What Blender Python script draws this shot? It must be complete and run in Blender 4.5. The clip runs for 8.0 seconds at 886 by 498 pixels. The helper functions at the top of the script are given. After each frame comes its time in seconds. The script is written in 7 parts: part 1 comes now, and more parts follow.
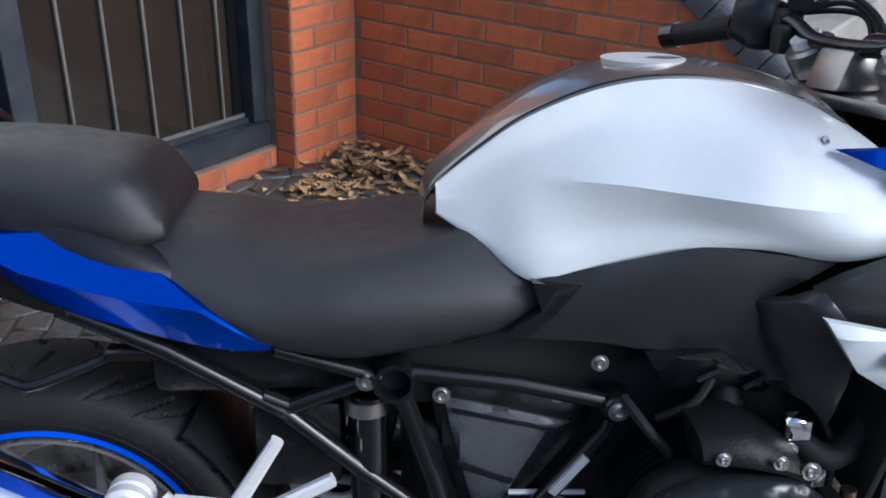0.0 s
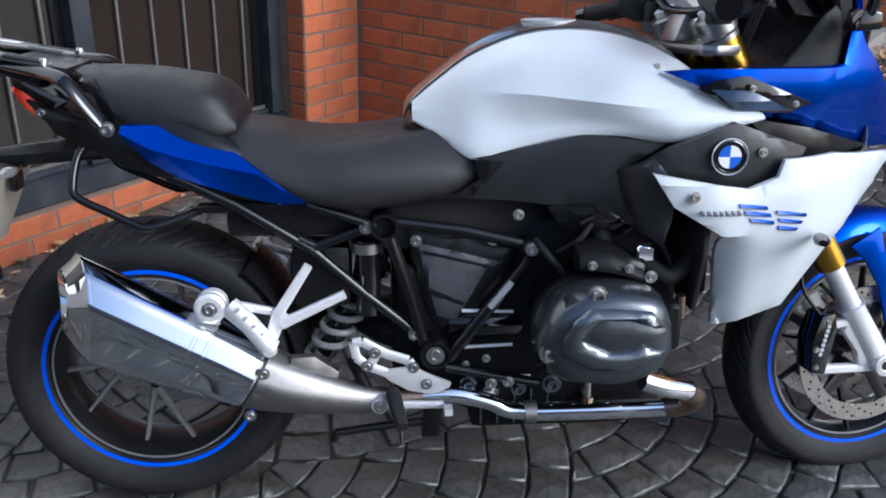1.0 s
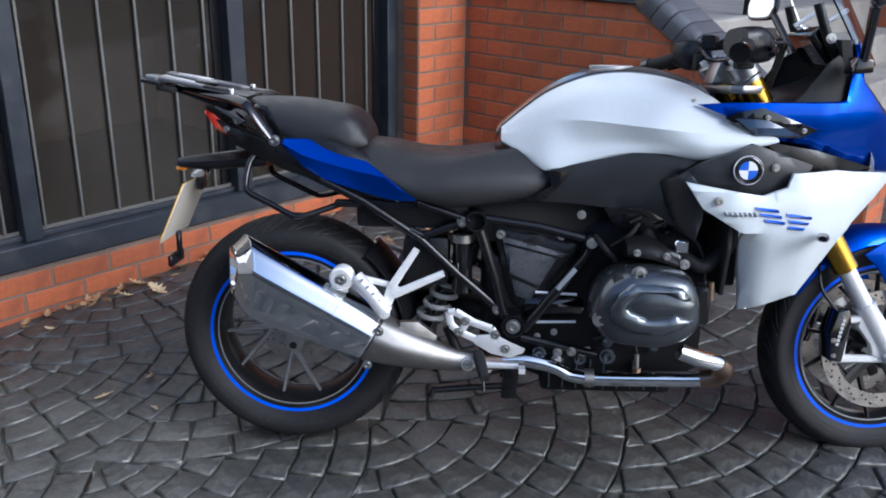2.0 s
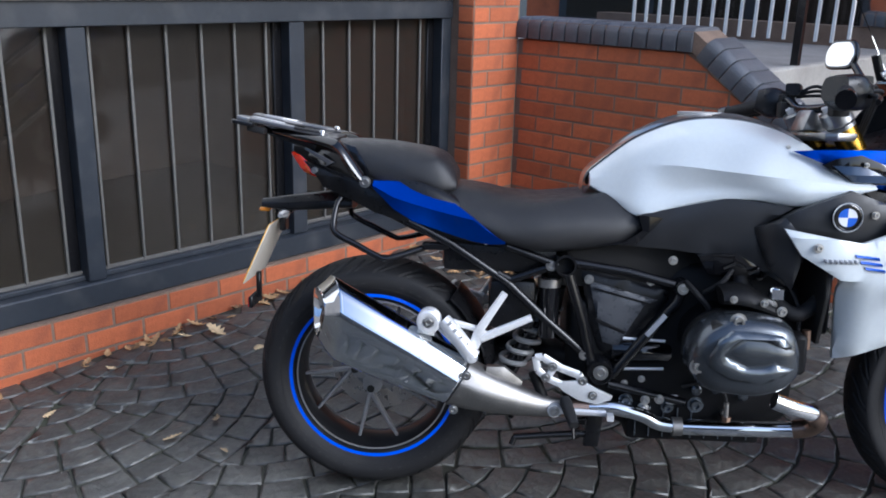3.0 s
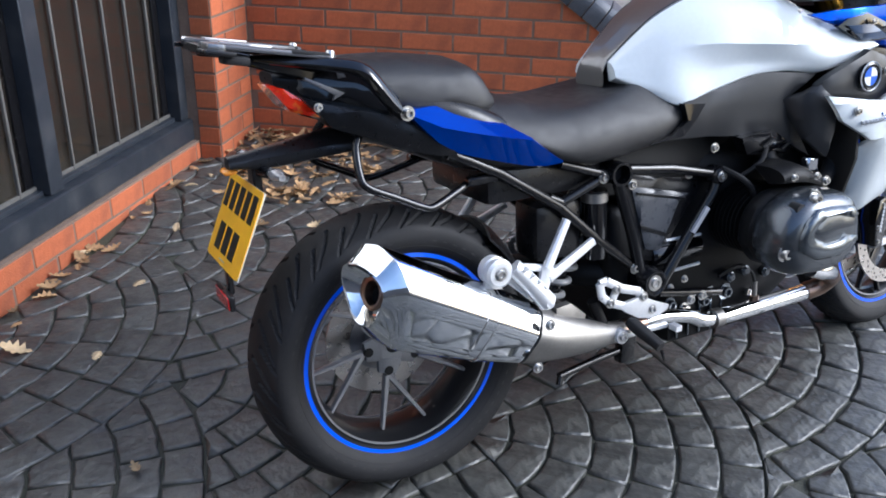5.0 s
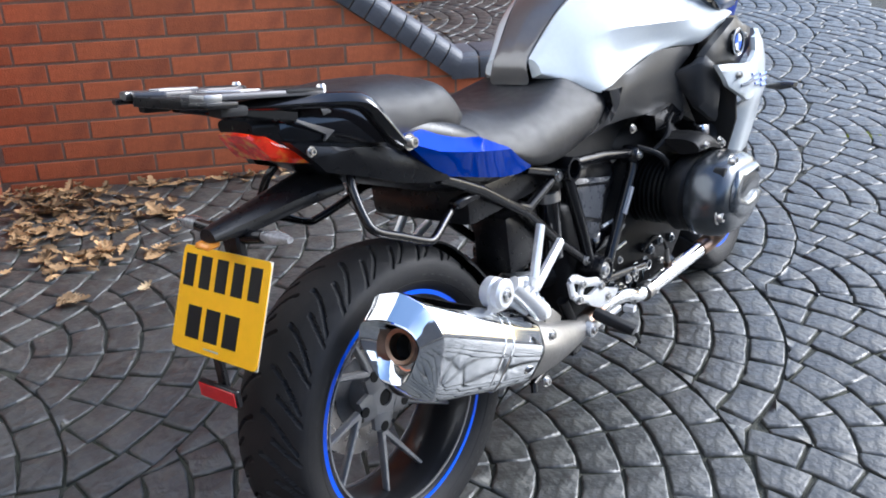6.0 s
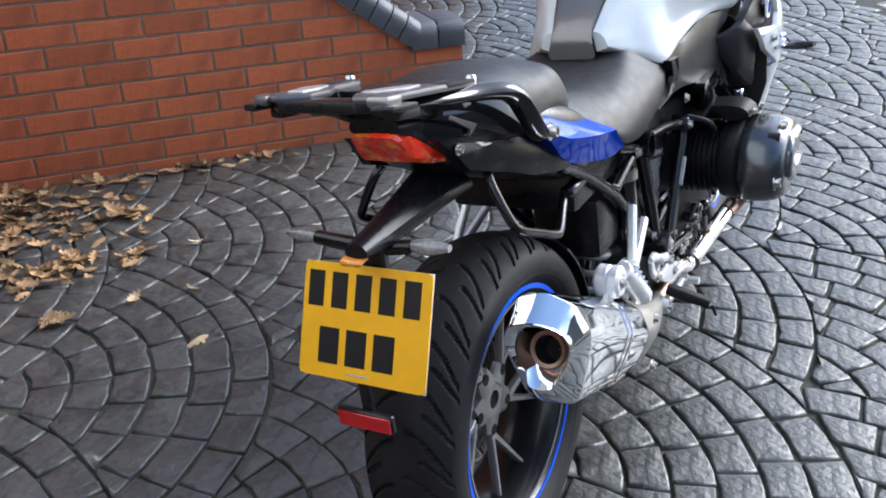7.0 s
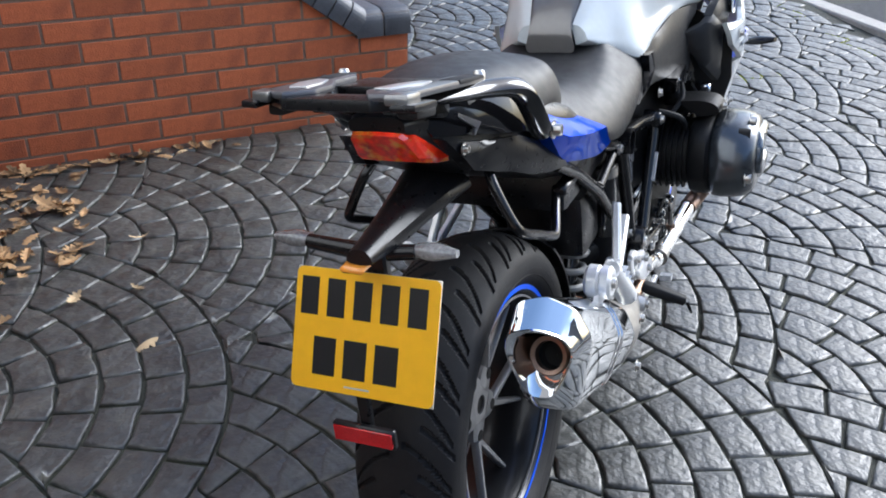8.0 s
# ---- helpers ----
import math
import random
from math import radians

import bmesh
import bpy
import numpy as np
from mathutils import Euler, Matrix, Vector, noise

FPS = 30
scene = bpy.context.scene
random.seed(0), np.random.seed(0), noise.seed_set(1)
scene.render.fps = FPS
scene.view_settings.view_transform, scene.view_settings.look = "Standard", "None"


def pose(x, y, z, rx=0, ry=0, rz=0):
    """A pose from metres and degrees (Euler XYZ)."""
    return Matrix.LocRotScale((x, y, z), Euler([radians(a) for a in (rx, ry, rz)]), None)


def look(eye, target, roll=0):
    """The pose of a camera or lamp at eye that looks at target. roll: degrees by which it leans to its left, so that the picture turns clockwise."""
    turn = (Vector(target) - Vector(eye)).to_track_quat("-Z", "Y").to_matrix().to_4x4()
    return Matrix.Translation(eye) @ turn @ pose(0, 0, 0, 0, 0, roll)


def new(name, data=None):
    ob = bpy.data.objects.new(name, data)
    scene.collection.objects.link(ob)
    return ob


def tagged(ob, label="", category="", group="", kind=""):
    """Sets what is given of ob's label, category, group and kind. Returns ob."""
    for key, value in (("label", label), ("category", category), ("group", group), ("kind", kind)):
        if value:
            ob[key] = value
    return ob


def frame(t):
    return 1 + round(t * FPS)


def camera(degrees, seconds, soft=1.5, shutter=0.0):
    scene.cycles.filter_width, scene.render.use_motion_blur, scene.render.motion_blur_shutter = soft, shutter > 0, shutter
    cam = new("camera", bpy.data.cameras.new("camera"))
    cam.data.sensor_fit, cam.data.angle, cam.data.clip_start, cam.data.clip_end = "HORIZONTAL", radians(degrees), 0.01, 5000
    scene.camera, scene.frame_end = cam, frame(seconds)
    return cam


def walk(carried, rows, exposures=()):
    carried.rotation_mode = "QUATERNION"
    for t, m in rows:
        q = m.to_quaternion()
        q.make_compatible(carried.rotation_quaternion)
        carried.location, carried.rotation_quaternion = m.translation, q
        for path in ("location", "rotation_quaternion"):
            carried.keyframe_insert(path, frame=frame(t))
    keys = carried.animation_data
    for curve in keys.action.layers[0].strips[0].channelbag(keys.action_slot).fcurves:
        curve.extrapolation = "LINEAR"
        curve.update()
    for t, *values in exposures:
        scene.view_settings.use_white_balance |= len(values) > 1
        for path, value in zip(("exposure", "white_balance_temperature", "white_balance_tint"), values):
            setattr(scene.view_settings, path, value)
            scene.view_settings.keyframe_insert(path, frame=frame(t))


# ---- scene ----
cam = camera(53.1, 8.0, soft=1.8)
METRES, EYE, TILT, LEAN, TURN = 4.02, 1.309, 0.0, 0.0, 0.0
ROWS = [
    (0.0, 0.0, 0.0, 0.0, 0.86, -26.43, -1.74),
    (0.5, 0.0272, -0.0675, -0.0003, 1.49, -28.13, -0.09),
    (1.0, 0.0157, -0.1604, 0.0061, 0.9, -24.45, -1.58),
    (1.5, 0.0247, -0.2324, 0.0122, 2.12, -19.83, -2.52),
    (2.0, 0.0328, -0.2881, 0.0129, 7.77, -20.28, -1.04),
    (2.2, 0.0299, -0.2943, 0.0162, 10.08, -19.55, -0.36),
    (3.3, -0.0498, -0.289, 0.0068, 7.12, -17.13, -2.05),
    (3.5, -0.0778, -0.2792, 0.0067, 4.47, -18.48, -1.25),
    (4.0, -0.1389, -0.2319, -0.004, -0.76, -20.05, -1.19),
    (4.5, -0.2054, -0.1913, -0.0013, -8.45, -20.28, -1.74),
    (4.7, -0.2381, -0.1763, -0.0038, -14.61, -22.79, -1.75),
    (5.8, -0.3538, -0.052, -0.0057, -40.87, -23.68, 1.61),
    (6.0, -0.3788, -0.0305, -0.0056, -46.47, -24.17, 1.26),
    (6.5, -0.4205, 0.0268, -0.0021, -55.32, -27.71, 0.7),
    (7.0, -0.4253, 0.0745, -0.0009, -56.36, -26.76, 1.53),
    (7.5, -0.4514, 0.0789, 0.0019, -60.62, -27.82, 0.44),
    (8.0, -0.4265, 0.1104, -0.0027, -61.37, -27.64, -0.66),
]
walk(cam, [(t, pose(0, 0, EYE, TILT, LEAN, TURN) @ pose(METRES * x, METRES * y, METRES * z, 90 + pitch, roll, yaw)) for t, x, y, z, yaw, pitch, roll in ROWS],
     exposures=[(0.0, 0.53, 5420, 10), (2.0, 0.53, 5340, 10), (3.6, 0.58, 5320, 10), (4.7, 0.84, 5360, 10), (6.0, 1.24, 5500, 9), (7.0, 1.06, 5550, 8), (8.0, 1.02, 5560, 8)])

# ---- light ----
SUN_AZ, SUN_EL = radians(-29), radians(34)      # direction from which the light comes, from +x towards +y
world = bpy.data.worlds.new("world")
scene.world = world
world.use_nodes = True
wn = world.node_tree.nodes
sky = wn.new("ShaderNodeTexSky")
sky.sky_type, sky.sun_disc = "NISHITA", False
sky.sun_elevation, sky.sun_rotation = SUN_EL, radians(90) - SUN_AZ
sky.air_density, sky.dust_density, sky.ozone_density = 1.0, 3.0, 1.0
wn["Background"].inputs[1].default_value = 0.15
world.node_tree.links.new(sky.outputs[0], wn["Background"].inputs[0])
sun = new("sun", bpy.data.lights.new("sun", "SUN"))
sun.data.energy, sun.data.angle, sun.data.color = 1.5, radians(30), (1.0, 0.98, 0.95)
sun.matrix_world = look((0, 0, 0), (-math.cos(SUN_AZ) * math.cos(SUN_EL), -math.sin(SUN_AZ) * math.cos(SUN_EL), -math.sin(SUN_EL)))


# ---- materials ----
def material(name, colour, rough=0.5, metal=0.0, coat=0.0, spec=0.5, vary=0.0, scale=40.0, bump=0.0, bump_scale=400.0, rough_vary=0.0, piece=0.0, dirt_or_glint=None, dirt_or_glint_scale=6.0, dirt_or_glint_amount=0.5):
    """A procedural surface: colour with grain and blotches, relief, uneven gloss, and a tone of its own for each piece."""
    m = bpy.data.materials.new(name)
    m.use_nodes = True
    nt = m.node_tree
    n, l = nt.nodes, nt.links
    b = n["Principled BSDF"]
    c = colour if len(colour) == 4 else (*colour, 1.0)
    b.inputs["Base Color"].default_value = c
    b.inputs["Roughness"].default_value = rough
    b.inputs["Metallic"].default_value = metal
    b.inputs["Coat Weight"].default_value = coat
    b.inputs["Coat Roughness"].default_value = 0.04
    b.inputs["Specular IOR Level"].default_value = spec
    tc = n.new("ShaderNodeTexCoord")

    def noise_tex(sc, detail=4.0):
        t = n.new("ShaderNodeTexNoise")
        t.inputs["Scale"].default_value, t.inputs["Detail"].default_value = sc, detail
        l.new(tc.outputs["Object"], t.inputs["Vector"])
        return t

    value = None
    if vary:
        fine, broad = noise_tex(scale, 6.0), noise_tex(scale / 9, 3.0)
        add = n.new("ShaderNodeMath")
        add.operation = "ADD"
        l.new(fine.outputs["Fac"], add.inputs[0])
        l.new(broad.outputs["Fac"], add.inputs[1])
        rng = n.new("ShaderNodeMapRange")
        rng.inputs["From Min"].default_value, rng.inputs["From Max"].default_value = 0.65, 1.35
        rng.inputs["To Min"].default_value, rng.inputs["To Max"].default_value = 1 - vary, 1 + vary
        l.new(add.outputs[0], rng.inputs["Value"])
        value = rng.outputs[0]
    if piece:
        info = n.new("ShaderNodeObjectInfo")
        geo = n.new("ShaderNodeNewGeometry")
        mix = n.new("ShaderNodeMath")
        mix.operation = "ADD"
        l.new(info.outputs["Random"], mix.inputs[0])
        l.new(geo.outputs["Random Per Island"], mix.inputs[1])
        frac = n.new("ShaderNodeMath")
        frac.operation = "FRACT"
        l.new(mix.outputs[0], frac.inputs[0])
        r2 = n.new("ShaderNodeMapRange")
        r2.inputs["To Min"].default_value, r2.inputs["To Max"].default_value = 1 - piece, 1 + piece
        l.new(frac.outputs[0], r2.inputs["Value"])
        if value is None:
            value = r2.outputs[0]
        else:
            mul = n.new("ShaderNodeMath")
            mul.operation = "MULTIPLY"
            l.new(value, mul.inputs[0])
            l.new(r2.outputs[0], mul.inputs[1])
            value = mul.outputs[0]
    out = None
    if value is not None:
        hsv = n.new("ShaderNodeHueSaturation")
        hsv.inputs["Color"].default_value = c
        l.new(value, hsv.inputs["Value"])
        out = hsv.outputs[0]
    if dirt_or_glint is not None:
        dn = noise_tex(dirt_or_glint_scale, 8.0)
        dr = n.new("ShaderNodeMapRange")
        dr.inputs["From Min"].default_value, dr.inputs["From Max"].default_value = 0.5, 0.72
        dr.inputs["To Max"].default_value = dirt_or_glint_amount
        l.new(dn.outputs["Fac"], dr.inputs["Value"])
        mx = n.new("ShaderNodeMix")
        mx.data_type = "RGBA"
        l.new(dr.outputs[0], mx.inputs["Factor"])
        if out is not None:
            l.new(out, mx.inputs["A"])
        else:
            mx.inputs["A"].default_value = c
        mx.inputs["B"].default_value = dirt_or_glint if len(dirt_or_glint) == 4 else (*dirt_or_glint, 1.0)
        out = mx.outputs["Result"]
    if out is not None:
        l.new(out, b.inputs["Base Color"])
    if rough_vary:
        rn = noise_tex(scale / 3 + 3, 5.0)
        rr = n.new("ShaderNodeMapRange")
        rr.inputs["From Min"].default_value, rr.inputs["From Max"].default_value = 0.3, 0.7
        rr.inputs["To Min"].default_value, rr.inputs["To Max"].default_value = max(0.02, rough - rough_vary), min(1, rough + rough_vary)
        l.new(rn.outputs["Fac"], rr.inputs["Value"])
        l.new(rr.outputs[0], b.inputs["Roughness"])
    if bump:
        bn = noise_tex(bump_scale, 6.0)
        bp = n.new("ShaderNodeBump")
        bp.inputs["Strength"].default_value, bp.inputs["Distance"].default_value = bump, 2.0 / bump_scale
        l.new(bn.outputs["Fac"], bp.inputs["Height"])
        l.new(bp.outputs[0], b.inputs["Normal"])
    return m


M = {}
M["white"] = material("pearl_white_paint", (0.635, 0.675, 0.685), 0.30, 0.0, 1.0, vary=0.03, scale=900)
M["grey_paint"] = material("grey_metallic_paint", (0.15, 0.145, 0.14), 0.28, 0.5, 0.8, vary=0.05, scale=900)
M["blue"] = material("blue_metallic_paint", (0.000, 0.060, 0.48), 0.34, 0.92, 0.40, spec=0.3, vary=0.08, scale=1200)
M["blue"].node_tree.nodes["Principled BSDF"].inputs["Specular Tint"].default_value = (0.22, 0.42, 1.0, 1.0)
M["stripe"] = material("blue_rim_tape", (0.008, 0.100, 0.82), 0.35, vary=0.05, scale=300)
M["plastic"] = material("black_satin_plastic", (0.008, 0.008, 0.009), 0.30, spec=0.38, vary=0.12, scale=300, bump=0.04, bump_scale=900, rough_vary=0.04)
M["satin"] = material("satin_grey_black_plastic", (0.016, 0.0165, 0.018), 0.42, vary=0.1, scale=300, bump=0.05, bump_scale=900, rough_vary=0.05)
M["gloss"] = material("black_gloss_plastic", (0.005, 0.005, 0.006), 0.10, coat=0.5, vary=0.05, scale=200)
M["vinyl"] = material("black_seat_vinyl", (0.011, 0.011, 0.012), 0.46, vary=0.12, scale=120, bump=0.35, bump_scale=1100, rough_vary=0.08)
M["rubber"] = material("tyre_rubber", (0.010, 0.010, 0.011), 0.66, spec=0.35, vary=0.2, scale=120, bump=0.2, bump_scale=700, dirt_or_glint=(0.03, 0.028, 0.025), dirt_or_glint_scale=14, dirt_or_glint_amount=0.25)
M["rubber_mark"] = material("raised_rubber_print", (0.020, 0.020, 0.019), 0.7, vary=0.2, scale=200)
M["frame"] = material("black_powder_coat", (0.006, 0.006, 0.007), 0.22, spec=0.45, vary=0.1, scale=300, rough_vary=0.06)
M["can"] = material("brushed_silencer_chrome", (0.76, 0.78, 0.80), 0.065, 1.0, rough_vary=0.03, scale=60)
M["chrome"] = material("chrome", (0.82, 0.83, 0.84), 0.05, 1.0, rough_vary=0.03, scale=60)
M["steel"] = material("brushed_steel", (0.31, 0.30, 0.285), 0.46, 1.0, vary=0.1, scale=200, rough_vary=0.06)
M["burnt"] = material("heat_tinted_steel", (0.30, 0.21, 0.16), 0.35, 1.0, vary=0.25, scale=60)
M["alu"] = material("cast_aluminium", (0.76, 0.76, 0.755), 0.34, 0.4, vary=0.08, scale=200, bump=0.1, bump_scale=800)
M["engine"] = material("engine_magnesium_grey", (0.088, 0.097, 0.108), 0.27, 0.8, coat=0.4, vary=0.1, scale=250, bump=0.08, bump_scale=900)
M["liner"] = material("matt_black_liner", (0.007, 0.0065, 0.006), 0.7, vary=0.15, scale=80, bump=0.1, bump_scale=600)
M["slate"] = material("slate_blue_trim", (0.045, 0.075, 0.14), 0.3, coat=0.4, vary=0.05, scale=300)
M["cover"] = material("satin_charcoal_plastic", (0.062, 0.065, 0.072), 0.30, vary=0.1, scale=250, bump=0.08, bump_scale=900, rough_vary=0.06)
M["rack_plate"] = material("pale_metal_plate", (0.55, 0.55, 0.555), 0.30, 0.5, coat=0.3, vary=0.05, scale=300)
M["yoke"] = material("machined_yoke_alloy", (0.30, 0.30, 0.30), 0.30, 0.85, vary=0.1, scale=200, bump=0.06, bump_scale=600)
M["engine_light"] = material("machined_grey_ridge", (0.13, 0.145, 0.16), 0.26, 0.85, coat=0.4, vary=0.08, scale=250, bump=0.06, bump_scale=900)
M["rack_grey"] = material("silver_grey_rack_paint", (0.13, 0.13, 0.138), 0.38, 0.6, coat=0.2, vary=0.06, scale=300)
M["engine_dark"] = material("engine_black", (0.005, 0.005, 0.0055), 0.5, 0.0, spec=0.22, vary=0.25, scale=90, bump=0.2, bump_scale=300)
M["rim"] = material("dark_grey_rim", (0.012, 0.0125, 0.014), 0.30, 0.3, coat=0.2, vary=0.1, scale=200)
M["spoke"] = material("silver_grey_spoke", (0.28, 0.28, 0.285), 0.36, 0.5, vary=0.1, scale=200)
M["disc"] = material("brake_disc_steel", (0.48, 0.45, 0.42), 0.3, 1.0, vary=0.12, scale=160, rough_vary=0.08)
M["gold"] = material("gold_anodised", (0.62, 0.36, 0.05), 0.25, 1.0, vary=0.05, scale=200)
M["bolt"] = material("zinc_bolt", (0.55, 0.54, 0.52), 0.3, 1.0, vary=0.1, scale=300)
M["yellow"] = material("yellow_plate_acrylic", (0.95, 0.50, 0.002), 0.32, coat=0.4, vary=0.05, scale=60)
M["ink"] = material("black_print", (0.010, 0.010, 0.011), 0.4)
M["paper"] = material("white_plate_back", (0.62, 0.58, 0.50), 0.4, vary=0.05)
M["navy"] = material("blue_badge", (0.01, 0.10, 0.55), 0.3, coat=0.6)
M["decal_grey"] = material("pale_grey_lettering", (0.42, 0.43, 0.45), 0.4)
M["badge_white"] = material("white_enamel", (0.75, 0.76, 0.78), 0.25, coat=0.6)
M["red"] = material("red_reflector", (0.55, 0.012, 0.015), 0.15, coat=0.6, vary=0.2, scale=300)
# orange blotches painted in for sunlight glinting off the lens facets
M["lamp_red"] = material("red_lamp_lens", (0.95, 0.035, 0.008), 0.06, coat=1.0, vary=0.7, scale=60, dirt_or_glint=(1.0, 0.34, 0.03), dirt_or_glint_scale=55, dirt_or_glint_amount=1.0)
M["amber"] = material("amber_lens", (0.95, 0.36, 0.04), 0.15, coat=0.6)
M["smoke"] = material("clear_lens", (0.22, 0.22, 0.22), 0.06, coat=1.0, vary=0.5, scale=150)
# white coils, coloured grey to put in the shade they sit in
M["spring"] = material("shaded_white_spring", (0.22, 0.22, 0.215), 0.4)
M["brick"] = material("red_facing_brick", (0.42, 0.115, 0.042), 0.82, vary=0.16, scale=60, bump=0.28, bump_scale=160, piece=0.16, dirt_or_glint=(0.16, 0.05, 0.028), dirt_or_glint_scale=9, dirt_or_glint_amount=0.5)
M["mortar"] = material("grey_mortar", (0.200, 0.140, 0.102), 0.95, vary=0.2, scale=90, bump=0.6, bump_scale=250)
M["coping"] = material("blue_engineering_brick", (0.075, 0.080, 0.092), 0.45, vary=0.2, scale=60, bump=0.25, bump_scale=200, piece=0.15)
M["cobble"] = material("stamped_concrete", (0.0520, 0.0520, 0.0470), 0.45, spec=0.85, vary=0.55, scale=60, bump=0.20, bump_scale=36, piece=0.16, rough_vary=0.14, dirt_or_glint=(0.105, 0.103, 0.086), dirt_or_glint_scale=16, dirt_or_glint_amount=0.5)
M["joint"] = material("dark_joint", (0.050, 0.050, 0.038), 0.9, vary=0.3, scale=60, bump=0.5, bump_scale=200, dirt_or_glint=(0.045, 0.055, 0.02), dirt_or_glint_scale=1.5, dirt_or_glint_amount=0.5)
M["concrete"] = material("pale_step_concrete", (0.30, 0.285, 0.26), 0.85, vary=0.15, scale=40, bump=0.4, bump_scale=150, dirt_or_glint=(0.2, 0.19, 0.17), dirt_or_glint_scale=5, dirt_or_glint_amount=0.6)
M["kerb"] = material("pale_kerb_concrete", (0.46, 0.43, 0.385), 0.9, vary=0.15, scale=40, bump=0.4, bump_scale=150, dirt_or_glint=(0.3, 0.28, 0.25), dirt_or_glint_scale=5, dirt_or_glint_amount=0.5)
M["paving"] = material("grey_landing_concrete", (0.22, 0.21, 0.20), 0.85, vary=0.2, scale=40, bump=0.4, bump_scale=150)
M["asphalt"] = material("asphalt", (0.05, 0.05, 0.052), 0.9, vary=0.3, scale=120, bump=0.8, bump_scale=200)
M["steel_blue"] = material("slate_blue_window_paint", (0.021, 0.026, 0.034), 0.42, vary=0.12, scale=50, bump=0.1, bump_scale=300, rough_vary=0.1, dirt_or_glint=(0.10, 0.10, 0.10), dirt_or_glint_scale=8, dirt_or_glint_amount=0.3)
M["bar"] = material("galvanised_bar", (0.13, 0.125, 0.115), 0.55, 0.3, vary=0.15, scale=50)
M["white_paint"] = material("white_fascia_paint", (0.80, 0.80, 0.78), 0.5, vary=0.04, scale=20)
M["inside"] = material("dark_interior", (0.26, 0.215, 0.18), 0.9, vary=0.3, scale=4)
M["leaf"] = material("dry_oak_leaf", (0.30, 0.185, 0.085), 0.8, vary=0.4, scale=60, piece=0.6, bump=0.3, bump_scale=300)
M["pale_leaf"] = material("pale_dry_leaf", (0.50, 0.37, 0.21), 0.8, vary=0.3, scale=60, piece=0.35, bump=0.3, bump_scale=300)
# near-black that stands in for the shade inside holes, slots and bores
M["hole"] = material("hole_shade_black", (0.004, 0.004, 0.004), 0.8)
M["moss"] = material("green_moss", (0.22, 0.25, 0.02), 0.95, vary=0.3, scale=90)

glass = bpy.data.materials.new("dark_window_glass")
glass.use_nodes = True
gb = glass.node_tree.nodes["Principled BSDF"]
gb.inputs["Base Color"].default_value = (0.42, 0.37, 0.32, 1)
gb.inputs["Roughness"].default_value = 0.05
gb.inputs["Transmission Weight"].default_value = 0.976
gb.inputs["IOR"].default_value = 1.45
M["glass"] = glass
screen = bpy.data.materials.new("clear_screen")
screen.use_nodes = True
sb = screen.node_tree.nodes["Principled BSDF"]
sb.inputs["Base Color"].default_value = (0.9, 0.92, 0.93, 1)
sb.inputs["Roughness"].default_value = 0.03
sb.inputs["Transmission Weight"].default_value = 1.0
sb.inputs["IOR"].default_value = 1.3
M["screen"] = screen
mirror = material("mirror_silver", (0.9, 0.9, 0.9), 0.02, 1.0)
M["mirror"] = mirror


# ---- mesh helpers ----
def finish(bm, name, mat, sharp=38):
    """A mesh from a bmesh, smooth but for its sharp edges."""
    bmesh.ops.recalc_face_normals(bm, faces=bm.faces)
    lim = radians(sharp)
    for e in bm.edges:
        e.smooth = len(e.link_faces) == 2 and e.calc_face_angle(0) < lim
    for fc in bm.faces:
        fc.smooth = True
    me = bpy.data.meshes.new(name)
    bm.to_mesh(me)
    bm.free()
    me.materials.append(M[mat])
    return me


def part(name, bm, mat, parent=None, label="", sharp=38):
    ob = new(name, finish(bm, name, mat, sharp))
    if parent is not None:
        ob.parent = parent
    if label:
        ob["label"] = label
    return ob


def box(bm, lo, hi, m=None):
    m = m or Matrix.Identity(4)
    vs = [bm.verts.new(m @ Vector((x, y, z))) for x in (lo[0], hi[0]) for y in (lo[1], hi[1]) for z in (lo[2], hi[2])]
    for f4 in ((0, 1, 3, 2), (4, 6, 7, 5), (0, 4, 5, 1), (2, 3, 7, 6), (0, 2, 6, 4), (1, 5, 7, 3)):
        bm.faces.new([vs[i] for i in f4])
    return vs


def boxed(lo, hi, bevel=0.0, m=None, seg=1):
    bm = bmesh.new()
    box(bm, lo, hi, m)
    if bevel:
        bmesh.ops.bevel(bm, geom=list(bm.edges), offset=bevel, segments=seg, affect="EDGES", profile=0.6)
    return bm


def catmull(pts, n):
    """n points a span along a smooth line through the given points."""
    p = [Vector(q) for q in pts]
    out = []
    for i in range(len(p) - 1):
        a, b, c, d = p[max(i - 1, 0)], p[i], p[i + 1], p[min(i + 2, len(p) - 1)]
        for k in range(n):
            s = k / n
            out.append(0.5 * ((2 * b) + (c - a) * s + (2 * a - 5 * b + 4 * c - d) * s * s + (3 * b - a - 3 * c + d) * s ** 3))
    out.append(p[-1])
    return out


def rings_to_bm(bm, rings, caps=True, closed=True):
    vs = [[bm.verts.new(p) for p in r] for r in rings]
    n = len(vs[0])
    for a, b in zip(vs, vs[1:]):
        for i in range(n if closed else n - 1):
            j = (i + 1) % n
            bm.faces.new((a[i], a[j], b[j], b[i]))
    if caps and closed:
        bm.faces.new(vs[0])
        bm.faces.new(vs[-1][::-1])
    return vs


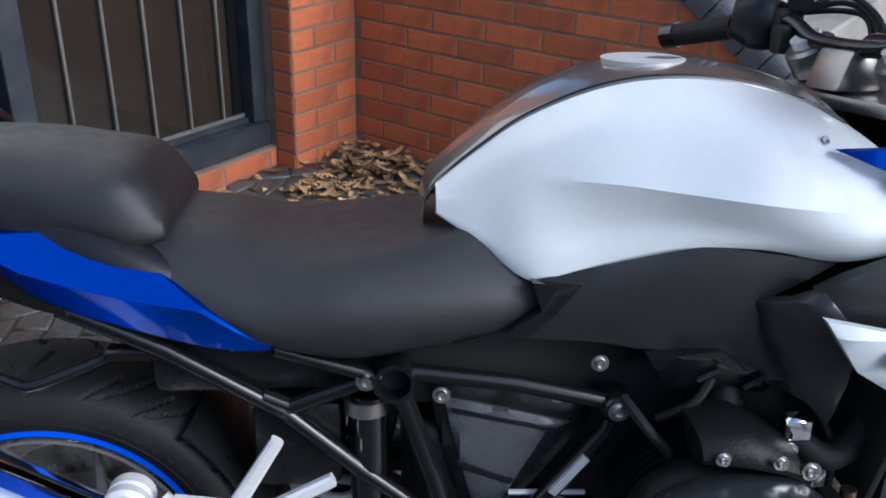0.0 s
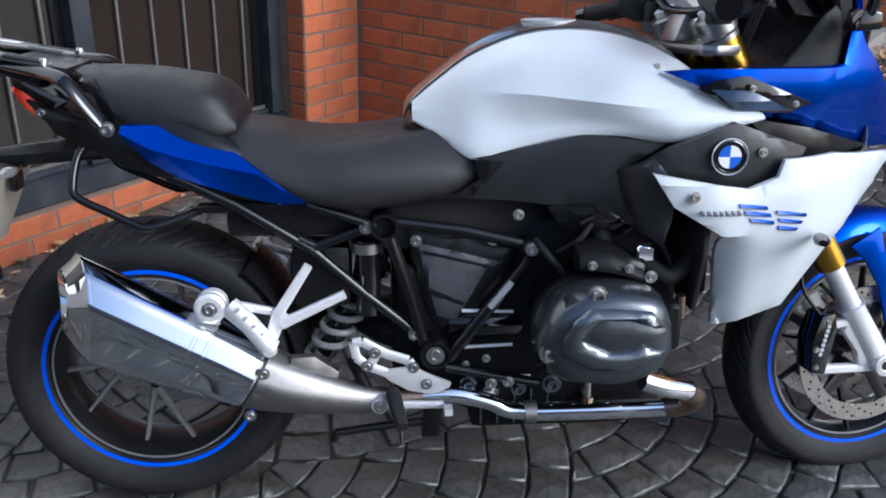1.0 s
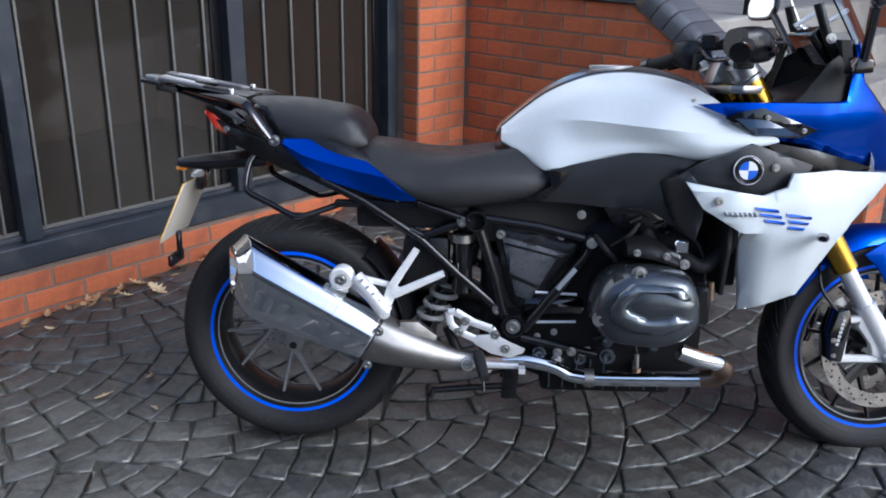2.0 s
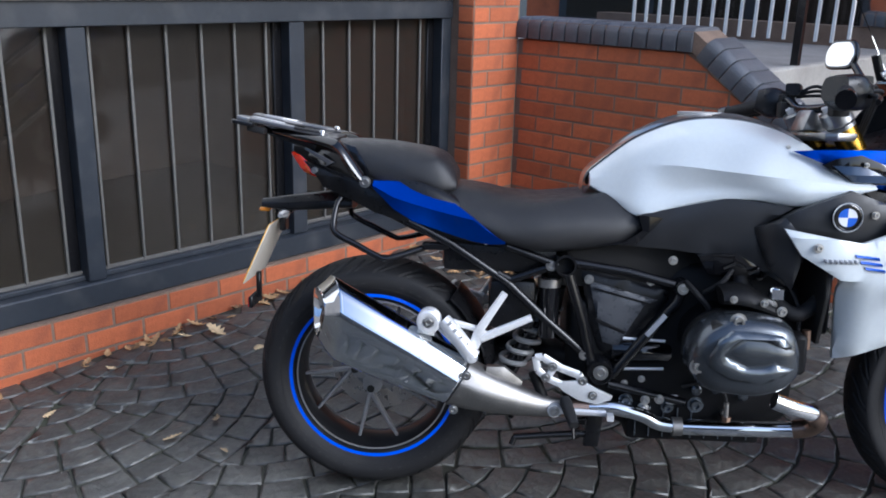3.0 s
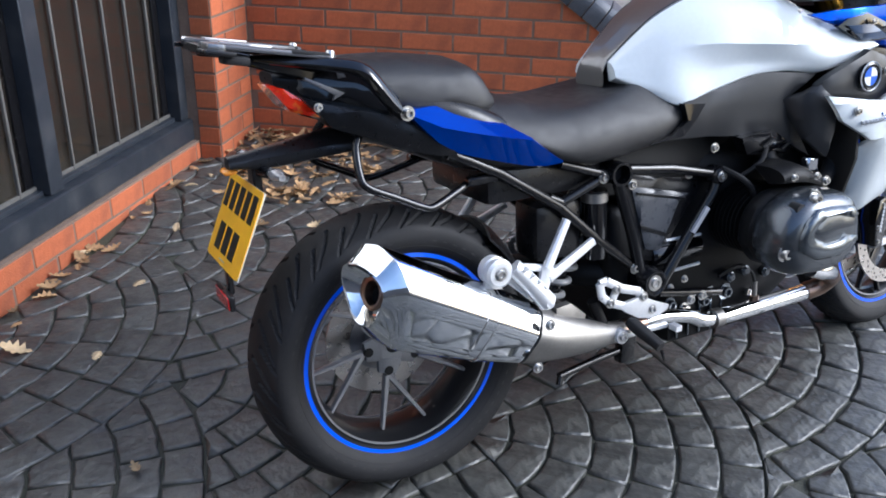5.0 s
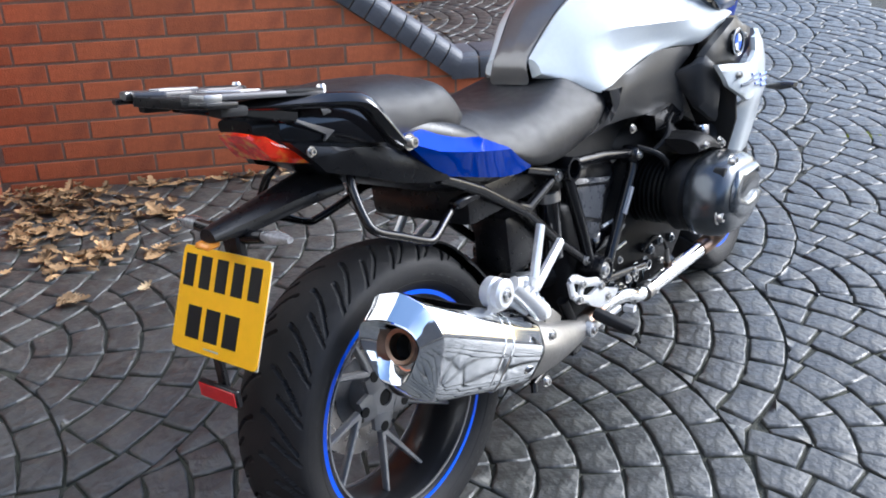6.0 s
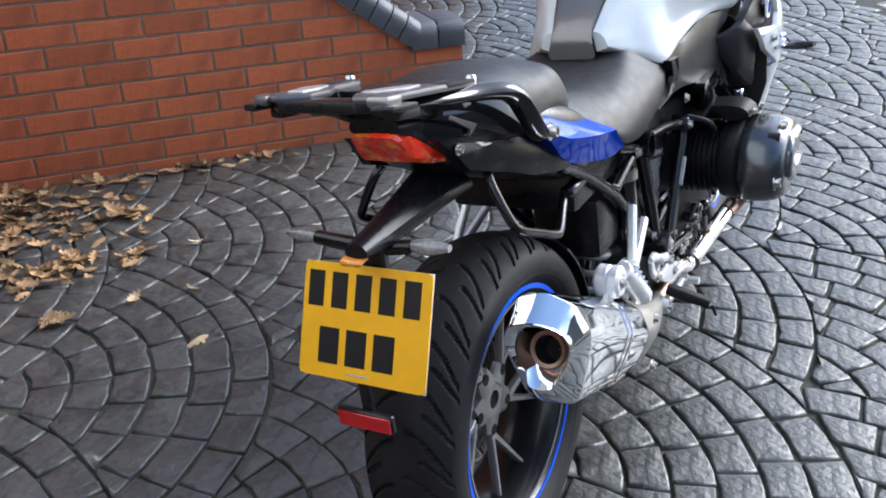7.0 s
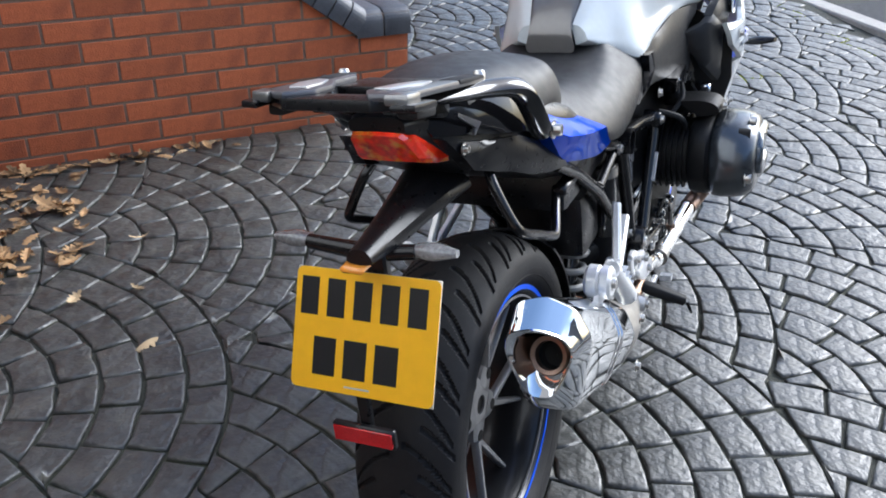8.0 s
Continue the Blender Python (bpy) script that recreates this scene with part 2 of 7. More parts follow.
def skin(stations, nx=4, npf=4, mirror=True, bm=None, smooth=True, kink=0):
    """A body from cross-sections along x: each (x, [(y, z) from the middle of the top outwards and down])."""
    bm = bm or bmesh.new()
    prof = []
    for x, half in stations:
        pts = [(x, y, z) for y, z in half]
        if kink:
            prof.append(catmull(pts[:kink + 1], npf)[:-1] + catmull(pts[kink:], npf))
        else:
            prof.append(catmull(pts, npf) if smooth else [Vector(p) for p in pts])
    rows = list(zip(*[catmull([pr[i] for pr in prof], nx) for i in range(len(prof[0]))]))
    rings = []
    for r in rows:
        ring = [Vector(p) for p in r]
        if mirror:
            ring += [Vector((p.x, -p.y, p.z)) for p in ring[::-1] if p.y > 1e-5]
        rings.append(ring)
    rings_to_bm(bm, rings)
    return bm


def tube(bm, path, r, seg=12, smooth=0, r2=None):
    """A round bar along a path, of one radius or tapering to r2."""
    pts = catmull(path, smooth) if smooth else [Vector(p) for p in path]
    rings, side = [], None
    for i, p in enumerate(pts):
        d = (pts[min(i + 1, len(pts) - 1)] - pts[max(i - 1, 0)]).normalized()
        if side is None:
            side = d.cross(Vector((0, 0, 1)) if abs(d.z) < 0.9 else Vector((1, 0, 0))).normalized()
        side = (side - d * side.dot(d)).normalized()
        up = d.cross(side)
        rad = r if r2 is None else r + (r2 - r) * i / (len(pts) - 1)
        rings.append([p + rad * (math.cos(a) * side + math.sin(a) * up) for a in (2 * math.pi * k / seg for k in range(seg))])
    rings_to_bm(bm, rings)
    return bm


def tubed(path, r, seg=12, smooth=0, r2=None):
    return tube(bmesh.new(), path, r, seg, smooth, r2)


def revolve(bm, prof, seg=48, m=None, closed=False):
    """A body of revolution about y: profile of (radius, y)."""
    m = m or Matrix.Identity(4)
    rings = [[m @ Vector((r * math.cos(a), y, r * math.sin(a))) for r, y in prof] for a in (2 * math.pi * k / seg for k in range(seg))]
    vs = [[bm.verts.new(p) for p in ring] for ring in rings]
    n = len(prof)
    for k in range(seg):
        a, b = vs[k], vs[(k + 1) % seg]
        for i in range(n if closed else n - 1):
            j = (i + 1) % n
            bm.faces.new((a[i], b[i], b[j], a[j]))
    return bm


def revolved(prof, seg=48, m=None, closed=False):
    return revolve(bmesh.new(), prof, seg, m, closed)


def slab(outline, y0, y1, bevel=0.0, bm=None, m=None):
    """A plate: an outline of (x, z) from y0 to y1, with bevelled edges."""
    bm = bm or bmesh.new()
    m = m or Matrix.Identity(4)
    face = bm.faces.new([bm.verts.new(m @ Vector((x, y0, z))) for x, z in outline])
    ext = bmesh.ops.extrude_face_region(bm, geom=[face])
    shift = (m.to_3x3() @ Vector((0, y1 - y0, 0)))
    bmesh.ops.translate(bm, verts=[e for e in ext["geom"] if isinstance(e, bmesh.types.BMVert)], vec=shift)
    if bevel:
        bmesh.ops.bevel(bm, geom=list(bm.edges), offset=bevel, segments=2, affect="EDGES", profile=0.6)
    return bm


def sheet(outline, yfun, thick=0.006, step=0.03, flip=1):
    """A curved panel: an outline of (x, z) laid on the surface y = yfun(x, z), with thickness."""
    bm = bmesh.new()
    bm.faces.new([bm.verts.new((x, 0, z)) for x, z in outline])
    xs, zs = [p[0] for p in outline], [p[1] for p in outline]
    for axis, lo, hi in ((0, min(xs), max(xs)), (2, min(zs), max(zs))):
        k = max(2, int((hi - lo) / step))
        for i in range(1, k):
            co, no = [0, 0, 0], [0, 0, 0]
            co[axis], no[axis] = lo + (hi - lo) * i / k + 1e-5, 1
            bmesh.ops.bisect_plane(bm, geom=list(bm.verts) + list(bm.edges) + list(bm.faces), plane_co=co, plane_no=no, dist=1e-6)
    bmesh.ops.remove_doubles(bm, verts=bm.verts, dist=1e-5)
    edge = {v for e in bm.edges if len(e.link_faces) == 1 for v in e.verts}
    for v in bm.verts:
        v.co.y = flip * (yfun(v.co.x, v.co.z) + (0.006 if v in edge else 0.0))
    bmesh.ops.recalc_face_normals(bm, faces=bm.faces)
    front, faces = list(bm.verts), [list(fc.verts) for fc in bm.faces]
    rim = [tuple(e.verts) for e in bm.edges if len(e.link_faces) == 1]
    twin = {v: bm.verts.new((v.co.x, v.co.y + flip * thick, v.co.z)) for v in front}
    for vs in faces:
        bm.faces.new([twin[v] for v in reversed(vs)])
    for a, b in rim:
        bm.faces.new((a, b, twin[b], twin[a]))
    return bm


def bolt_bm(x, y, z, r=0.008, h=0.006, side=-1, bm=None):
    """A socket-head bolt that looks out along y."""
    bm = bm or bmesh.new()
    s = side
    revolve(bm, [(0.0, y + s * h * 0.35), (r * 0.5, y + s * h * 0.35), (r * 0.55, y + s * h), (r * 0.9, y + s * h), (r, y + s * h * 0.7), (r, y), (r * 1.5, y), (r * 1.5, y - s * 0.002)], 14, Matrix.Translation((x, 0, z)))
    return bm


def lerp_table(x, table):
    """Linear interpolation in rows of (x, value)."""
    if x <= table[0][0]:
        return table[0][1]
    for (a, va), (b, vb) in zip(table, table[1:]):
        if x <= b:
            return va + (vb - va) * (x - a) / (b - a)
    return table[-1][1]


# ---- the ground ----
def ground_z(x, y):
    """The drive rises gently towards the walls; far off it levels out."""
    x, y = max(-4.0, min(5.0, x)), max(-3.0, min(4.5, y))
    return -0.030 + 0.034 * x + 0.042 * y


WALL_TURN = -34.5
WALLS = pose(-0.363, 3.392, 0, 0, 0, WALL_TURN)      # local x along the brick wall, local y into it


def wall_local(x, y):
    p = WALLS.inverted() @ Vector((x, y, 0))
    return p.x, p.y


def place(ob, m=None):
    ob.matrix_world = (m or Matrix.Identity(4))
    return ob


def structure(name, bm, mat, label, m=None, category=""):
    ob = part(name, bm, mat)
    ob.matrix_world = m or Matrix.Identity(4)
    return tagged(ob, label, category, kind="structure")


# base sheet under the cobbles, out to the horizon
gm = bmesh.new()
xs = [-400, -60, -20, -8] + [-4 + 0.75 * i for i in range(13)] + [8, 20, 60, 400]
ys = [-400, -60, -20, -8, -3] + [-2.25 + 0.75 * i for i in range(10)] + [8, 20, 60, 400]
gv = [[gm.verts.new((x, y, ground_z(x, y) - 0.0095)) for y in ys] for x in xs]
for i in range(len(xs) - 1):
    for j in range(len(ys) - 1):
        gm.faces.new((gv[i][j], gv[i + 1][j], gv[i + 1][j + 1], gv[i][j + 1]))
ground = structure("ground", gm, "joint", "dark jointed drive of fan-pattern stamped concrete cobbles", category="drive")

# kerb and road beyond the drive
KERB = pose(3.87, 0.865, 0, 0, 0, 41)
kz = ground_z(3.95, 0.85)
for i in range(-6, 9):
    bm = boxed((-4.1 + 0.915 * i, -0.135, kz - 0.2), (-4.1 + 0.915 * i + 0.905, 0.0, kz + 0.014), 0.010)
    k = structure("kerb", bm, "kerb", "pale worn concrete kerb stone along the road", KERB, "kerb")
bm = boxed((-40, -9.0, kz - 0.3), (40, -0.136, kz + 0.004), 0.0)
structure("road", bm, "asphalt", "dark grey asphalt road beyond the kerb", KERB, "road")

# ---- brickwork ----
COURSE, PITCH, JOINT = 0.0757, 0.2245, 0.010
BED = 0.137                       # height of one bed joint


def brick_mesh(length, name="brick"):
    bm = boxed((0, 0, 0), (length - JOINT, 0.05, COURSE - JOINT), 0.0020)
    return finish(bm, name, "brick", 30)


BRICKS = {}


def lay(parent, m, length, x0, row, top_line=None):
    """Bricks of one course, from the local x = 0 to length; x0 is where a brick begins. m: the wall face's frame (x along, y in, z up)."""
    z = BED + row * COURSE + JOINT / 2
    x = x0
    while x < length - 0.03:
        a, b = max(x, 0.0), min(x + PITCH, length)
        x += PITCH
        if b - a < 0.035:
            continue
        zt = z + COURSE - JOINT
        if top_line and top_line(a) <= z + 0.012 and top_line(b) <= z + 0.012:
            continue
        cut = top_line and min(top_line(a), top_line(b)) < zt - 0.003
        if cut:
            w = b - a - JOINT
            t0, t1 = min(COURSE - JOINT, top_line(a) - z), min(COURSE - JOINT, top_line(b) - z)
            pts = [(0, 0)]
            if t1 > 0.004:
                pts += [(w, 0), (w, t1)]
                if t0 >= COURSE - JOINT - 1e-4 and t1 < t0:
                    s = (zt - top_line(a)) / (top_line(b) - top_line(a))
                    pts += [(w * max(0.02, min(0.98, s)), t0)]
            else:
                s = max(0.05, t0 / max(1e-4, t0 - (top_line(b) - z)))
                pts += [(w * min(1, s), 0)]
            pts += [(0, max(t0, 0.004))]
            me = finish(slab(pts, 0, 0.05), "brick", "brick")
        else:
            key = round(b - a, 3)
            if key not in BRICKS:
                BRICKS[key] = brick_mesh(key)
            me = BRICKS[key]
        ob = new("brick", me)
        ob.parent = parent
        ob.matrix_world = m @ Matrix.Translation((a + JOINT / 2, -0.0020 + random.uniform(-0.0009, 0.0009), z))


# north wall: level, then falling beside the steps, then a short level end
def north_top(uu):
    return lerp_table(uu, [(0.965, 1.045), (1.80, 0.445), (1.801, 0.425), (2.03, 0.425)])


north = structure("wall_north", slab([(0.0, -0.15), (2.03, -0.15), (2.03, 0.42), (1.80, 0.44), (0.965, 1.04), (0.0, 1.04)], 0.0005, 0.215), "mortar",
                  "red brick garden wall stepping down beside the stairs", WALLS, "brick wall")

# the pillar in the corner, its lit face looking along the north wall
# unseen height added above view to keep sky light off the corner
pillar = structure("pillar", boxed((-0.46, -0.3445, -0.15), (-0.0005, -0.0, 7.5)), "mortar", "red brick pillar between the window and the wall", WALLS, "brick pillar")
west = structure("wall_west", boxed((-0.34, -4.6, -0.3), (-0.1005, -0.345, 0.150)), "mortar", "low red brick plinth under the barred window", WALLS, "brick wall")


def coping_unit(length, r=0.05, w=0.265, h=0.103):
    """A bullnose unit: rounded along both top edges."""
    pts = [(0.0, 0.0)]
    for cx, a0 in ((r, 180), (w - r, 90)):
        for k in range(7):
            a = radians(a0 - 15 * k)
            pts.append((cx + r * math.cos(a), h - r + r * math.sin(a)))
    pts.append((w, 0.0))
    rot = Matrix.Rotation(radians(90), 4, "Z")
    bm = slab(pts, 0.0, -length, 0.0025, m=rot)
    return finish(bm, "coping_brick", "coping", 50)


unit = coping_unit(0.067)
wide = coping_unit(0.110)


def coping_row(parent, start, end, mesh, pitch, v0, m):
    """Units laid along a line of the wall's top from start to end, each (along, height)."""
    (a, za), (b, zb) = start, end
    run, tilt = math.hypot(b - a, zb - za), math.degrees(math.atan2(zb - za, b - a))
    n = max(1, round(run / pitch))
    for k in range(n):
        s = (k + 0.04) / n
        ob = new("coping_brick", mesh)
        ob.parent = parent
        ob.matrix_world = m @ pose(a + (b - a) * s, v0, za + (zb - za) * s, 0, -tilt, 0)


def coping_core(name, pts, v0, v1, m, label):
    up = [(x, z + 0.088) for x, z in pts]
    return structure(name, slab(pts + up[::-1], v0, v1), "mortar", label, m, "coping")


coping = coping_core("trim_coping", [(0.0, 1.046), (0.965, 1.046), (1.80, 0.446), (1.82, 0.426), (2.03, 0.426)], -0.012, 0.225, WALLS, "dark blue-grey bullnose brick coping on the brick wall")
coping_row(coping, (0.0, 1.047), (0.965, 1.047), unit, 0.0745, -0.024, WALLS)
coping_row(coping, (0.985, 1.030), (1.805, 0.440), unit, 0.0745, -0.024, WALLS)
coping_row(coping, (1.80, 0.428), (2.035, 0.428), wide, 0.1175, -0.024, WALLS)

# ---- the barred window ----
frame_w = structure("window_1", boxed((-0.225, -4.6, 0.1515), (-0.118, -0.346, 0.243), 0.006, ), "steel_blue", "slate-blue painted steel window with upright bars over dark glass", WALLS, "window")


def wpart(name, lo, hi, mat="steel_blue", label="", bevel=0.003):
    ob = part(name, boxed(lo, hi, bevel), mat, frame_w, label)
    ob.matrix_world = WALLS
    return ob


wpart("window_sill", (-0.20, -4.6, 0.2435), (-0.165, -0.414, 0.262))
for vv, half in ((-0.380, 0.033), (-1.281, 0.038), (-2.207, 0.034), (-3.19, 0.034), (-4.15, 0.034)):
    wpart("mullion", (-0.215, vv - half, 0.2445), (-0.138, vv + half, 1.139))
    wpart("mullion_rebate", (-0.2145, vv - half - 0.045, 0.2625), (-0.192, vv - half - 0.0005, 1.1385), "frame")
wpart("window_head", (-0.225, -4.6, 1.140), (-0.13, -0.346, 1.225))
MULLIONS = (-0.380, -1.281, -2.207, -3.19, -4.15)
for k in range(27):
    vv = -0.512 - 0.1482 * k
    if all(abs(vv - c) > 0.036 for c in MULLIONS):
        wpart("bar", (-0.196, vv - 0.0055, 0.255), (-0.184, vv + 0.0055, 1.142), "bar", bevel=0.002)
for a, b in ((-1.243, -0.413), (-2.173, -1.319), (-3.156, -2.241), (-4.116, -3.224)):
    wpart("bar_rail", (-0.194, a, 0.2622), (-0.186, b, 0.276), "bar", bevel=0.001)
    g = wpart("pane", (-0.206, a - 0.002, 0.258), (-0.201, b + 0.002, 1.141), "glass", bevel=0)
    g.visible_shadow = False
# fascia carried up to an unseen 7.5 m to block sky light
structure("wall_west_upper", boxed((-0.36, -4.6, 1.2265), (-0.11, -0.346, 7.5), 0.004), "white_paint", "white painted fascia above the barred window", WALLS, "wall")
# the dim room behind the glass
room = bmesh.new()
box(room, (-2.6, -4.7, -0.25), (-2.5, -0.2, 2.4))
box(room, (-2.5, -4.7, -0.30), (-0.345, -0.2, -0.25))
box(room, (-2.5, -4.8, -0.25), (-0.345, -4.7, 2.4))
box(room, (-2.5, -0.3, -0.25), (-0.465, -0.2, 2.4))
structure("wall_room", room, "inside", "dim brown room behind the barred window", WALLS, "room")
structure("ceiling", boxed((-2.6, -4.8, 2.41), (-0.365, -0.2, 2.5)), "inside", "dim ceiling of the room behind the window", WALLS, "ceiling")
# sloping bars added to imitate pale reflected streaks in the window glass
for k in range(5):
    s = tagged(part("stair_rail", boxed((-0.02, -0.95, -0.012), (0.02, 0.95, 0.012), 0.004), "bar"), "pale sloping bar standing in for streaks reflected in the glass", "rail", "rails behind the window")
    s.matrix_world = WALLS @ pose(-0.80, -2.75 + 0.05 * k, 0.28 + 0.17 * k, 36, 0, 0)

# ---- steps, landing and the house behind ----
structure("landing", boxed((-1.6, 0.22, 0.4), (0.890, 3.095, 0.920), 0.008), "paving", "grey concrete landing above the brick wall", WALLS, "landing")
structure("landing_edge", boxed((0.891, 0.22, 0.4), (0.955, 3.095, 0.922), 0.012), "concrete", "pale worn concrete edge of the landing", WALLS, "step")
for k in range(3):
    z = 0.922 - 0.180 * (k + 1)
    structure("step", boxed((0.9555 + 0.250 * k, 0.22, 0.02), (1.205 + 0.250 * k, 3.095, z), 0.012), "concrete", "pale worn concrete step", WALLS, "step")
far = structure("wall_far", slab([(-1.6, -0.15), (2.5, -0.15), (2.5, 0.42), (2.05, 0.44), (1.17, 1.06), (0.9, 1.06), (-1.6, 1.06)], 3.10, 3.315), "mortar", "red brick wall beyond the steps", WALLS, "brick wall")
cop2 = coping_core("trim_coping_far", [(0.6, 1.066), (1.17, 1.066), (2.05, 0.446), (2.5, 0.426)], 3.085, 3.33, WALLS, "dark bullnose brick coping beyond the steps")
coping_row(cop2, (0.62, 1.067), (1.17, 1.067), unit, 0.0745, 3.075, WALLS)
coping_row(cop2, (1.19, 1.05), (2.05, 0.442), unit, 0.0745, 3.075, WALLS)
# the front's upper storeys are unseen, added to shut out sky light
facade = structure("wall_house", boxed((-2.6, 3.4, -0.1), (3.6, 3.6, 7.5)), "brick", "red brick house front behind the landing", WALLS, "house wall")
win = tagged(part("window", boxed((-2.2, 3.36, 0.93), (0.55, 3.398, 2.6), 0.01), "steel_blue"), "dark slate-framed window behind white bars", "window", kind="structure")
win.matrix_world = WALLS
for k in range(3):
    pn = part("pane", boxed((-2.1 + 0.9 * k, 3.345, 1.0), (-1.3 + 0.9 * k, 3.359, 2.5), 0.003), "glass", win)
    pn.matrix_world = WALLS
rail = tagged(part("railing", boxed((-1.2, 2.93, 2.0), (0.75, 2.96, 2.04), 0.004), "white_paint"), "white painted upright railing before the house window", "railing")
rail.matrix_world = WALLS
for k in range(16):
    bb = part("baluster", boxed((-1.15 + 0.115 * k, 2.932, 0.95), (-1.127 + 0.115 * k, 2.955, 2.0), 0.003), "white_paint", rail)
    bb.matrix_world = WALLS
structure("floor_house", boxed((-2.6, 3.316, 0.4), (0.88, 3.398, 0.925)), "paving", "grey concrete walk before the house", WALLS, "walk")
hand = tagged(part("handrail", tubed([(0.4, 1.25, 1.86), (0.91, 1.25, 1.86), (1.82, 1.70, 1.30)], 0.02), "frame"), "black steel handrail down the middle of the steps", "handrail")
hand.matrix_world = WALLS
for uu, vv, z0, z1 in ((0.91, 1.25, 0.92, 1.85), (1.80, 1.70, 0.17, 1.31)):
    pp = part("post", boxed((uu - 0.021, vv - 0.021, z0), (uu + 0.021, vv + 0.021, z1), 0.003), "frame", hand)
    pp.matrix_world = WALLS

# ---- the motorcycle: local x forwards from the rear tyre's foot, y to its left, z up ----
BIKE = Matrix.Translation((-0.539, 0.966, -0.007)) @ pose(0, 0, 0, 0, 0, 5.0) @ pose(0, 0, 0, 0, -0.8, 0) @ pose(0, 0, 0, -6.7, 0, 0)
bike = new("motorcycle")
bike.matrix_world = BIKE
tagged(bike, "white and blue touring motorcycle leaning on its stand on cobbles", "motorcycle")


def bpart(name, bm, mat, label="", parent=None, m=None, sharp=38):
    ob = part(name, bm, mat, parent or bike, label, sharp)
    if m is not None:
        ob.matrix_local = m
    return ob


def both(name, make, mat, label="", parent=None, sharp=38):
    """The same part on the right side (s = -1) and on the left (s = 1)."""
    return [bpart(name, make(s), mat, label, parent, sharp=sharp) for s in (-1, 1)]


def bolts(spots, r=0.008, parent=None, mat="bolt"):
    for x, y, z in spots:
        bpart("bolt", bolt_bm(x, y, z, r, 0.006, -1 if y < 0 else 1), mat, parent=parent)


# -- wheels --
def groove(a, q, count):
    """How deep the tread is cut at the angle a and the place q across the tread, -1 to 1."""
    s = abs(q)
    if s > 0.93 or s < 0.10:
        return 0.0
    depth = 0.0
    for off, lo, hi, bend in ((0.0, 0.14, 0.90, 2.4), (0.5, 0.42, 0.93, 1.7)):
        ph = (a * count / (2 * math.pi) + (0.25 if q < 0 else 0.0) + off - bend * s * s * 0.5) % 1.0
        if lo < s < hi and abs(ph - 0.5) < 0.055:
            depth = 1.0
    return depth


def tyre_bm(prof, seg, count):
    """prof: (radius, y) across the outside from one bead to the other; the tread is cut with slanting grooves."""
    line = catmull([(r, y, 0) for r, y in prof], 7)
    half = max(p.y for p in line)
    rings = []
    for k in range(seg):
        a = 2 * math.pi * k / seg
        ring = []
        for p in line:
            r = p.x
            if r > prof[0][0] + 0.055:
                r -= 0.0065 * groove(a, p.y / half, count)
            ring.append((r * math.cos(a), p.y, r * math.sin(a)))
        rings.append(ring)
    n = len(line)
    verts = [v for ring in rings for v in ring]
    bm = bmesh.new()
    vs = [bm.verts.new(v) for v in verts]
    for k in range(seg):
        for i in range(n - 1):
            j = (k + 1) % seg
            bm.faces.new((vs[k * n + i], vs[j * n + i], vs[j * n + i + 1], vs[k * n + i + 1]))
    return bm


def ring_bm(r0, r1, y0, y1, seg=72):
    return revolved([(r0, y0), (r1, y0), (r1, y1), (r0, y1)], seg, closed=True)


def arm(bm, p, q, w0, w1, t):
    """A flat-sided bar from p to q whose width goes from w0 to w1, thickness t along y."""
    p, q = Vector(p), Vector(q)
    d = (q - p).normalized()
    s = Vector((0, 1, 0)).cross(d).normalized()
    up = Vector((0, 1, 0))
    rings = []
    for c, w in ((p, w0), (q, w1)):
        rings.append([c + s * w + up * t * 0.55, c + s * w * 0.55 + up * t, c - s * w * 0.55 + up * t, c - s * w + up * t * 0.55,
                      c - s * w - up * t * 0.55, c - s * w * 0.55 - up * t, c + s * w * 0.55 - up * t, c + s * w - up * t * 0.55])
    rings_to_bm(bm, rings)
    return bm


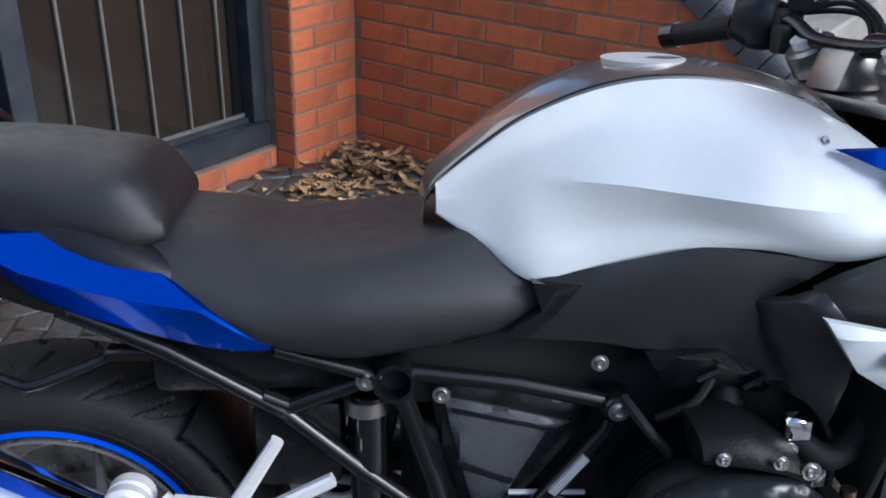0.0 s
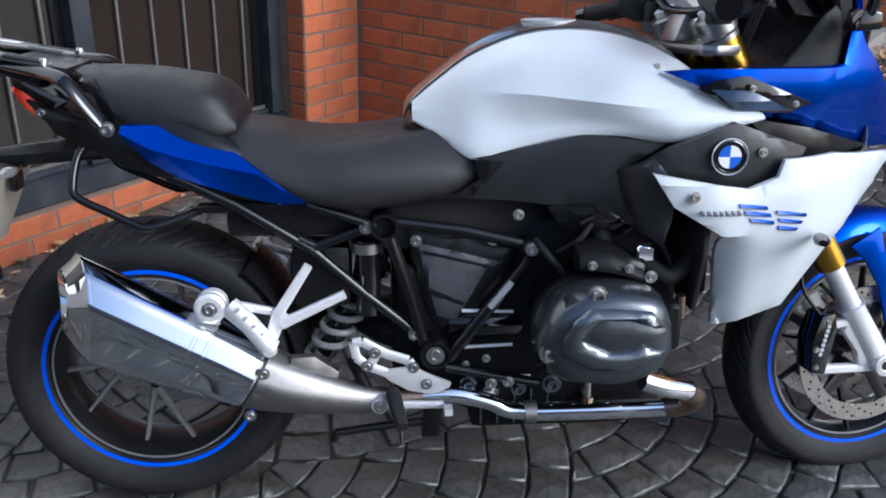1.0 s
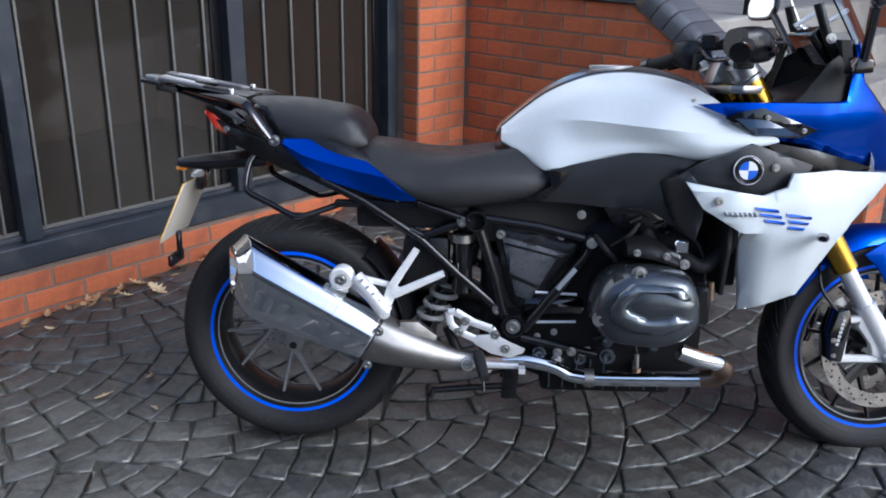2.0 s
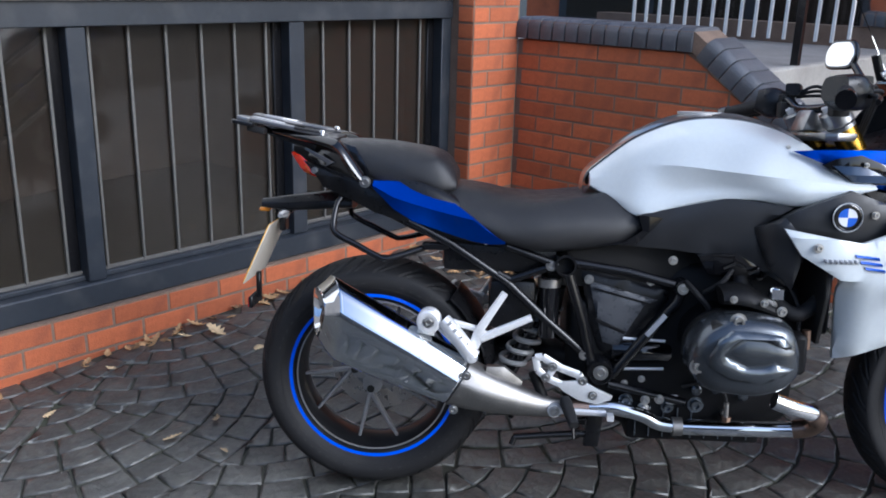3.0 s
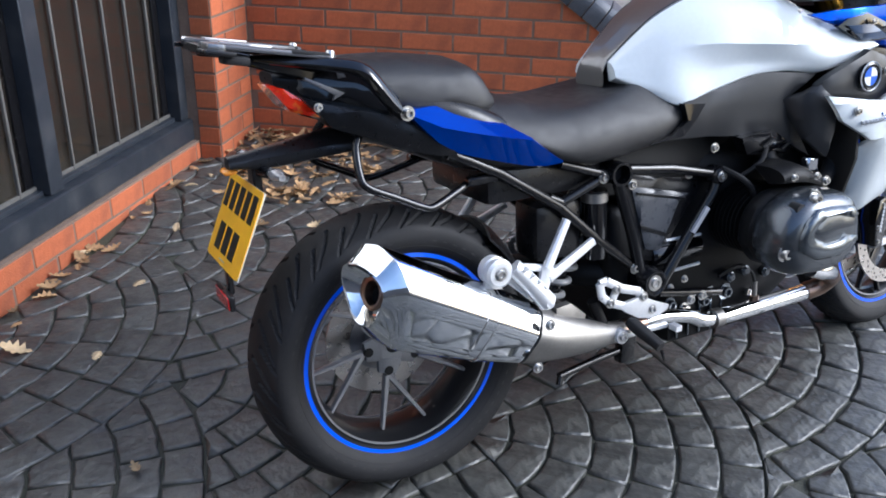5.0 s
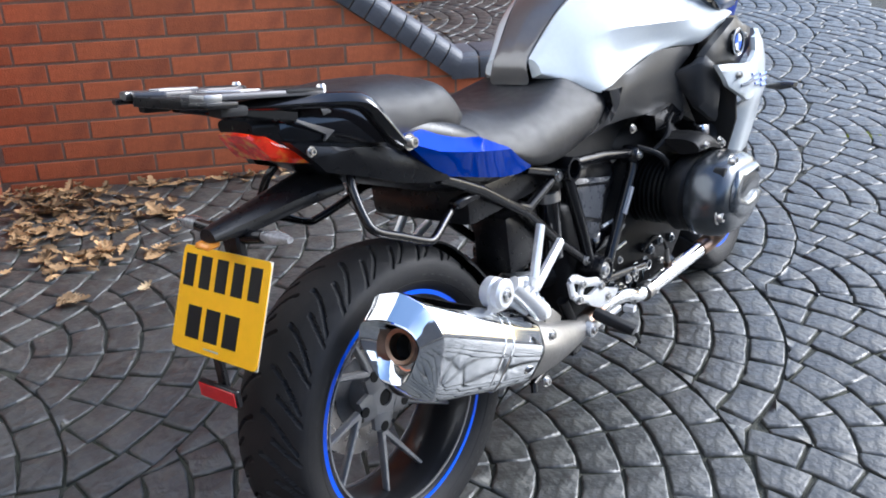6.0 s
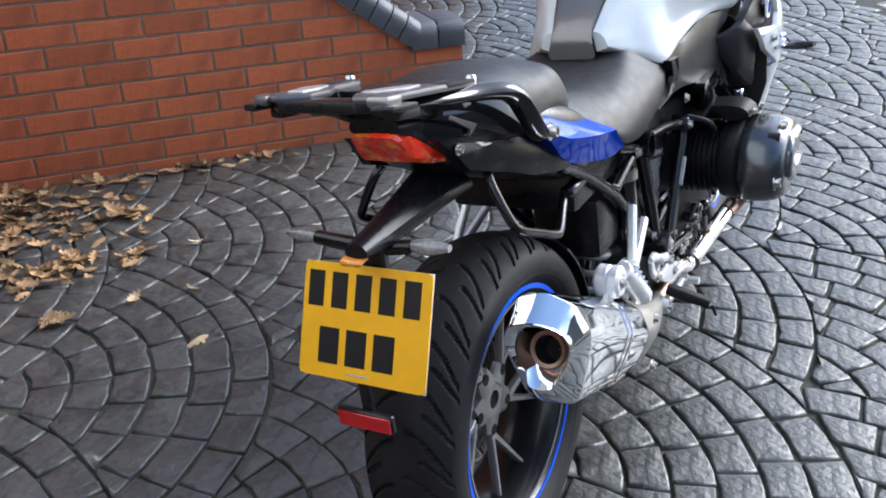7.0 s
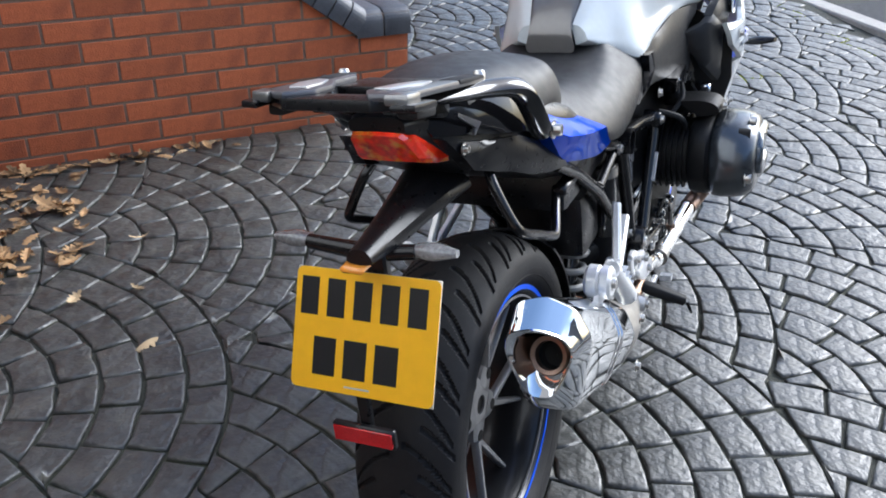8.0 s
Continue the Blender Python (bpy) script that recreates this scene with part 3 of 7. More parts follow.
def wheel(name, centre, half, tyre_prof, seg, count, hub_y, spoke_mat, m=None, turn=0.0):
    R = 0.2285
    rim_prof = [(R, -half), (R + 0.001, -half + 0.006), (R - 0.012, -half + 0.010), (R - 0.022, -half * 0.45), (R - 0.028, 0), (R - 0.022, half * 0.45), (R - 0.012, half - 0.010),
                (R + 0.001, half - 0.006), (R, half), (R - 0.013, half), (R - 0.018, half - 0.006), (R - 0.033, half * 0.5), (R - 0.037, 0), (R - 0.033, -half * 0.5), (R - 0.018, -half + 0.006), (R - 0.013, -half)]
    base = (m or Matrix.Identity(4)) @ Matrix.Translation(centre)
    w = bpart(name, revolved(rim_prof, 96, closed=True), "rim", "dark grey cast wheel with a blue rim stripe", m=base)
    bpart("tyre", tyre_bm(tyre_prof, seg, count), "rubber", "black road tyre with slanting grooves", w)
    wide = max(y for r, y in tyre_prof)
    for s in (-1, 1):
        for r in (0.2445, 0.2765):
            yy = s * (lerp_table(r, sorted((q, y) for q, y in tyre_prof if y > 0 and q < 0.29)) + 0.0006)
            bpart("sidewall_ring", revolved([(r - 0.0012, yy - s * 0.001), (r, yy + s * 0.0008), (r + 0.0012, yy - s * 0.001)], 96), "rubber", parent=w)
        marks = bmesh.new()
        for k in range(64):
            if k % 16 in (0, 1, 2, 11, 12):
                continue
            a = 2 * math.pi * k / 64
            box(marks, (-0.0045, -0.0008, -0.0055), (0.0045, 0.0008, 0.0055), Matrix.Rotation(a, 4, "Y") @ Matrix.Translation((0, s * (wide - 0.0012), 0.2615)))
        tagged(bpart("sidewall_mark", marks, "rubber_mark", parent=w), kind="stuff")
    for s in (-1, 1):
        bpart("rim_stripe", ring_bm(R - 0.0112, R - 0.0010, s * (half + 0.0004), s * (half + 0.0016), 96), "stripe", "bright blue rim stripe", w)
        bpart("rim_edge", ring_bm(R - 0.0255, R - 0.0215, s * (half - 0.0060), s * (half - 0.0030), 96), "spoke", parent=w)
    bpart("hub", revolved([(0.018, hub_y - 0.016), (0.038, hub_y - 0.016), (0.044, hub_y - 0.010), (0.046, hub_y + 0.03), (0.04, 0.06), (0.018, 0.06)], 40, closed=True), "spoke", parent=w)
    bpart("axle_bore", revolved([(0.0, hub_y - 0.012), (0.018, hub_y - 0.012), (0.018, hub_y + 0.01), (0.0, hub_y + 0.01)], 24), "hole", parent=w)
    for k in range(5):
        a = radians(turn + 72 * k)
        sp = bmesh.new()
        knot = (0.066 * math.cos(a), hub_y - 0.006, 0.066 * math.sin(a))
        arm(sp, (0.030 * math.cos(a), hub_y - 0.008, 0.030 * math.sin(a)), knot, 0.030, 0.021, 0.009)
        for da in (2.0, 33.0):
            b = a + radians(da)
            arm(sp, (knot[0] * 1.0 + 0.006 * math.cos(b), knot[1], knot[2] * 1.0 + 0.006 * math.sin(b)), (0.197 * math.cos(b), hub_y - 0.02, 0.197 * math.sin(b)), 0.0078, 0.0040, 0.008)
        bpart("spoke", sp, spoke_mat, parent=w)
        # flat dark disc painted for the shaded hole in the web
        bpart("spoke_hole", revolved([(0.0, hub_y - 0.0165), (0.0105, hub_y - 0.0165), (0.0105, hub_y - 0.012)], 18, Matrix.Translation((0.059 * math.cos(a), 0, 0.059 * math.sin(a)))), "hole", parent=w)
    return w


REAR_TYRE = [(0.2215, -0.070), (0.240, -0.084), (0.262, -0.0905), (0.282, -0.0865), (0.295, -0.072), (0.3065, -0.046), (0.3135, -0.018), (0.3135, 0.018), (0.3065, 0.046), (0.295, 0.072), (0.282, 0.0865), (0.262, 0.0905), (0.240, 0.084), (0.2215, 0.070)]
FRONT_TYRE = [(0.2215, -0.045), (0.238, -0.055), (0.256, -0.060), (0.274, -0.0585), (0.288, -0.045), (0.2965, -0.026), (0.3005, -0.009), (0.3005, 0.009), (0.2965, 0.026), (0.288, 0.045), (0.274, 0.0585), (0.256, 0.060), (0.238, 0.055), (0.2215, 0.045)]
rear = wheel("rear_wheel", (0, 0, 0.315), 0.072, REAR_TYRE, 840, 26, 0.004, "spoke", turn=-105)
bpart("valve", tubed([(0.186, -0.055, -0.05), (0.165, -0.075, -0.045)], 0.005), "bolt", "bright valve stem", rear)
bpart("brake_disc", ring_bm(0.075, 0.1325, 0.050, 0.055), "disc", "bare steel brake disc", rear)
bpart("disc_carrier", revolved([(0.03, 0.048), (0.078, 0.048), (0.078, 0.058), (0.03, 0.058)], 40, closed=True), "spoke", parent=rear)

# -- steering: everything that turns with the bars --
HEAD_Z = Vector((1.125, 0, 0.985))
RAKE = Matrix.Rotation(radians(-28), 4, "Y")
STEER = Matrix.Translation(HEAD_Z) @ RAKE @ Matrix.Rotation(radians(6.0), 4, "Z") @ RAKE.inverted() @ Matrix.Translation(-HEAD_Z)
AX = (1.552, 0, 0.303)
front = wheel("front_wheel", AX, 0.046, FRONT_TYRE, 640, 24, -0.018, "rim", m=STEER, turn=20)
for s in (-1, 1):
    d = bpart("brake_disc", ring_bm(0.122, 0.160, s * 0.062, s * 0.067, 96), "disc", "drilled steel brake disc", front)
    # small black discs stand in for the shade in the drillings
    holes = bmesh.new()
    for k in range(60):
        a = 2 * math.pi * k / 60
        r = (0.132, 0.141, 0.150)[k % 3]
        revolve(holes, [(0.0, s * 0.0675), (0.0032, s * 0.0675), (0.0032, s * 0.066)], 8, Matrix.Translation((r * math.cos(a), 0, r * math.sin(a))))
    bpart("disc_hole", holes, "hole", parent=front)
    for k in range(5):
        a = radians(72 * k + 10)
        bm = arm(bmesh.new(), (0.035 * math.cos(a), s * 0.055, 0.035 * math.sin(a)), (0.126 * math.cos(a), s * 0.063, 0.126 * math.sin(a)), 0.016, 0.013, 0.004)
        bpart("disc_arm", bm, "rim", parent=front)

FORK_TOP, FORK_LOW = Vector((1.126, 0, 1.000)), Vector((1.526, 0, 0.345))


def along(s):
    return FORK_TOP + (FORK_LOW - FORK_TOP) * s


for s in (-1, 1):
    y = s * 0.105
    f0 = bpart("fork_leg", tubed([along(0.0) + Vector((0, y, 0)), along(0.72) + Vector((0, y, 0))], 0.0310, 24), "gold", "gold anodised fork tube", m=STEER)
    bpart("fork_clamp", revolved([(0.020, -0.022), (0.032, -0.022), (0.036, -0.017), (0.036, 0.017), (0.032, 0.022), (0.020, 0.022)], 32, Matrix.Translation(along(-0.030) + Vector((0, y, 0))) @ (FORK_LOW - FORK_TOP).to_track_quat("Y", "Z").to_matrix().to_4x4(), closed=True), "yoke", "silver fork clamp", parent=f0)
    bpart("fork_collar", tubed([along(0.000) + Vector((0, y, 0)), along(0.012) + Vector((0, y, 0))], 0.0330, 24), "yoke", parent=f0)
    bpart("fork_cap", tubed([along(-0.075) + Vector((0, y, 0)), along(0.0) + Vector((0, y, 0))], 0.022, 20), "alu", parent=f0)
    bpart("fork_slider", tubed([along(0.72) + Vector((0, y, 0)), along(0.93) + Vector((0, y, 0))], 0.0225, 24), "alu", "silver fork slider", parent=f0)
    foot = bmesh.new()
    tube(foot, [along(0.86) + Vector((0, y, 0)), along(0.99) + Vector((0, y, 0)), Vector((AX[0], y, AX[2]))], 0.027, 16)
    revolve(foot, [(0.010, y + s * 0.032), (0.024, y + s * 0.032), (0.027, y + s * 0.026), (0.027, y - s * 0.03), (0.010, y - s * 0.03)], 24, Matrix.Translation(AX), closed=True)
    slab([(1.470, 0.432), (1.510, 0.420), (1.546, 0.366), (1.572, 0.326), (1.566, 0.286), (1.540, 0.280), (1.500, 0.303), (1.494, 0.330), (1.456, 0.378)], y - 0.012, y + 0.012, 0.004, bm=foot)
    for q in (((1.470, y, 0.400), (1.420, y, 0.392)), ((1.428, y, 0.396), (1.420, y, 0.300)), ((1.396, y, 0.292), (1.545, y, 0.290))):
        arm(foot, q[0], q[1], 0.010, 0.009, 0.011)
    bpart("fork_foot", foot, "alu", "cast aluminium fork foot", f0)
    bpart("axle_hole", revolved([(0, y + s * 0.0325), (0.0095, y + s * 0.0325), (0.0095, y + s * 0.02)], 16, Matrix.Translation(AX)), "hole", parent=f0)
    cal = slab([(1.385, 0.29), (1.418, 0.285), (1.436, 0.39), (1.428, 0.425), (1.398, 0.42), (1.380, 0.36)], y + s * 0.018, y - s * 0.045, 0.006)
    c0 = bpart("brake_caliper", cal, "gloss", "black radial brake caliper", m=STEER)
    if s < 0:
        bm = bmesh.new()
        for k in range(7):
            box(bm, (-0.004, -0.0012, -0.0040), (0.004, 0.0, 0.0040), Matrix.Translation((1.4005 + 0.0022 * k, y - 0.0192, 0.335 + 0.0105 * k)))
        bpart("caliper_mark", bm, "decal_grey", parent=c0)
    for bx, bz in ((1.395, 0.305), (1.392, 0.345), (1.412, 0.405)):
        bpart("bolt", bolt_bm(bx, y + s * 0.018, bz, 0.005, 0.004, s), "bolt", parent=c0)
    bpart("brake_hose", tubed([(1.405, y, 0.415), (1.36, y, 0.47), (1.352, y * 0.9, 0.52), (1.345, y * 0.8, 0.62)], 0.004, 8, 5), "frame", m=STEER)

# front mudguard
rings = []
for k in range(22):
    a = radians(70 + 80 * k / 21)
    r = 0.330 - 0.012 * abs(k - 9) / 12
    w = 0.072 * (0.35 + 0.65 * math.sin(math.pi * min(1, (k + 2.5) / 14) / 2)) if k < 12 else 0.072 - 0.0016 * (k - 12)
    ring = []
    for q in range(9):
        t = radians(-80 + 160 * q / 8)
        ring.append((AX[0] + (r - 0.055 * (1 - math.cos(t))) * math.cos(a), w * math.sin(t) / math.sin(radians(80)), AX[2] + (r - 0.055 * (1 - math.cos(t))) * math.sin(a)))
    inner = [(AX[0] + (p[0] - AX[0]) * 0.985, p[1] * 0.95, AX[2] + (p[2] - AX[2]) * 0.985) for p in ring]
    rings.append(ring + inner[::-1])
bm = bmesh.new()
rings_to_bm(bm, rings)
guard = bpart("front_mudguard", bm, "blue", "glossy blue front mudguard", m=STEER, sharp=50)
for s in (-1, 1):
    bpart("mudguard_stay", slab([(1.470, 0.560), (1.535, 0.600), (1.560, 0.52), (1.602, 0.395), (1.595, 0.380), (1.575, 0.380), (1.545, 0.470), (1.505, 0.530)], s * 0.078, s * 0.086, 0.003), "blue", parent=guard)
    bpart("bolt", bolt_bm(1.585, s * 0.086, 0.393, 0.005, 0.004, s), "bolt", parent=guard)

# yoke, bars, controls
yoke = bpart("triple_clamp", slab([(1.095, -0.135), (1.12, -0.150), (1.175, -0.135), (1.195, -0.05), (1.195, 0.05), (1.175, 0.135), (1.12, 0.150), (1.095, 0.135), (1.085, 0.0)], 0.0, 0.020, 0.006,
             m=Matrix.Translation((-0.020, 0, 0.962)) @ Matrix.Rotation(radians(90), 4, "X") @ Matrix.Scale(1, 4)), "yoke", "silver cast top yoke", m=STEER)
bpart("bar_riser", slab([(1.06, 0.985), (1.13, 0.985), (1.120, 1.030), (1.080, 1.040)], -0.040, 0.040, 0.010), "yoke", parent=yoke)
for s in (-1, 1):
    fx, fz = (0.008, 0.018) if s < 0 else (0.024, 0.0)
    h = bpart("handlebar", tubed([(1.095, 0, 1.04), (1.10, s * 0.09, 1.045), (1.09 + fx * 0.4, s * 0.17, 1.068 + fz * 0.4), (1.045 + fx * 0.8, s * 0.27, 1.052 + fz * 0.8), (0.997 + fx, s * 0.37, 1.035 + fz)], 0.0115, 14, 6), "frame", "black tapered handlebar", m=STEER)
    bpart("grip", tubed([(1.050 + fx * 0.8, s * 0.262, 1.054 + fz * 0.8), (0.997 + fx, s * 0.37, 1.035 + fz)], 0.0190, 18), "rubber", "ribbed black rubber grip", h)
    bpart("bar_end", tubed([(0.997 + fx, s * 0.371, 1.035 + fz), (0.985 + fx, s * 0.393, 1.031 + fz)], 0.0215, 20), "gloss", parent=h)
    bpart("switch_cube", skin([(-0.030, [(0, 0.020), (0.020, 0.018), (0.026, 0), (0.020, -0.018), (0, -0.020)]), (0.0, [(0, 0.030), (0.026, 0.026), (0.034, 0), (0.026, -0.026), (0, -0.030)]), (0.035, [(0, 0.022), (0.018, 0.018), (0.022, 0), (0.018, -0.018), (0, -0.022)])]),
          "plastic", "black switch housing", h, m=pose(1.073 + fx * 0.6, s * 0.222, 1.062 + fz * 0.6, 0, 10, -25 * s) @ Matrix.Scale(1.40, 4))
    perch = bpart("lever_perch", boxed((1.085, s * 0.185 - 0.024, 1.040), (1.128, s * 0.185 + 0.024, 1.085), 0.008, seg=2), "liner", "black lever perch", h)
    for q in range(3):
        bpart("cable", tubed([(1.115, s * (0.165 + 0.02 * q), 1.075), (1.170 + 0.01 * q, s * (0.135 + 0.012 * q), 1.105 - 0.012 * q), (1.205, s * (0.085 + 0.015 * q), 1.060), (1.190, s * (0.060 + 0.012 * q), 0.975)], 0.0045, 8, 6), "rubber", "black control cable", h)
    bpart("switch_block", boxed((1.075, s * 0.150 - 0.016, 1.020), (1.118, s * 0.150 + 0.016, 1.062), 0.006, seg=2), "liner", parent=h)
    bpart("lever", tubed([(1.105, s * 0.20, 1.058), (1.110 + fx * 0.7, s * 0.26, 1.052 + fz * 0.7), (1.085 + fx, s * 0.34, 1.038 + fz), (1.055 + fx, s * 0.39, 1.028 + fz)], 0.0065, 10, 5), "frame", "black alloy lever", h)
    bpart("reservoir", skin([(-0.035, [(0, 0.020), (0.022, 0.018), (0.025, 0), (0.02, -0.02), (0, -0.022)]), (0.035, [(0, 0.020), (0.022, 0.018), (0.025, 0), (0.02, -0.02), (0, -0.022)])], smooth=True), "plastic", "black fluid reservoir", h, m=pose(1.125, s * 0.175, 1.098, 0, 0, 60 * s) @ Matrix.Scale(0.75, 4))
    # mirror
    mm = bpart("mirror", tubed([(1.354, s * 0.228, 1.045), (1.338, s * 0.285, 1.105), (1.322, s * 0.340, 1.160), (1.315, s * 0.375, 1.190)], 0.0105, 12, 4), "gloss", "black stalked rear-view mirror")
    bpart("mirror_shell", skin([(-0.004, [(0, 0.052), (0.05, 0.048), (0.075, 0.010), (0.062, -0.040), (0, -0.048)]), (0.012, [(0, 0.056), (0.054, 0.051), (0.080, 0.010), (0.066, -0.044), (0, -0.051)]), (0.045, [(0, 0.030), (0.028, 0.026), (0.040, 0.004), (0.030, -0.024), (0, -0.028)])]),
          "gloss", parent=mm, m=pose(1.300, s * 0.390, 1.196 - 0.006 * s, 0, 9, 20 * s) @ Matrix.Scale(0.8, 4))
    bpart("mirror_glass", skin([(-0.0065, [(0, 0.046), (0.045, 0.042), (0.069, 0.008), (0.056, -0.035), (0, -0.042)]), (-0.0042, [(0, 0.047), (0.046, 0.043), (0.070, 0.008), (0.057, -0.036), (0, -0.043)])]),
          "mirror", "silver mirror glass", mm, m=pose(1.300, s * 0.390, 1.196 - 0.006 * s, 0, 9, 20 * s) @ Matrix.Scale(0.8, 4))
    bpart("mirror_foot", slab([(1.325, 1.02), (1.375, 1.025), (1.372, 1.055), (1.335, 1.06)], s * 0.19, s * 0.245, 0.006), "gloss", parent=mm)
bpart("ignition_lock", revolved([(0, -0.03), (0.024, -0.03), (0.028, -0.02), (0.028, 0.02), (0, 0.02)], 24, pose(1.15, 0, 1.03, 0, 0, 0)), "frame", m=STEER)

# cockpit
bpart("cockpit_tray", skin([(1.17, [(0, 0.95), (0.12, 0.95), (0.17, 0.93), (0.19, 0.90), (0.12, 0.87), (0, 0.86)]), (1.30, [(0, 0.985), (0.11, 0.98), (0.165, 0.955), (0.185, 0.91), (0.12, 0.85), (0, 0.84)]), (1.40, [(0, 1.02), (0.08, 1.015), (0.125, 0.985), (0.140, 0.92), (0.10, 0.84), (0, 0.82)]), (1.50, [(0, 0.93), (0.04, 0.925), (0.06, 0.90), (0.07, 0.86), (0.05, 0.80), (0, 0.79)])]), "plastic", "black textured cockpit tray")
dash = bpart("instrument_panel", boxed((-0.012, -0.085, -0.045), (0.030, 0.085, 0.050), 0.012, seg=3), "gloss", "black instrument panel under the screen", m=pose(1.315, 0, 1.075, 0, -38, 0))
bpart("dial", revolved([(0, -0.0145), (0.038, -0.0145), (0.041, -0.012)], 32, pose(0, 0, 0, 0, 0, 90) @ Matrix.Translation((0.035, 0, 0))), "smoke", parent=dash)
bpart("display", boxed((-0.0145, -0.075, -0.035), (-0.0125, -0.005, 0.035), 0.002), "smoke", parent=dash)


def screen_point(p, q):
    """Across (-1 to 1) and up (0 to 1) on the windscreen."""
    w = 0.165 - 0.045 * q
    return (1.462 - 0.150 * q - 0.02 * q * q - 0.070 * p * p, w * p, 1.045 + 0.31 * q - 0.02 * p * p)


rings = []
for j in range(13):
    row = [screen_point(-1 + i / 8, j / 12) for i in range(17)]
    rings.append(row + [(x - 0.0035, y * 0.985, z - 0.001) for x, y, z in row[::-1]])
bm = bmesh.new()
rings_to_bm(bm, rings)
scr = bpart("windscreen", bm, "screen", "clear plastic windscreen")
for s in (-1, 1):
    bpart("screen_arm", tubed([(1.36, s * 0.10, 1.03), (1.315, s * 0.11, 1.10), (1.285, s * 0.105, 1.18)], 0.012, 10, 4), "plastic", "grey screen adjuster arm", scr)
    bpart("screen_link", tubed([(1.30, s * 0.095, 1.13), (1.355, s * 0.10, 1.165)], 0.006, 8), "alu", parent=scr)
    bpart("bolt", bolt_bm(1.318, s * 0.122, 1.10, 0.008, 0.004, s), "bolt", parent=scr)

# -- bodywork --
TANK = [
    (0.545, [(0, 0.876), (0.040, 0.873), (0.058, 0.860), (0.068, 0.845), (0.070, 0.836), (0.050, 0.830)]),
    (0.600, [(0, 0.926), (0.054, 0.920), (0.088, 0.898), (0.110, 0.858), (0.116, 0.815), (0.080, 0.812)]),
    (0.660, [(0, 0.972), (0.075, 0.965), (0.132, 0.934), (0.163, 0.872), (0.160, 0.782), (0.100, 0.790)]),
    (0.745, [(0, 1.012), (0.082, 1.002), (0.148, 0.968), (0.182, 0.914), (0.168, 0.800), (0.100, 0.812)]),
    (0.830, [(0, 1.025), (0.086, 1.015), (0.156, 0.980), (0.196, 0.904), (0.178, 0.818), (0.120, 0.832)]),
    (0.920, [(0, 1.020), (0.086, 1.008), (0.162, 0.970), (0.212, 0.880), (0.194, 0.822), (0.130, 0.840)]),
    (1.000, [(0, 1.000), (0.084, 0.988), (0.164, 0.950), (0.226, 0.850), (0.210, 0.815), (0.150, 0.840)]),
    (1.050, [(0, 0.978), (0.082, 0.966), (0.160, 0.936), (0.228, 0.856), (0.218, 0.828), (0.160, 0.850)]),
    (1.075, [(0, 0.945), (0.080, 0.940), (0.150, 0.920), (0.216, 0.880), (0.214, 0.850), (0.160, 0.870)]),
]
core = [(x, [(y * 0.76, z - 0.016) for y, z in half]) for x, half in TANK[1:-1]]
tank = bpart("fuel_tank", skin(core, 5, 4), "plastic", "fuel tank with pearl white sides and a dark centre strip")
SIDE = [
    (0.545, [(0.042, 0.874), (0.058, 0.870), (0.070, 0.858), (0.073, 0.848), (0.073, 0.840), (0.05, 0.832)]),
    (0.600, [(0.052, 0.922), (0.080, 0.906), (0.098, 0.870), (0.108, 0.842), (0.114, 0.811), (0.08, 0.812)]),
    (0.660, [(0.063, 0.966), (0.102, 0.940), (0.126, 0.897), (0.143, 0.845), (0.158, 0.778), (0.10, 0.790)]),
    (0.745, [(0.076, 1.003), (0.128, 0.967), (0.167, 0.903), (0.161, 0.850), (0.166, 0.800), (0.10, 0.812)]),
    (0.830, [(0.083, 1.016), (0.146, 0.976), (0.194, 0.897), (0.180, 0.858), (0.180, 0.823), (0.12, 0.830)]),
    (0.920, [(0.086, 1.009), (0.163, 0.968), (0.222, 0.890), (0.210, 0.856), (0.196, 0.828), (0.13, 0.840)]),
    (1.000, [(0.090, 0.987), (0.167, 0.950), (0.230, 0.883), (0.236, 0.850), (0.212, 0.818), (0.15, 0.840)]),
    (1.050, [(0.104, 0.962), (0.172, 0.933), (0.233, 0.879), (0.240, 0.852), (0.222, 0.826), (0.16, 0.850)]),
    (1.090, [(0.165, 0.927), (0.200, 0.909), (0.235, 0.875), (0.241, 0.856), (0.229, 0.838), (0.18, 0.855)]),
    (1.130, [(0.203, 0.898), (0.216, 0.889), (0.237, 0.872), (0.241, 0.861), (0.234, 0.850), (0.205, 0.860)]),
    (1.182, [(0.226, 0.874), (0.231, 0.872), (0.238, 0.868), (0.2385, 0.867), (0.237, 0.865), (0.229, 0.866)]),
]
for s in (-1, 1):
    bpart("tank_side", skin([(x, [(s * y, z) for y, z in half]) for x, half in SIDE], 6, 5, mirror=False, kink=2), "white", "pearl white creased tank side", tank, sharp=20)
strip = []
for (x, half), (_, side) in zip(TANK[:8], SIDE[:8]):
    zt, (w1, z1) = half[0][1], side[0]
    strip.append((x, [(0, zt + 0.003), (w1 * 0.5, zt + (z1 - zt) * 0.30 + 0.003), (w1 * 0.86, z1 + 0.0045), (w1 + 0.003, z1 + 0.001), (w1 - 0.002, z1 - 0.012), (0.02, zt - 0.014)]))
strip[0] = (0.5405, [(y, z - 0.004) for y, z in strip[0][1]])
strip.insert(0, (0.529, [(y * 1.15, z - 0.038) for y, z in strip[0][1]]))
bpart("tank_strip", skin(strip, 6, 3), "grey_paint", "dark grey centre strip", tank)
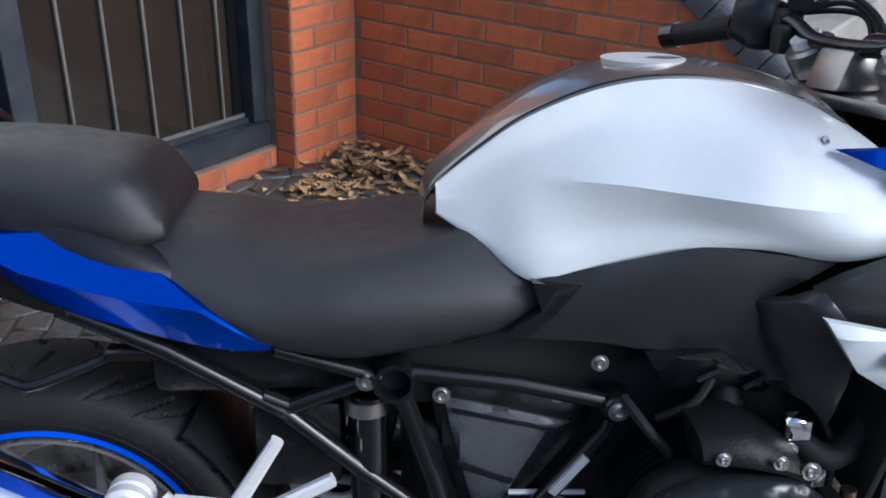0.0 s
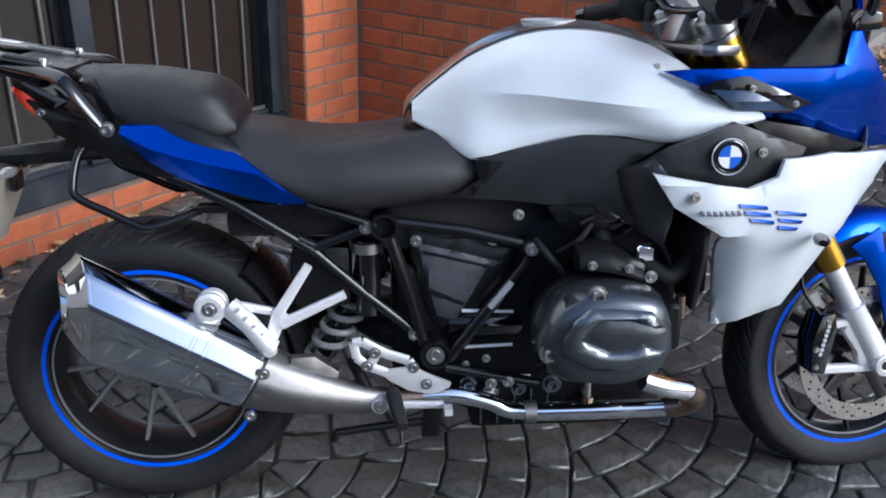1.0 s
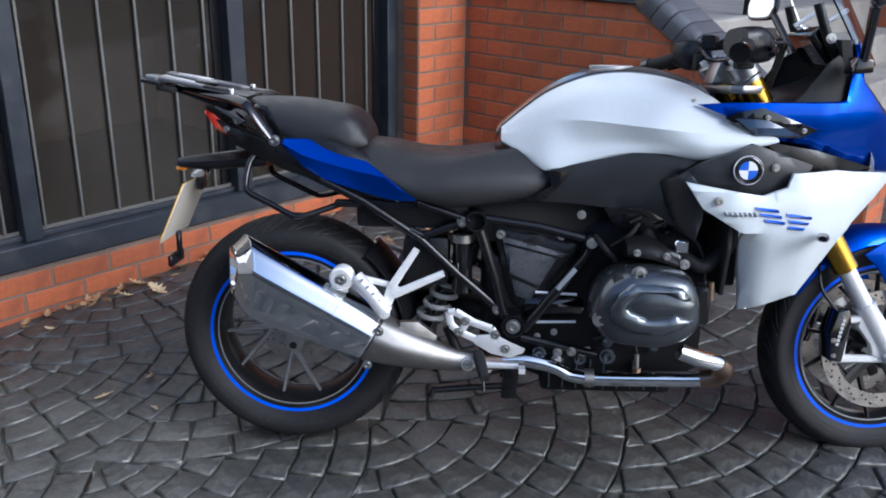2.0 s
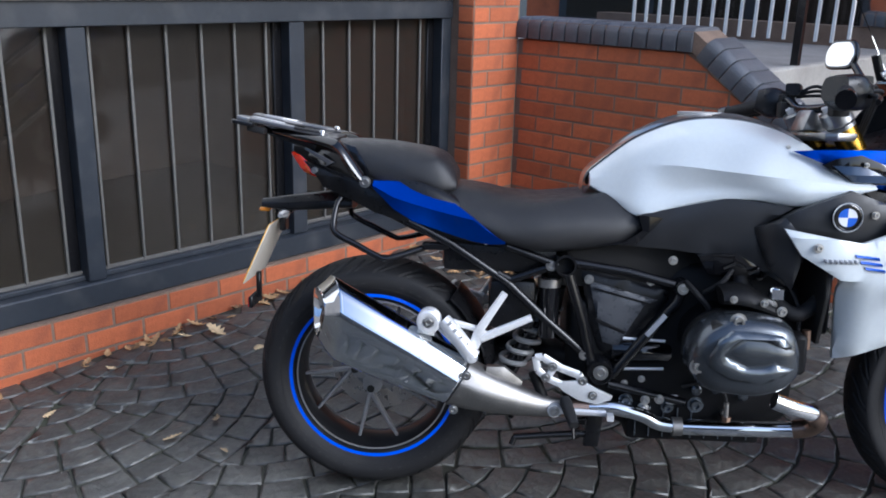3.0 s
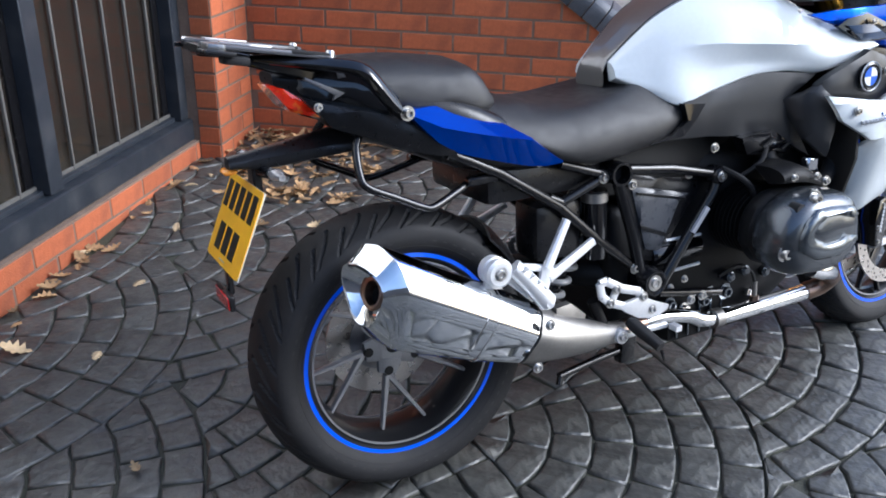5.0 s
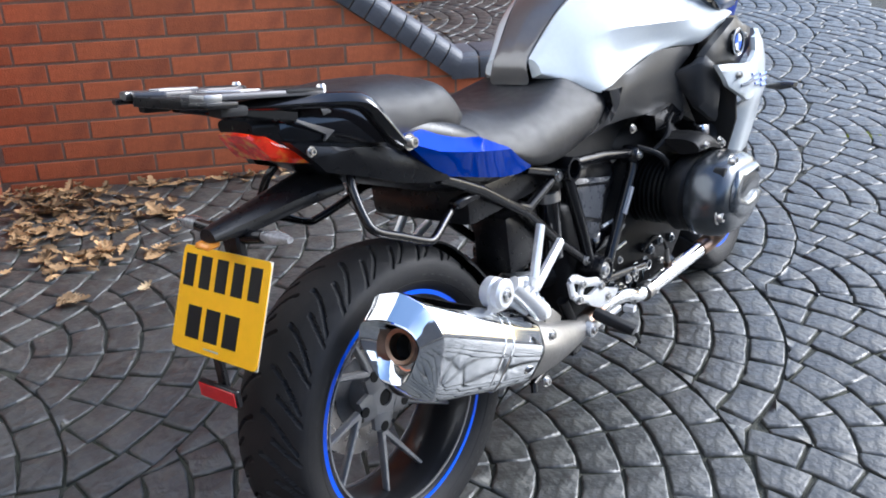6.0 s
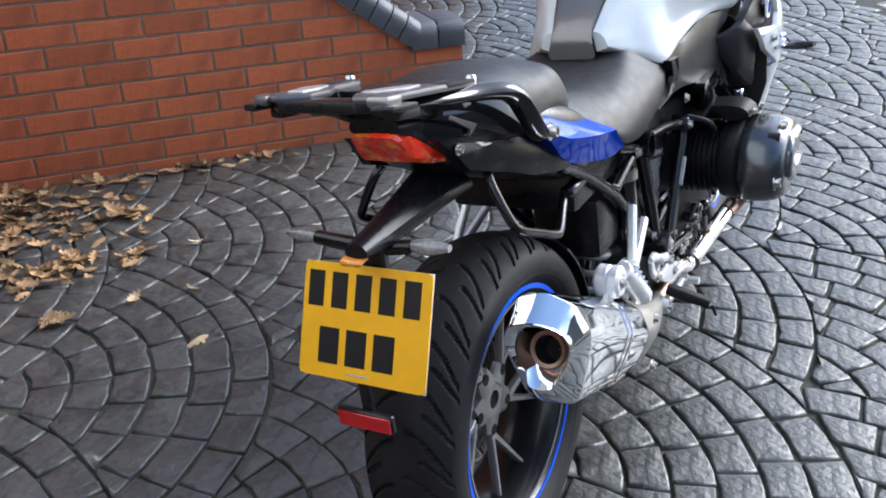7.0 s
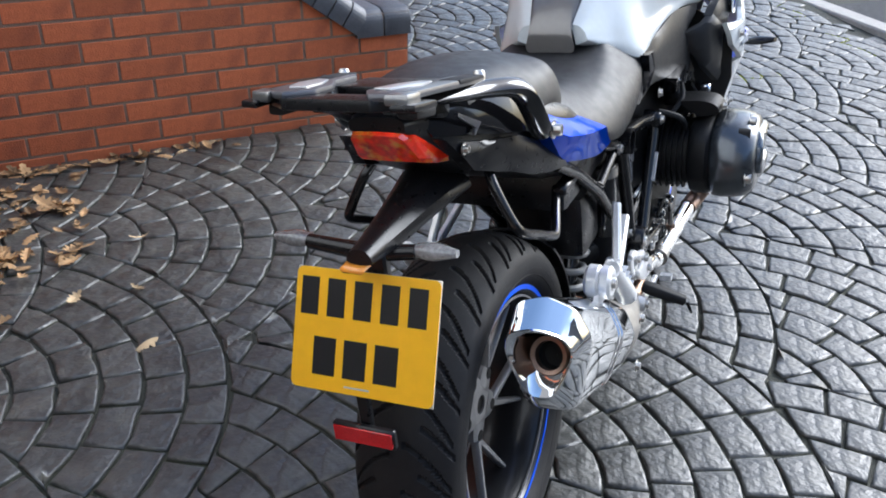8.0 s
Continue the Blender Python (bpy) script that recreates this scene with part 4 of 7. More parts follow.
for s in (-1, 1):
    rim = [Vector((x, s * (side[0][0] + 0.001), side[0][1] + 0.0015)) for x, side in SIDE[:7]]
    bpart("strip_edge", tubed(rim, 0.0022, 6, 5), "plastic", "thin dark seam along the strip", tank)
cap = bpart("filler_cap", revolved([(0, -0.012), (0.030, -0.012), (0.034, -0.008), (0.046, -0.006), (0.054, -0.003), (0.055, 0.004), (0, 0.004)], 40), "alu", "silver filler cap", tank, m=pose(0.820, 0, 1.0235, -90, 0, 0) @ Matrix.Scale(-1, 4, (0, 1, 0)) @ Matrix.Scale(-1, 4, (1, 0, 0)))
bolts([(0.997, -0.166, 0.953)], 0.004, tank)

SEAT = [
    (0.195, [(0, 0.838), (0.080, 0.834), (0.118, 0.818), (0.146, 0.790), (0.148, 0.760), (0.095, 0.753)]),
    (0.275, [(0, 0.828), (0.085, 0.824), (0.141, 0.792), (0.167, 0.758), (0.165, 0.736), (0.114, 0.718)]),
    (0.340, [(0, 0.815), (0.085, 0.812), (0.144, 0.788), (0.175, 0.743), (0.173, 0.706), (0.114, 0.698)]),
    (0.430, [(0, 0.809), (0.085, 0.808), (0.141, 0.795), (0.178, 0.748), (0.174, 0.690), (0.114, 0.678)]),
    (0.540, [(0, 0.819), (0.081, 0.819), (0.122, 0.812), (0.171, 0.758), (0.169, 0.700), (0.114, 0.690)]),
    (0.612, [(0, 0.842), (0.067, 0.840), (0.106, 0.820), (0.162, 0.764), (0.162, 0.712), (0.114, 0.708)]),
    (0.668, [(0, 0.838), (0.057, 0.834), (0.095, 0.810), (0.150, 0.773), (0.152, 0.740), (0.114, 0.735)]),
]
PILLION = [
    (-0.105, [(0, 0.939), (0.048, 0.936), (0.077, 0.928), (0.087, 0.913), (0.084, 0.901), (0.052, 0.900)]),
    (-0.050, [(0, 0.941), (0.061, 0.936), (0.097, 0.917), (0.111, 0.892), (0.108, 0.873), (0.070, 0.872)]),
    (0.040, [(0, 0.937), (0.070, 0.931), (0.110, 0.906), (0.125, 0.875), (0.124, 0.833), (0.087, 0.827)]),
    (0.110, [(0, 0.928), (0.070, 0.921), (0.113, 0.901), (0.131, 0.871), (0.130, 0.840), (0.087, 0.833)]),
    (0.160, [(0, 0.919), (0.070, 0.912), (0.111, 0.899), (0.130, 0.867), (0.131, 0.822), (0.087, 0.819)]),
    (0.190, [(0, 0.899), (0.070, 0.893), (0.106, 0.879), (0.124, 0.853), (0.124, 0.822), (0.087, 0.817)]),
    (0.211, [(0, 0.862), (0.070, 0.860), (0.096, 0.851), (0.113, 0.840), (0.113, 0.827), (0.087, 0.823)]),
]
bpart("rider_seat", skin(SEAT, 6, 6), "vinyl", "black grained vinyl rider seat", sharp=60)
bpart("pillion_seat", skin(PILLION, 6, 6), "vinyl", "black grained vinyl pillion seat", sharp=60)


def folded_panel(rows, thick, flip):
    """A panel folded along a crease: rows of (x, (y, z) of the top edge, of the crease and of the bottom edge), with thickness."""
    rings = []
    for row in [[Vector((x, *q)) for q in pts] for x, *pts in rows]:
        a, b, c = [Vector((p.x, flip * p.y, p.z)) for p in row]
        front = [a, a.lerp(b, 0.5), b, b.lerp(c, 0.5), c]
        rings.append(front + [Vector((p.x, p.y - flip * thick, p.z)) for p in front[::-1]])
    bm = bmesh.new()
    rings_to_bm(bm, rings)
    return bm


TAIL_BLUE = [(0.008, (0.150, 0.846), (0.168, 0.836), (0.165, 0.830)), (0.060, (0.138, 0.845), (0.180, 0.810), (0.162, 0.778)), (0.105, (0.126, 0.840), (0.186, 0.797), (0.158, 0.750)), (0.155, (0.118, 0.832), (0.190, 0.784), (0.160, 0.734)),
             (0.210, (0.148, 0.795), (0.189, 0.771), (0.162, 0.717)), (0.258, (0.178, 0.764), (0.186, 0.760), (0.164, 0.704)), (0.298, (0.174, 0.732), (0.178, 0.729), (0.166, 0.698)), (0.337, (0.171, 0.706), (0.172, 0.704), (0.170, 0.700))]
for s in (-1, 1):
    bpart("tail_panel", folded_panel(TAIL_BLUE, 0.02, s), "blue", "metallic blue tail panel folded along a crease", sharp=18)
    bolts([(0.290, s * 0.156, 0.700)], 0.004)
tail = bpart("tail_unit", skin([
    (-0.215, [(0, 0.925), (0.028, 0.924), (0.040, 0.919), (0.042, 0.910), (0.036, 0.904), (0, 0.902)]),
    (-0.165, [(0, 0.930), (0.040, 0.928), (0.056, 0.916), (0.058, 0.895), (0.050, 0.862), (0, 0.852)]),
    (-0.125, [(0, 0.930), (0.050, 0.928), (0.068, 0.912), (0.076, 0.880), (0.072, 0.836), (0, 0.825)]),
    (-0.06, [(0, 0.920), (0.070, 0.916), (0.092, 0.895), (0.104, 0.850), (0.098, 0.800), (0, 0.78)]),
    (0.02, [(0, 0.90), (0.090, 0.892), (0.116, 0.866), (0.126, 0.830), (0.120, 0.765), (0, 0.75)]),
    (0.16, [(0, 0.84), (0.100, 0.838), (0.145, 0.825), (0.156, 0.78), (0.135, 0.705), (0, 0.70)]),
    (0.33, [(0, 0.76), (0.090, 0.755), (0.130, 0.735), (0.140, 0.71), (0.120, 0.680), (0, 0.68)])], 5, 4), "plastic", "black plastic tail unit")
both("tail_side", lambda s: sheet([(-0.180, 0.884), (-0.137, 0.867), (-0.075, 0.850), (-0.020, 0.838), (0.030, 0.812), (0.072, 0.794), (0.100, 0.747), (0.060, 0.752), (0.006, 0.766), (-0.046, 0.790), (-0.078, 0.802), (-0.128, 0.822), (-0.142, 0.842)], lambda x, z: -0.097 - 0.285 * (x + 0.15), 0.02, 0.03, flip=-s), "plastic", "flat black tail side panel")
lens = skin([
    (-0.226, [(0, 0.903), (0.034, 0.902), (0.040, 0.896), (0.047, 0.868), (0.044, 0.861), (0, 0.860)]),
    (-0.205, [(0, 0.906), (0.039, 0.905), (0.047, 0.897), (0.061, 0.860), (0.056, 0.852), (0, 0.852)]),
    (-0.165, [(0, 0.898), (0.042, 0.897), (0.050, 0.888), (0.068, 0.850), (0.064, 0.842), (0, 0.842)]),
    (-0.130, [(0, 0.862), (0.056, 0.861), (0.066, 0.856), (0.077, 0.842), (0.074, 0.838), (0, 0.838)])], 2, 1, smooth=False)
for v in lens.verts:
    v.co.x, v.co.z = v.co.x + (0.905 - v.co.z) * 0.85, 0.905 + (v.co.z - 0.905) * 1.16
lamp = bpart("tail_lamp", lens, "lamp_red", "red faceted tail lamp lens", sharp=20)
bolts([(-0.150, -0.096, 0.862)], 0.006, lamp)

# side panels below tank and seat
both("side_panel", lambda s: sheet([(0.66, 0.782), (0.864, 0.832), (1.01, 0.818), (0.929, 0.762), (1.004, 0.628), (0.947, 0.661), (0.847, 0.690), (0.723, 0.701), (0.560, 0.706), (0.622, 0.713), (0.669, 0.742), (0.677, 0.761)],
     lambda x, z: lerp_table(x, [(0.55, -0.160), (0.66, -0.168), (0.75, -0.176), (0.9, -0.202), (1.03, -0.225)]), 0.02, 0.03, flip=-s), "satin", "black textured side panel")
both("knee_pad", lambda s: sheet([(0.655, 0.783), (0.715, 0.777), (0.690, 0.748), (0.655, 0.712), (0.560, 0.705), (0.628, 0.718), (0.668, 0.745)], lambda x, z: -0.181, 0.02, 0.03, flip=-s), "gloss", "glossy black trim behind the tank")
both("vane", lambda s: sheet([(0.921, 0.764), (0.977, 0.798), (1.016, 0.75), (1.012, 0.688), (1.0, 0.632), (0.953, 0.678)], lambda x, z: lerp_table(x, [(0.92, -0.205), (0.95, -0.250), (1.02, -0.285)]), 0.015, 0.015, flip=-s), "satin", "satin charcoal air vane")
both("badge_panel", lambda s: sheet([(0.972, 0.796), (1.0, 0.815), (1.117, 0.864), (1.257, 0.816), (1.238, 0.772), (1.154, 0.744), (0.993, 0.760)], lambda x, z: lerp_table(x, [(0.95, -0.255), (1.0, -0.268), (1.10, -0.278), (1.27, -0.262)]), 0.02, 0.03, flip=-s), "satin", "satin black panel carrying the round badge")
both("inner_strip", lambda s: sheet([(1.150, 0.866), (1.282, 0.844), (1.445, 0.795), (1.36, 0.785), (1.245, 0.79)], lambda x, z: lerp_table(x, [(1.15, -0.235), (1.30, -0.215), (1.45, -0.13)]), 0.02, 0.03, flip=-s), "plastic", "satin black strip between the fairings")
both("snorkel", lambda s: sheet([(0.796, 0.694), (0.883, 0.703), (0.969, 0.655), (0.951, 0.636), (0.823, 0.650)], lambda x, z: -0.205 - 0.25 * (z - 0.65), 0.03, 0.03, flip=-s), "gloss", "dark intake cover with slots")
for s in (-1, 1):
    for k in range(2):
        # thin black slab in place of a shaded slot
        bpart("slot", slab([(0.855 + 0.06 * k, 0.668 - 0.012 * k), (0.882 + 0.06 * k, 0.682 - 0.012 * k), (0.884 + 0.06 * k, 0.678 - 0.012 * k), (0.858 + 0.06 * k, 0.664 - 0.012 * k)], s * 0.2165, s * 0.212), "hole")


def y_white(x, z):
    low = max(0.0, 0.665 - z)
    return lerp_table(x, [(0.95, -0.300), (1.08, -0.317), (1.25, -0.300), (1.36, -0.250), (1.48, -0.150)]) + low * 0.30 + max(0, z - 0.74) * 0.15 + min(low * 1.2, max(0.0, 1.150 + (0.66 - z) * 0.05 - x) * 0.75)


def y_blue(x, z):
    return lerp_table(x, [(1.0, -0.200), (1.12, -0.228), (1.3, -0.218), (1.42, -0.16), (1.59, -0.03)]) + max(0.0, z - 0.92) * 0.08 + max(0.0, 0.915 - z) * 0.26


WHITE = [(0.966, 0.777), (1.083, 0.758), (1.139, 0.750), (1.194, 0.769), (1.206, 0.800), (1.314, 0.805), (1.505, 0.782), (1.365, 0.679), (1.334, 0.636), (1.253, 0.505), (1.127, 0.456), (1.098, 0.663), (1.005, 0.718)]
BLUE = [(1.002, 0.946), (1.073, 0.952), (1.345, 0.958), (1.360, 1.047), (1.369, 1.093), (1.392, 0.998), (1.510, 0.872), (1.590, 0.768), (1.461, 0.782), (1.283, 0.845), (1.175, 0.870), (1.09, 0.911)]
for s in (-1, 1):
    fair = bpart("side_fairing", sheet(WHITE, y_white, 0.012, 0.022, flip=-s), "white", "pearl white side fairing with blue model mark", sharp=30)
    bolts([(1.036, s * 0.316, 0.739)], 0.007, fair)
    blue = bpart("front_fairing", sheet(BLUE, y_blue, 0.012, 0.022, flip=-s), "blue", "metallic blue front fairing", sharp=45)
    bpart("fairing_vent", sheet([(1.061, 0.917), (1.087, 0.933), (1.142, 0.943), (1.276, 0.892), (1.235, 0.873), (1.133, 0.877)], lambda x, z: y_blue(x, z) - 0.012, 0.012, 0.03, flip=-s), "gloss", "glossy dark trim let into the blue fairing", blue)
    bpart("vent_insert", sheet([(1.079, 0.918), (1.149, 0.917), (1.235, 0.879), (1.128, 0.881)], lambda x, z: y_blue(x, z) - 0.022, 0.004, 0.03, flip=-s), "slate", "slate blue insert", blue)
    bolts([(1.150, s * 0.246, 0.922), (1.236, s * 0.240, 0.893)], 0.004, blue)
    # slanted bars of the model mark
    for pts in ([(1.118, 0.727), (1.172, 0.721), (1.175, 0.714), (1.121, 0.720)], [(1.130, 0.713), (1.180, 0.707), (1.183, 0.700), (1.133, 0.706)], [(1.142, 0.699), (1.188, 0.693), (1.191, 0.686), (1.145, 0.692)],
                [(1.192, 0.712), (1.250, 0.705), (1.252, 0.698), (1.194, 0.705)], [(1.198, 0.697), (1.246, 0.691), (1.243, 0.685), (1.201, 0.690)], [(1.200, 0.683), (1.238, 0.678), (1.234, 0.672), (1.198, 0.676)]):
        if s > 0:
            continue
        bpart("model_mark", sheet(pts, lambda x, z: y_white(x, z) - 0.0095, 0.004, 0.03, flip=1), "navy", parent=fair)
    for k in range(7):
        if s < 0:
            bpart("model_line", sheet([(1.050 + 0.011 * k, 0.715), (1.058 + 0.011 * k, 0.714), (1.0605 + 0.011 * k, 0.705), (1.0525 + 0.011 * k, 0.706)], lambda x, z: y_white(x, z) - 0.0095, 0.004, 0.03, flip=1), "decal_grey", parent=fair)
    # round badge of plain quarters
    badge = bpart("badge", revolved([(0, -s * 0.002), (0.0325, -s * 0.002), (0.0325, s * 0.006), (0.028, s * 0.008), (0.0265, s * 0.005), (0, s * 0.005)], 40, Matrix.Translation((1.104, s * 0.280, 0.806))), "gloss", "round badge with blue and white quarters")
    bpart("badge_ring", revolved([(0.0310, s * 0.006), (0.0325, s * 0.0085), (0.0340, s * 0.006)], 40, Matrix.Translation((1.104, s * 0.280, 0.806))), "alu", parent=badge)
    for k in range(4):
        bm = bmesh.new()
        c = bm.verts.new((1.104, s * 0.2862, 0.806))
        arc = [bm.verts.new((1.104 + 0.021 * math.cos(radians(90 * k + 9 * q)), s * 0.2862, 0.806 + 0.021 * math.sin(radians(90 * k + 9 * q)))) for q in range(11)]
        for a, b in zip(arc, arc[1:]):
            bm.faces.new((c, a, b))
        bpart("badge_quarter", bm, "navy" if k % 2 else "badge_white", parent=badge)
    bolts([(1.168, s * 0.278, 0.812)], 0.006)
    # front indicator on its stalk
    ind = bpart("front_indicator", skin([(-0.045, [(0, 0.006), (0.006, 0.004), (0.008, 0), (0.006, -0.005), (0, -0.006)]), (0.0, [(0, 0.011), (0.010, 0.008), (0.013, 0), (0.010, -0.009), (0, -0.011)]), (0.045, [(0, 0.007), (0.006, 0.005), (0.009, 0), (0.006, -0.005), (0, -0.007)])]), "frame", "black stalked indicator", m=pose(1.268, s * 0.335, 0.664, 0, 8, 68 * -s))
    bpart("indicator_lens", skin([(-0.028, [(0, 0.005), (0.005, 0.004), (0.006, 0), (0.005, -0.004), (0, -0.005)]), (0.030, [(0, 0.006), (0.006, 0.004), (0.007, 0), (0.006, -0.004), (0, -0.006)])]), "smoke", parent=ind, m=Matrix.Translation((0.004, -0.008 * -s, 0)))

rings = []
for j in range(9):
    z = 0.862 + 0.225 * j / 8
    xe = lerp_table(z, [(0.768, 1.590), (0.872, 1.510), (0.998, 1.392), (1.093, 1.369)])
    ye = abs(y_blue(xe, z)) + 0.001
    row = [(xe + 0.035 * (1 - p * p) - 0.004, ye * p, z) for p in (-1 + i / 6 for i in range(13))]
    rings.append(row + [(x - 0.010, y * 0.97, zz) for x, y, zz in row[::-1]])
bm = bmesh.new()
rings_to_bm(bm, rings)
nose = bpart("nose_panel", bm, "blue", "metallic blue nose panel under the screen")
rings = []
for j in range(9):
    z = 0.862 + 0.235 * j / 8
    xe = lerp_table(z, [(0.768, 1.590), (0.872, 1.510), (0.998, 1.392), (1.093, 1.369)]) - 0.018
    ye = abs(y_blue(xe, z)) - 0.008
    row = [(xe + 0.03 * (1 - p * p) - 0.10 * max(0.0, abs(p) - 0.72), ye * min(1.0, abs(p) * 1.15) * (1 if p > 0 else -1), z) for p in (-1 + i / 8 for i in range(17))]
    rings.append(row + [(x - 0.006, y * 0.97, zz) for x, y, zz in row[::-1]])
bm = bmesh.new()
rings_to_bm(bm, rings)
bpart("nose_liner", bm, "liner", "black inner cockpit liner", nose)
both("cockpit_cheek", lambda s: sheet([(1.20, 0.93), (1.255, 0.985), (1.30, 1.045), (1.352, 1.080), (1.372, 1.085), (1.395, 0.99), (1.40, 0.93)], lambda x, z: y_blue(x, z) + 0.022, 0.008, 0.03, flip=-s), "liner", "black inner cockpit cheek")
bpart("headlamp", skin([(1.44, [(0, 0.86), (0.10, 0.85), (0.13, 0.82), (0.12, 0.78), (0.08, 0.74), (0, 0.73)]), (1.49, [(0, 0.84), (0.04, 0.83), (0.06, 0.81), (0.055, 0.77), (0.04, 0.76), (0, 0.755)]), (1.51, [(0, 0.82), (0.03, 0.815), (0.04, 0.80), (0.035, 0.785), (0.02, 0.78), (0, 0.78)])]), "smoke", "clear headlamp lens")
bpart("fairing_core", skin([(1.06, [(0, 0.90), (0.10, 0.89), (0.18, 0.86), (0.20, 0.80), (0.14, 0.70), (0, 0.66)]), (1.20, [(0, 0.90), (0.12, 0.88), (0.18, 0.85), (0.20, 0.78), (0.13, 0.66), (0, 0.62)]), (1.34, [(0, 0.90), (0.10, 0.88), (0.15, 0.85), (0.16, 0.79), (0.10, 0.70), (0, 0.68)]), (1.44, [(0, 0.88), (0.06, 0.86), (0.09, 0.84), (0.10, 0.80), (0.06, 0.75), (0, 0.74)])]), "engine_dark", "dark structure behind the fairing")

# -- engine --
engine = bpart("engine_block", skin([
    (0.56, [(0, 0.60), (0.07, 0.59), (0.100, 0.55), (0.118, 0.36), (0.10, 0.27), (0, 0.25)]),
    (0.70, [(0, 0.66), (0.08, 0.65), (0.108, 0.58), (0.130, 0.32), (0.12, 0.22), (0, 0.20)]),
    (0.92, [(0, 0.68), (0.12, 0.67), (0.155, 0.61), (0.158, 0.32), (0.12, 0.20), (0, 0.18)]),
    (1.06, [(0, 0.64), (0.11, 0.63), (0.150, 0.57), (0.150, 0.36), (0.11, 0.26), (0, 0.24)])], 3, 3), "engine_dark", "black engine block")
HEAD = [(0.756, 0.465), (0.758, 0.509), (0.777, 0.547), (0.811, 0.573), (0.853, 0.584), (0.913, 0.584), (0.974, 0.568), (0.998, 0.530), (1.006, 0.492), (1.004, 0.453), (0.972, 0.417), (0.912, 0.399), (0.850, 0.402), (0.795, 0.414)]


def head_ring(scale, y, dx=0.0):
    c = (0.885, 0.494)
    line = catmull([(c[0] + dx + (x - c[0]) * scale, y, c[1] + (z - c[1]) * scale) for x, z in HEAD + HEAD[:1]], 4)[:-1]
    return line


def cover_depth(x, z):
    """How far out the cylinder head cover reaches at (x, z)."""
    dx, dz, best = x - 0.885, z - 0.494, 0.0
    for (ax, az), (bx, bz) in zip(HEAD, HEAD[1:] + HEAD[:1]):
        nx, nz = az - bz, bx - ax
        span = nx * (ax - 0.885) + nz * (az - 0.494)
        best = max(best, (nx * dx + nz * dz) / span)
    return lerp_table(best, [(0.3, 0.389), (0.7, 0.387), (0.86, 0.379), (0.955, 0.362), (1.0, 0.340)])


for s in (-1, 1):
    bm = bmesh.new()
    rings_to_bm(bm, [head_ring(0.90, s * 0.282), head_ring(0.99, s * 0.292), head_ring(1.015, s * 0.312), head_ring(1.0, s * 0.340), head_ring(0.955, s * 0.362), head_ring(0.86, s * 0.379), head_ring(0.70, s * 0.387), head_ring(0.3, s * 0.389)])
    cover = bpart("cylinder_cover", bm, "engine", "dark grey metal cylinder head cover", sharp=60)
    RIDGE = [(0.976, 0.527), (0.953, 0.552), (0.888, 0.560), (0.842, 0.560), (0.814, 0.538), (0.796, 0.502), (0.798, 0.475), (0.848, 0.446), (0.919, 0.442), (0.985, 0.476), (0.939, 0.487), (0.916, 0.480), (0.881, 0.478), (0.827, 0.502), (0.844, 0.524), (0.866, 0.541), (0.913, 0.539), (0.968, 0.522)]
    bpart("cover_ridge", sheet(RIDGE, lambda x, z: -cover_depth(x, z) - 0.011, 0.03, 0.014, flip=-s), "engine_light", "paler grey raised ridge", cover, sharp=62)
    bpart("cover_insert", sheet([(0.984, 0.518), (0.913, 0.536), (0.868, 0.538), (0.832, 0.503), (0.882, 0.481), (0.940, 0.490), (0.988, 0.480)], lambda x, z: -cover_depth(x, z) - 0.006, 0.03, 0.02, flip=-s), "engine", parent=cover)
    # black disc painted for the shade in the cover's recess
    bpart("cover_port", revolved([(0, s * 0.3705), (0.0145, s * 0.3705), (0.0165, s * 0.345)], 20, Matrix.Translation((0.816, 0, 0.558))), "hole", parent=cover)
    for x, y, z in ((0.859, 0.366, 0.577), (0.777, 0.368, 0.469)):
        b = bolt_bm(x, s * y, z, 0.0125, 0.012, s)
        bpart("bolt", b, "bolt", parent=cover)
    cyl = bmesh.new()
    rings_to_bm(cyl, [head_ring(0.72, s * 0.13), head_ring(0.76, s * 0.232), head_ring(0.90, s * 0.238), head_ring(0.955, s * 0.250), head_ring(0.955, s * 0.276), head_ring(0.90, s * 0.284)])
    c2 = bpart("cylinder", cyl, "engine_dark")
    for k in range(7):
        bm = bmesh.new()
        rings_to_bm(bm, [head_ring(0.86, s * (0.145 + 0.0125 * k)), head_ring(0.86, s * (0.148 + 0.0125 * k))])
        bpart("fin", bm, "engine_dark", parent=c2)
    bpart("coil_cover", skin([(0.842, [(s * 0.20, 0.625), (s * 0.25, 0.628), (s * 0.285, 0.62), (s * 0.295, 0.60), (s * 0.25, 0.59)]), (0.90, [(s * 0.20, 0.632), (s * 0.25, 0.634), (s * 0.290, 0.626), (s * 0.302, 0.596), (s * 0.25, 0.585)]), (0.965, [(s * 0.20, 0.60), (s * 0.25, 0.602), (s * 0.285, 0.592), (s * 0.295, 0.575), (s * 0.25, 0.56)])], 3, 3, mirror=False), "engine_dark", "black coil cover", cover)
    bolts([(0.975, s * 0.296, 0.585), (0.700, s * 0.172, 0.315), (0.735, s * 0.172, 0.318)], 0.008)
    # starter and alternator drums behind the cylinder
    bpart("starter_motor", revolved([(0, -0.075), (0.030, -0.075), (0.034, -0.068), (0.034, 0.068), (0.030, 0.075), (0, 0.075)], 28, pose(0.690, s * 0.108, 0.425, 0, 0, 90)), "gloss", "black drum of the starter motor")
    bpart("tie_rod", tubed([(0.640, s * 0.145, 0.466), (0.745, s * 0.145, 0.462)], 0.004, 8), "alu", "thin bright tie rod")
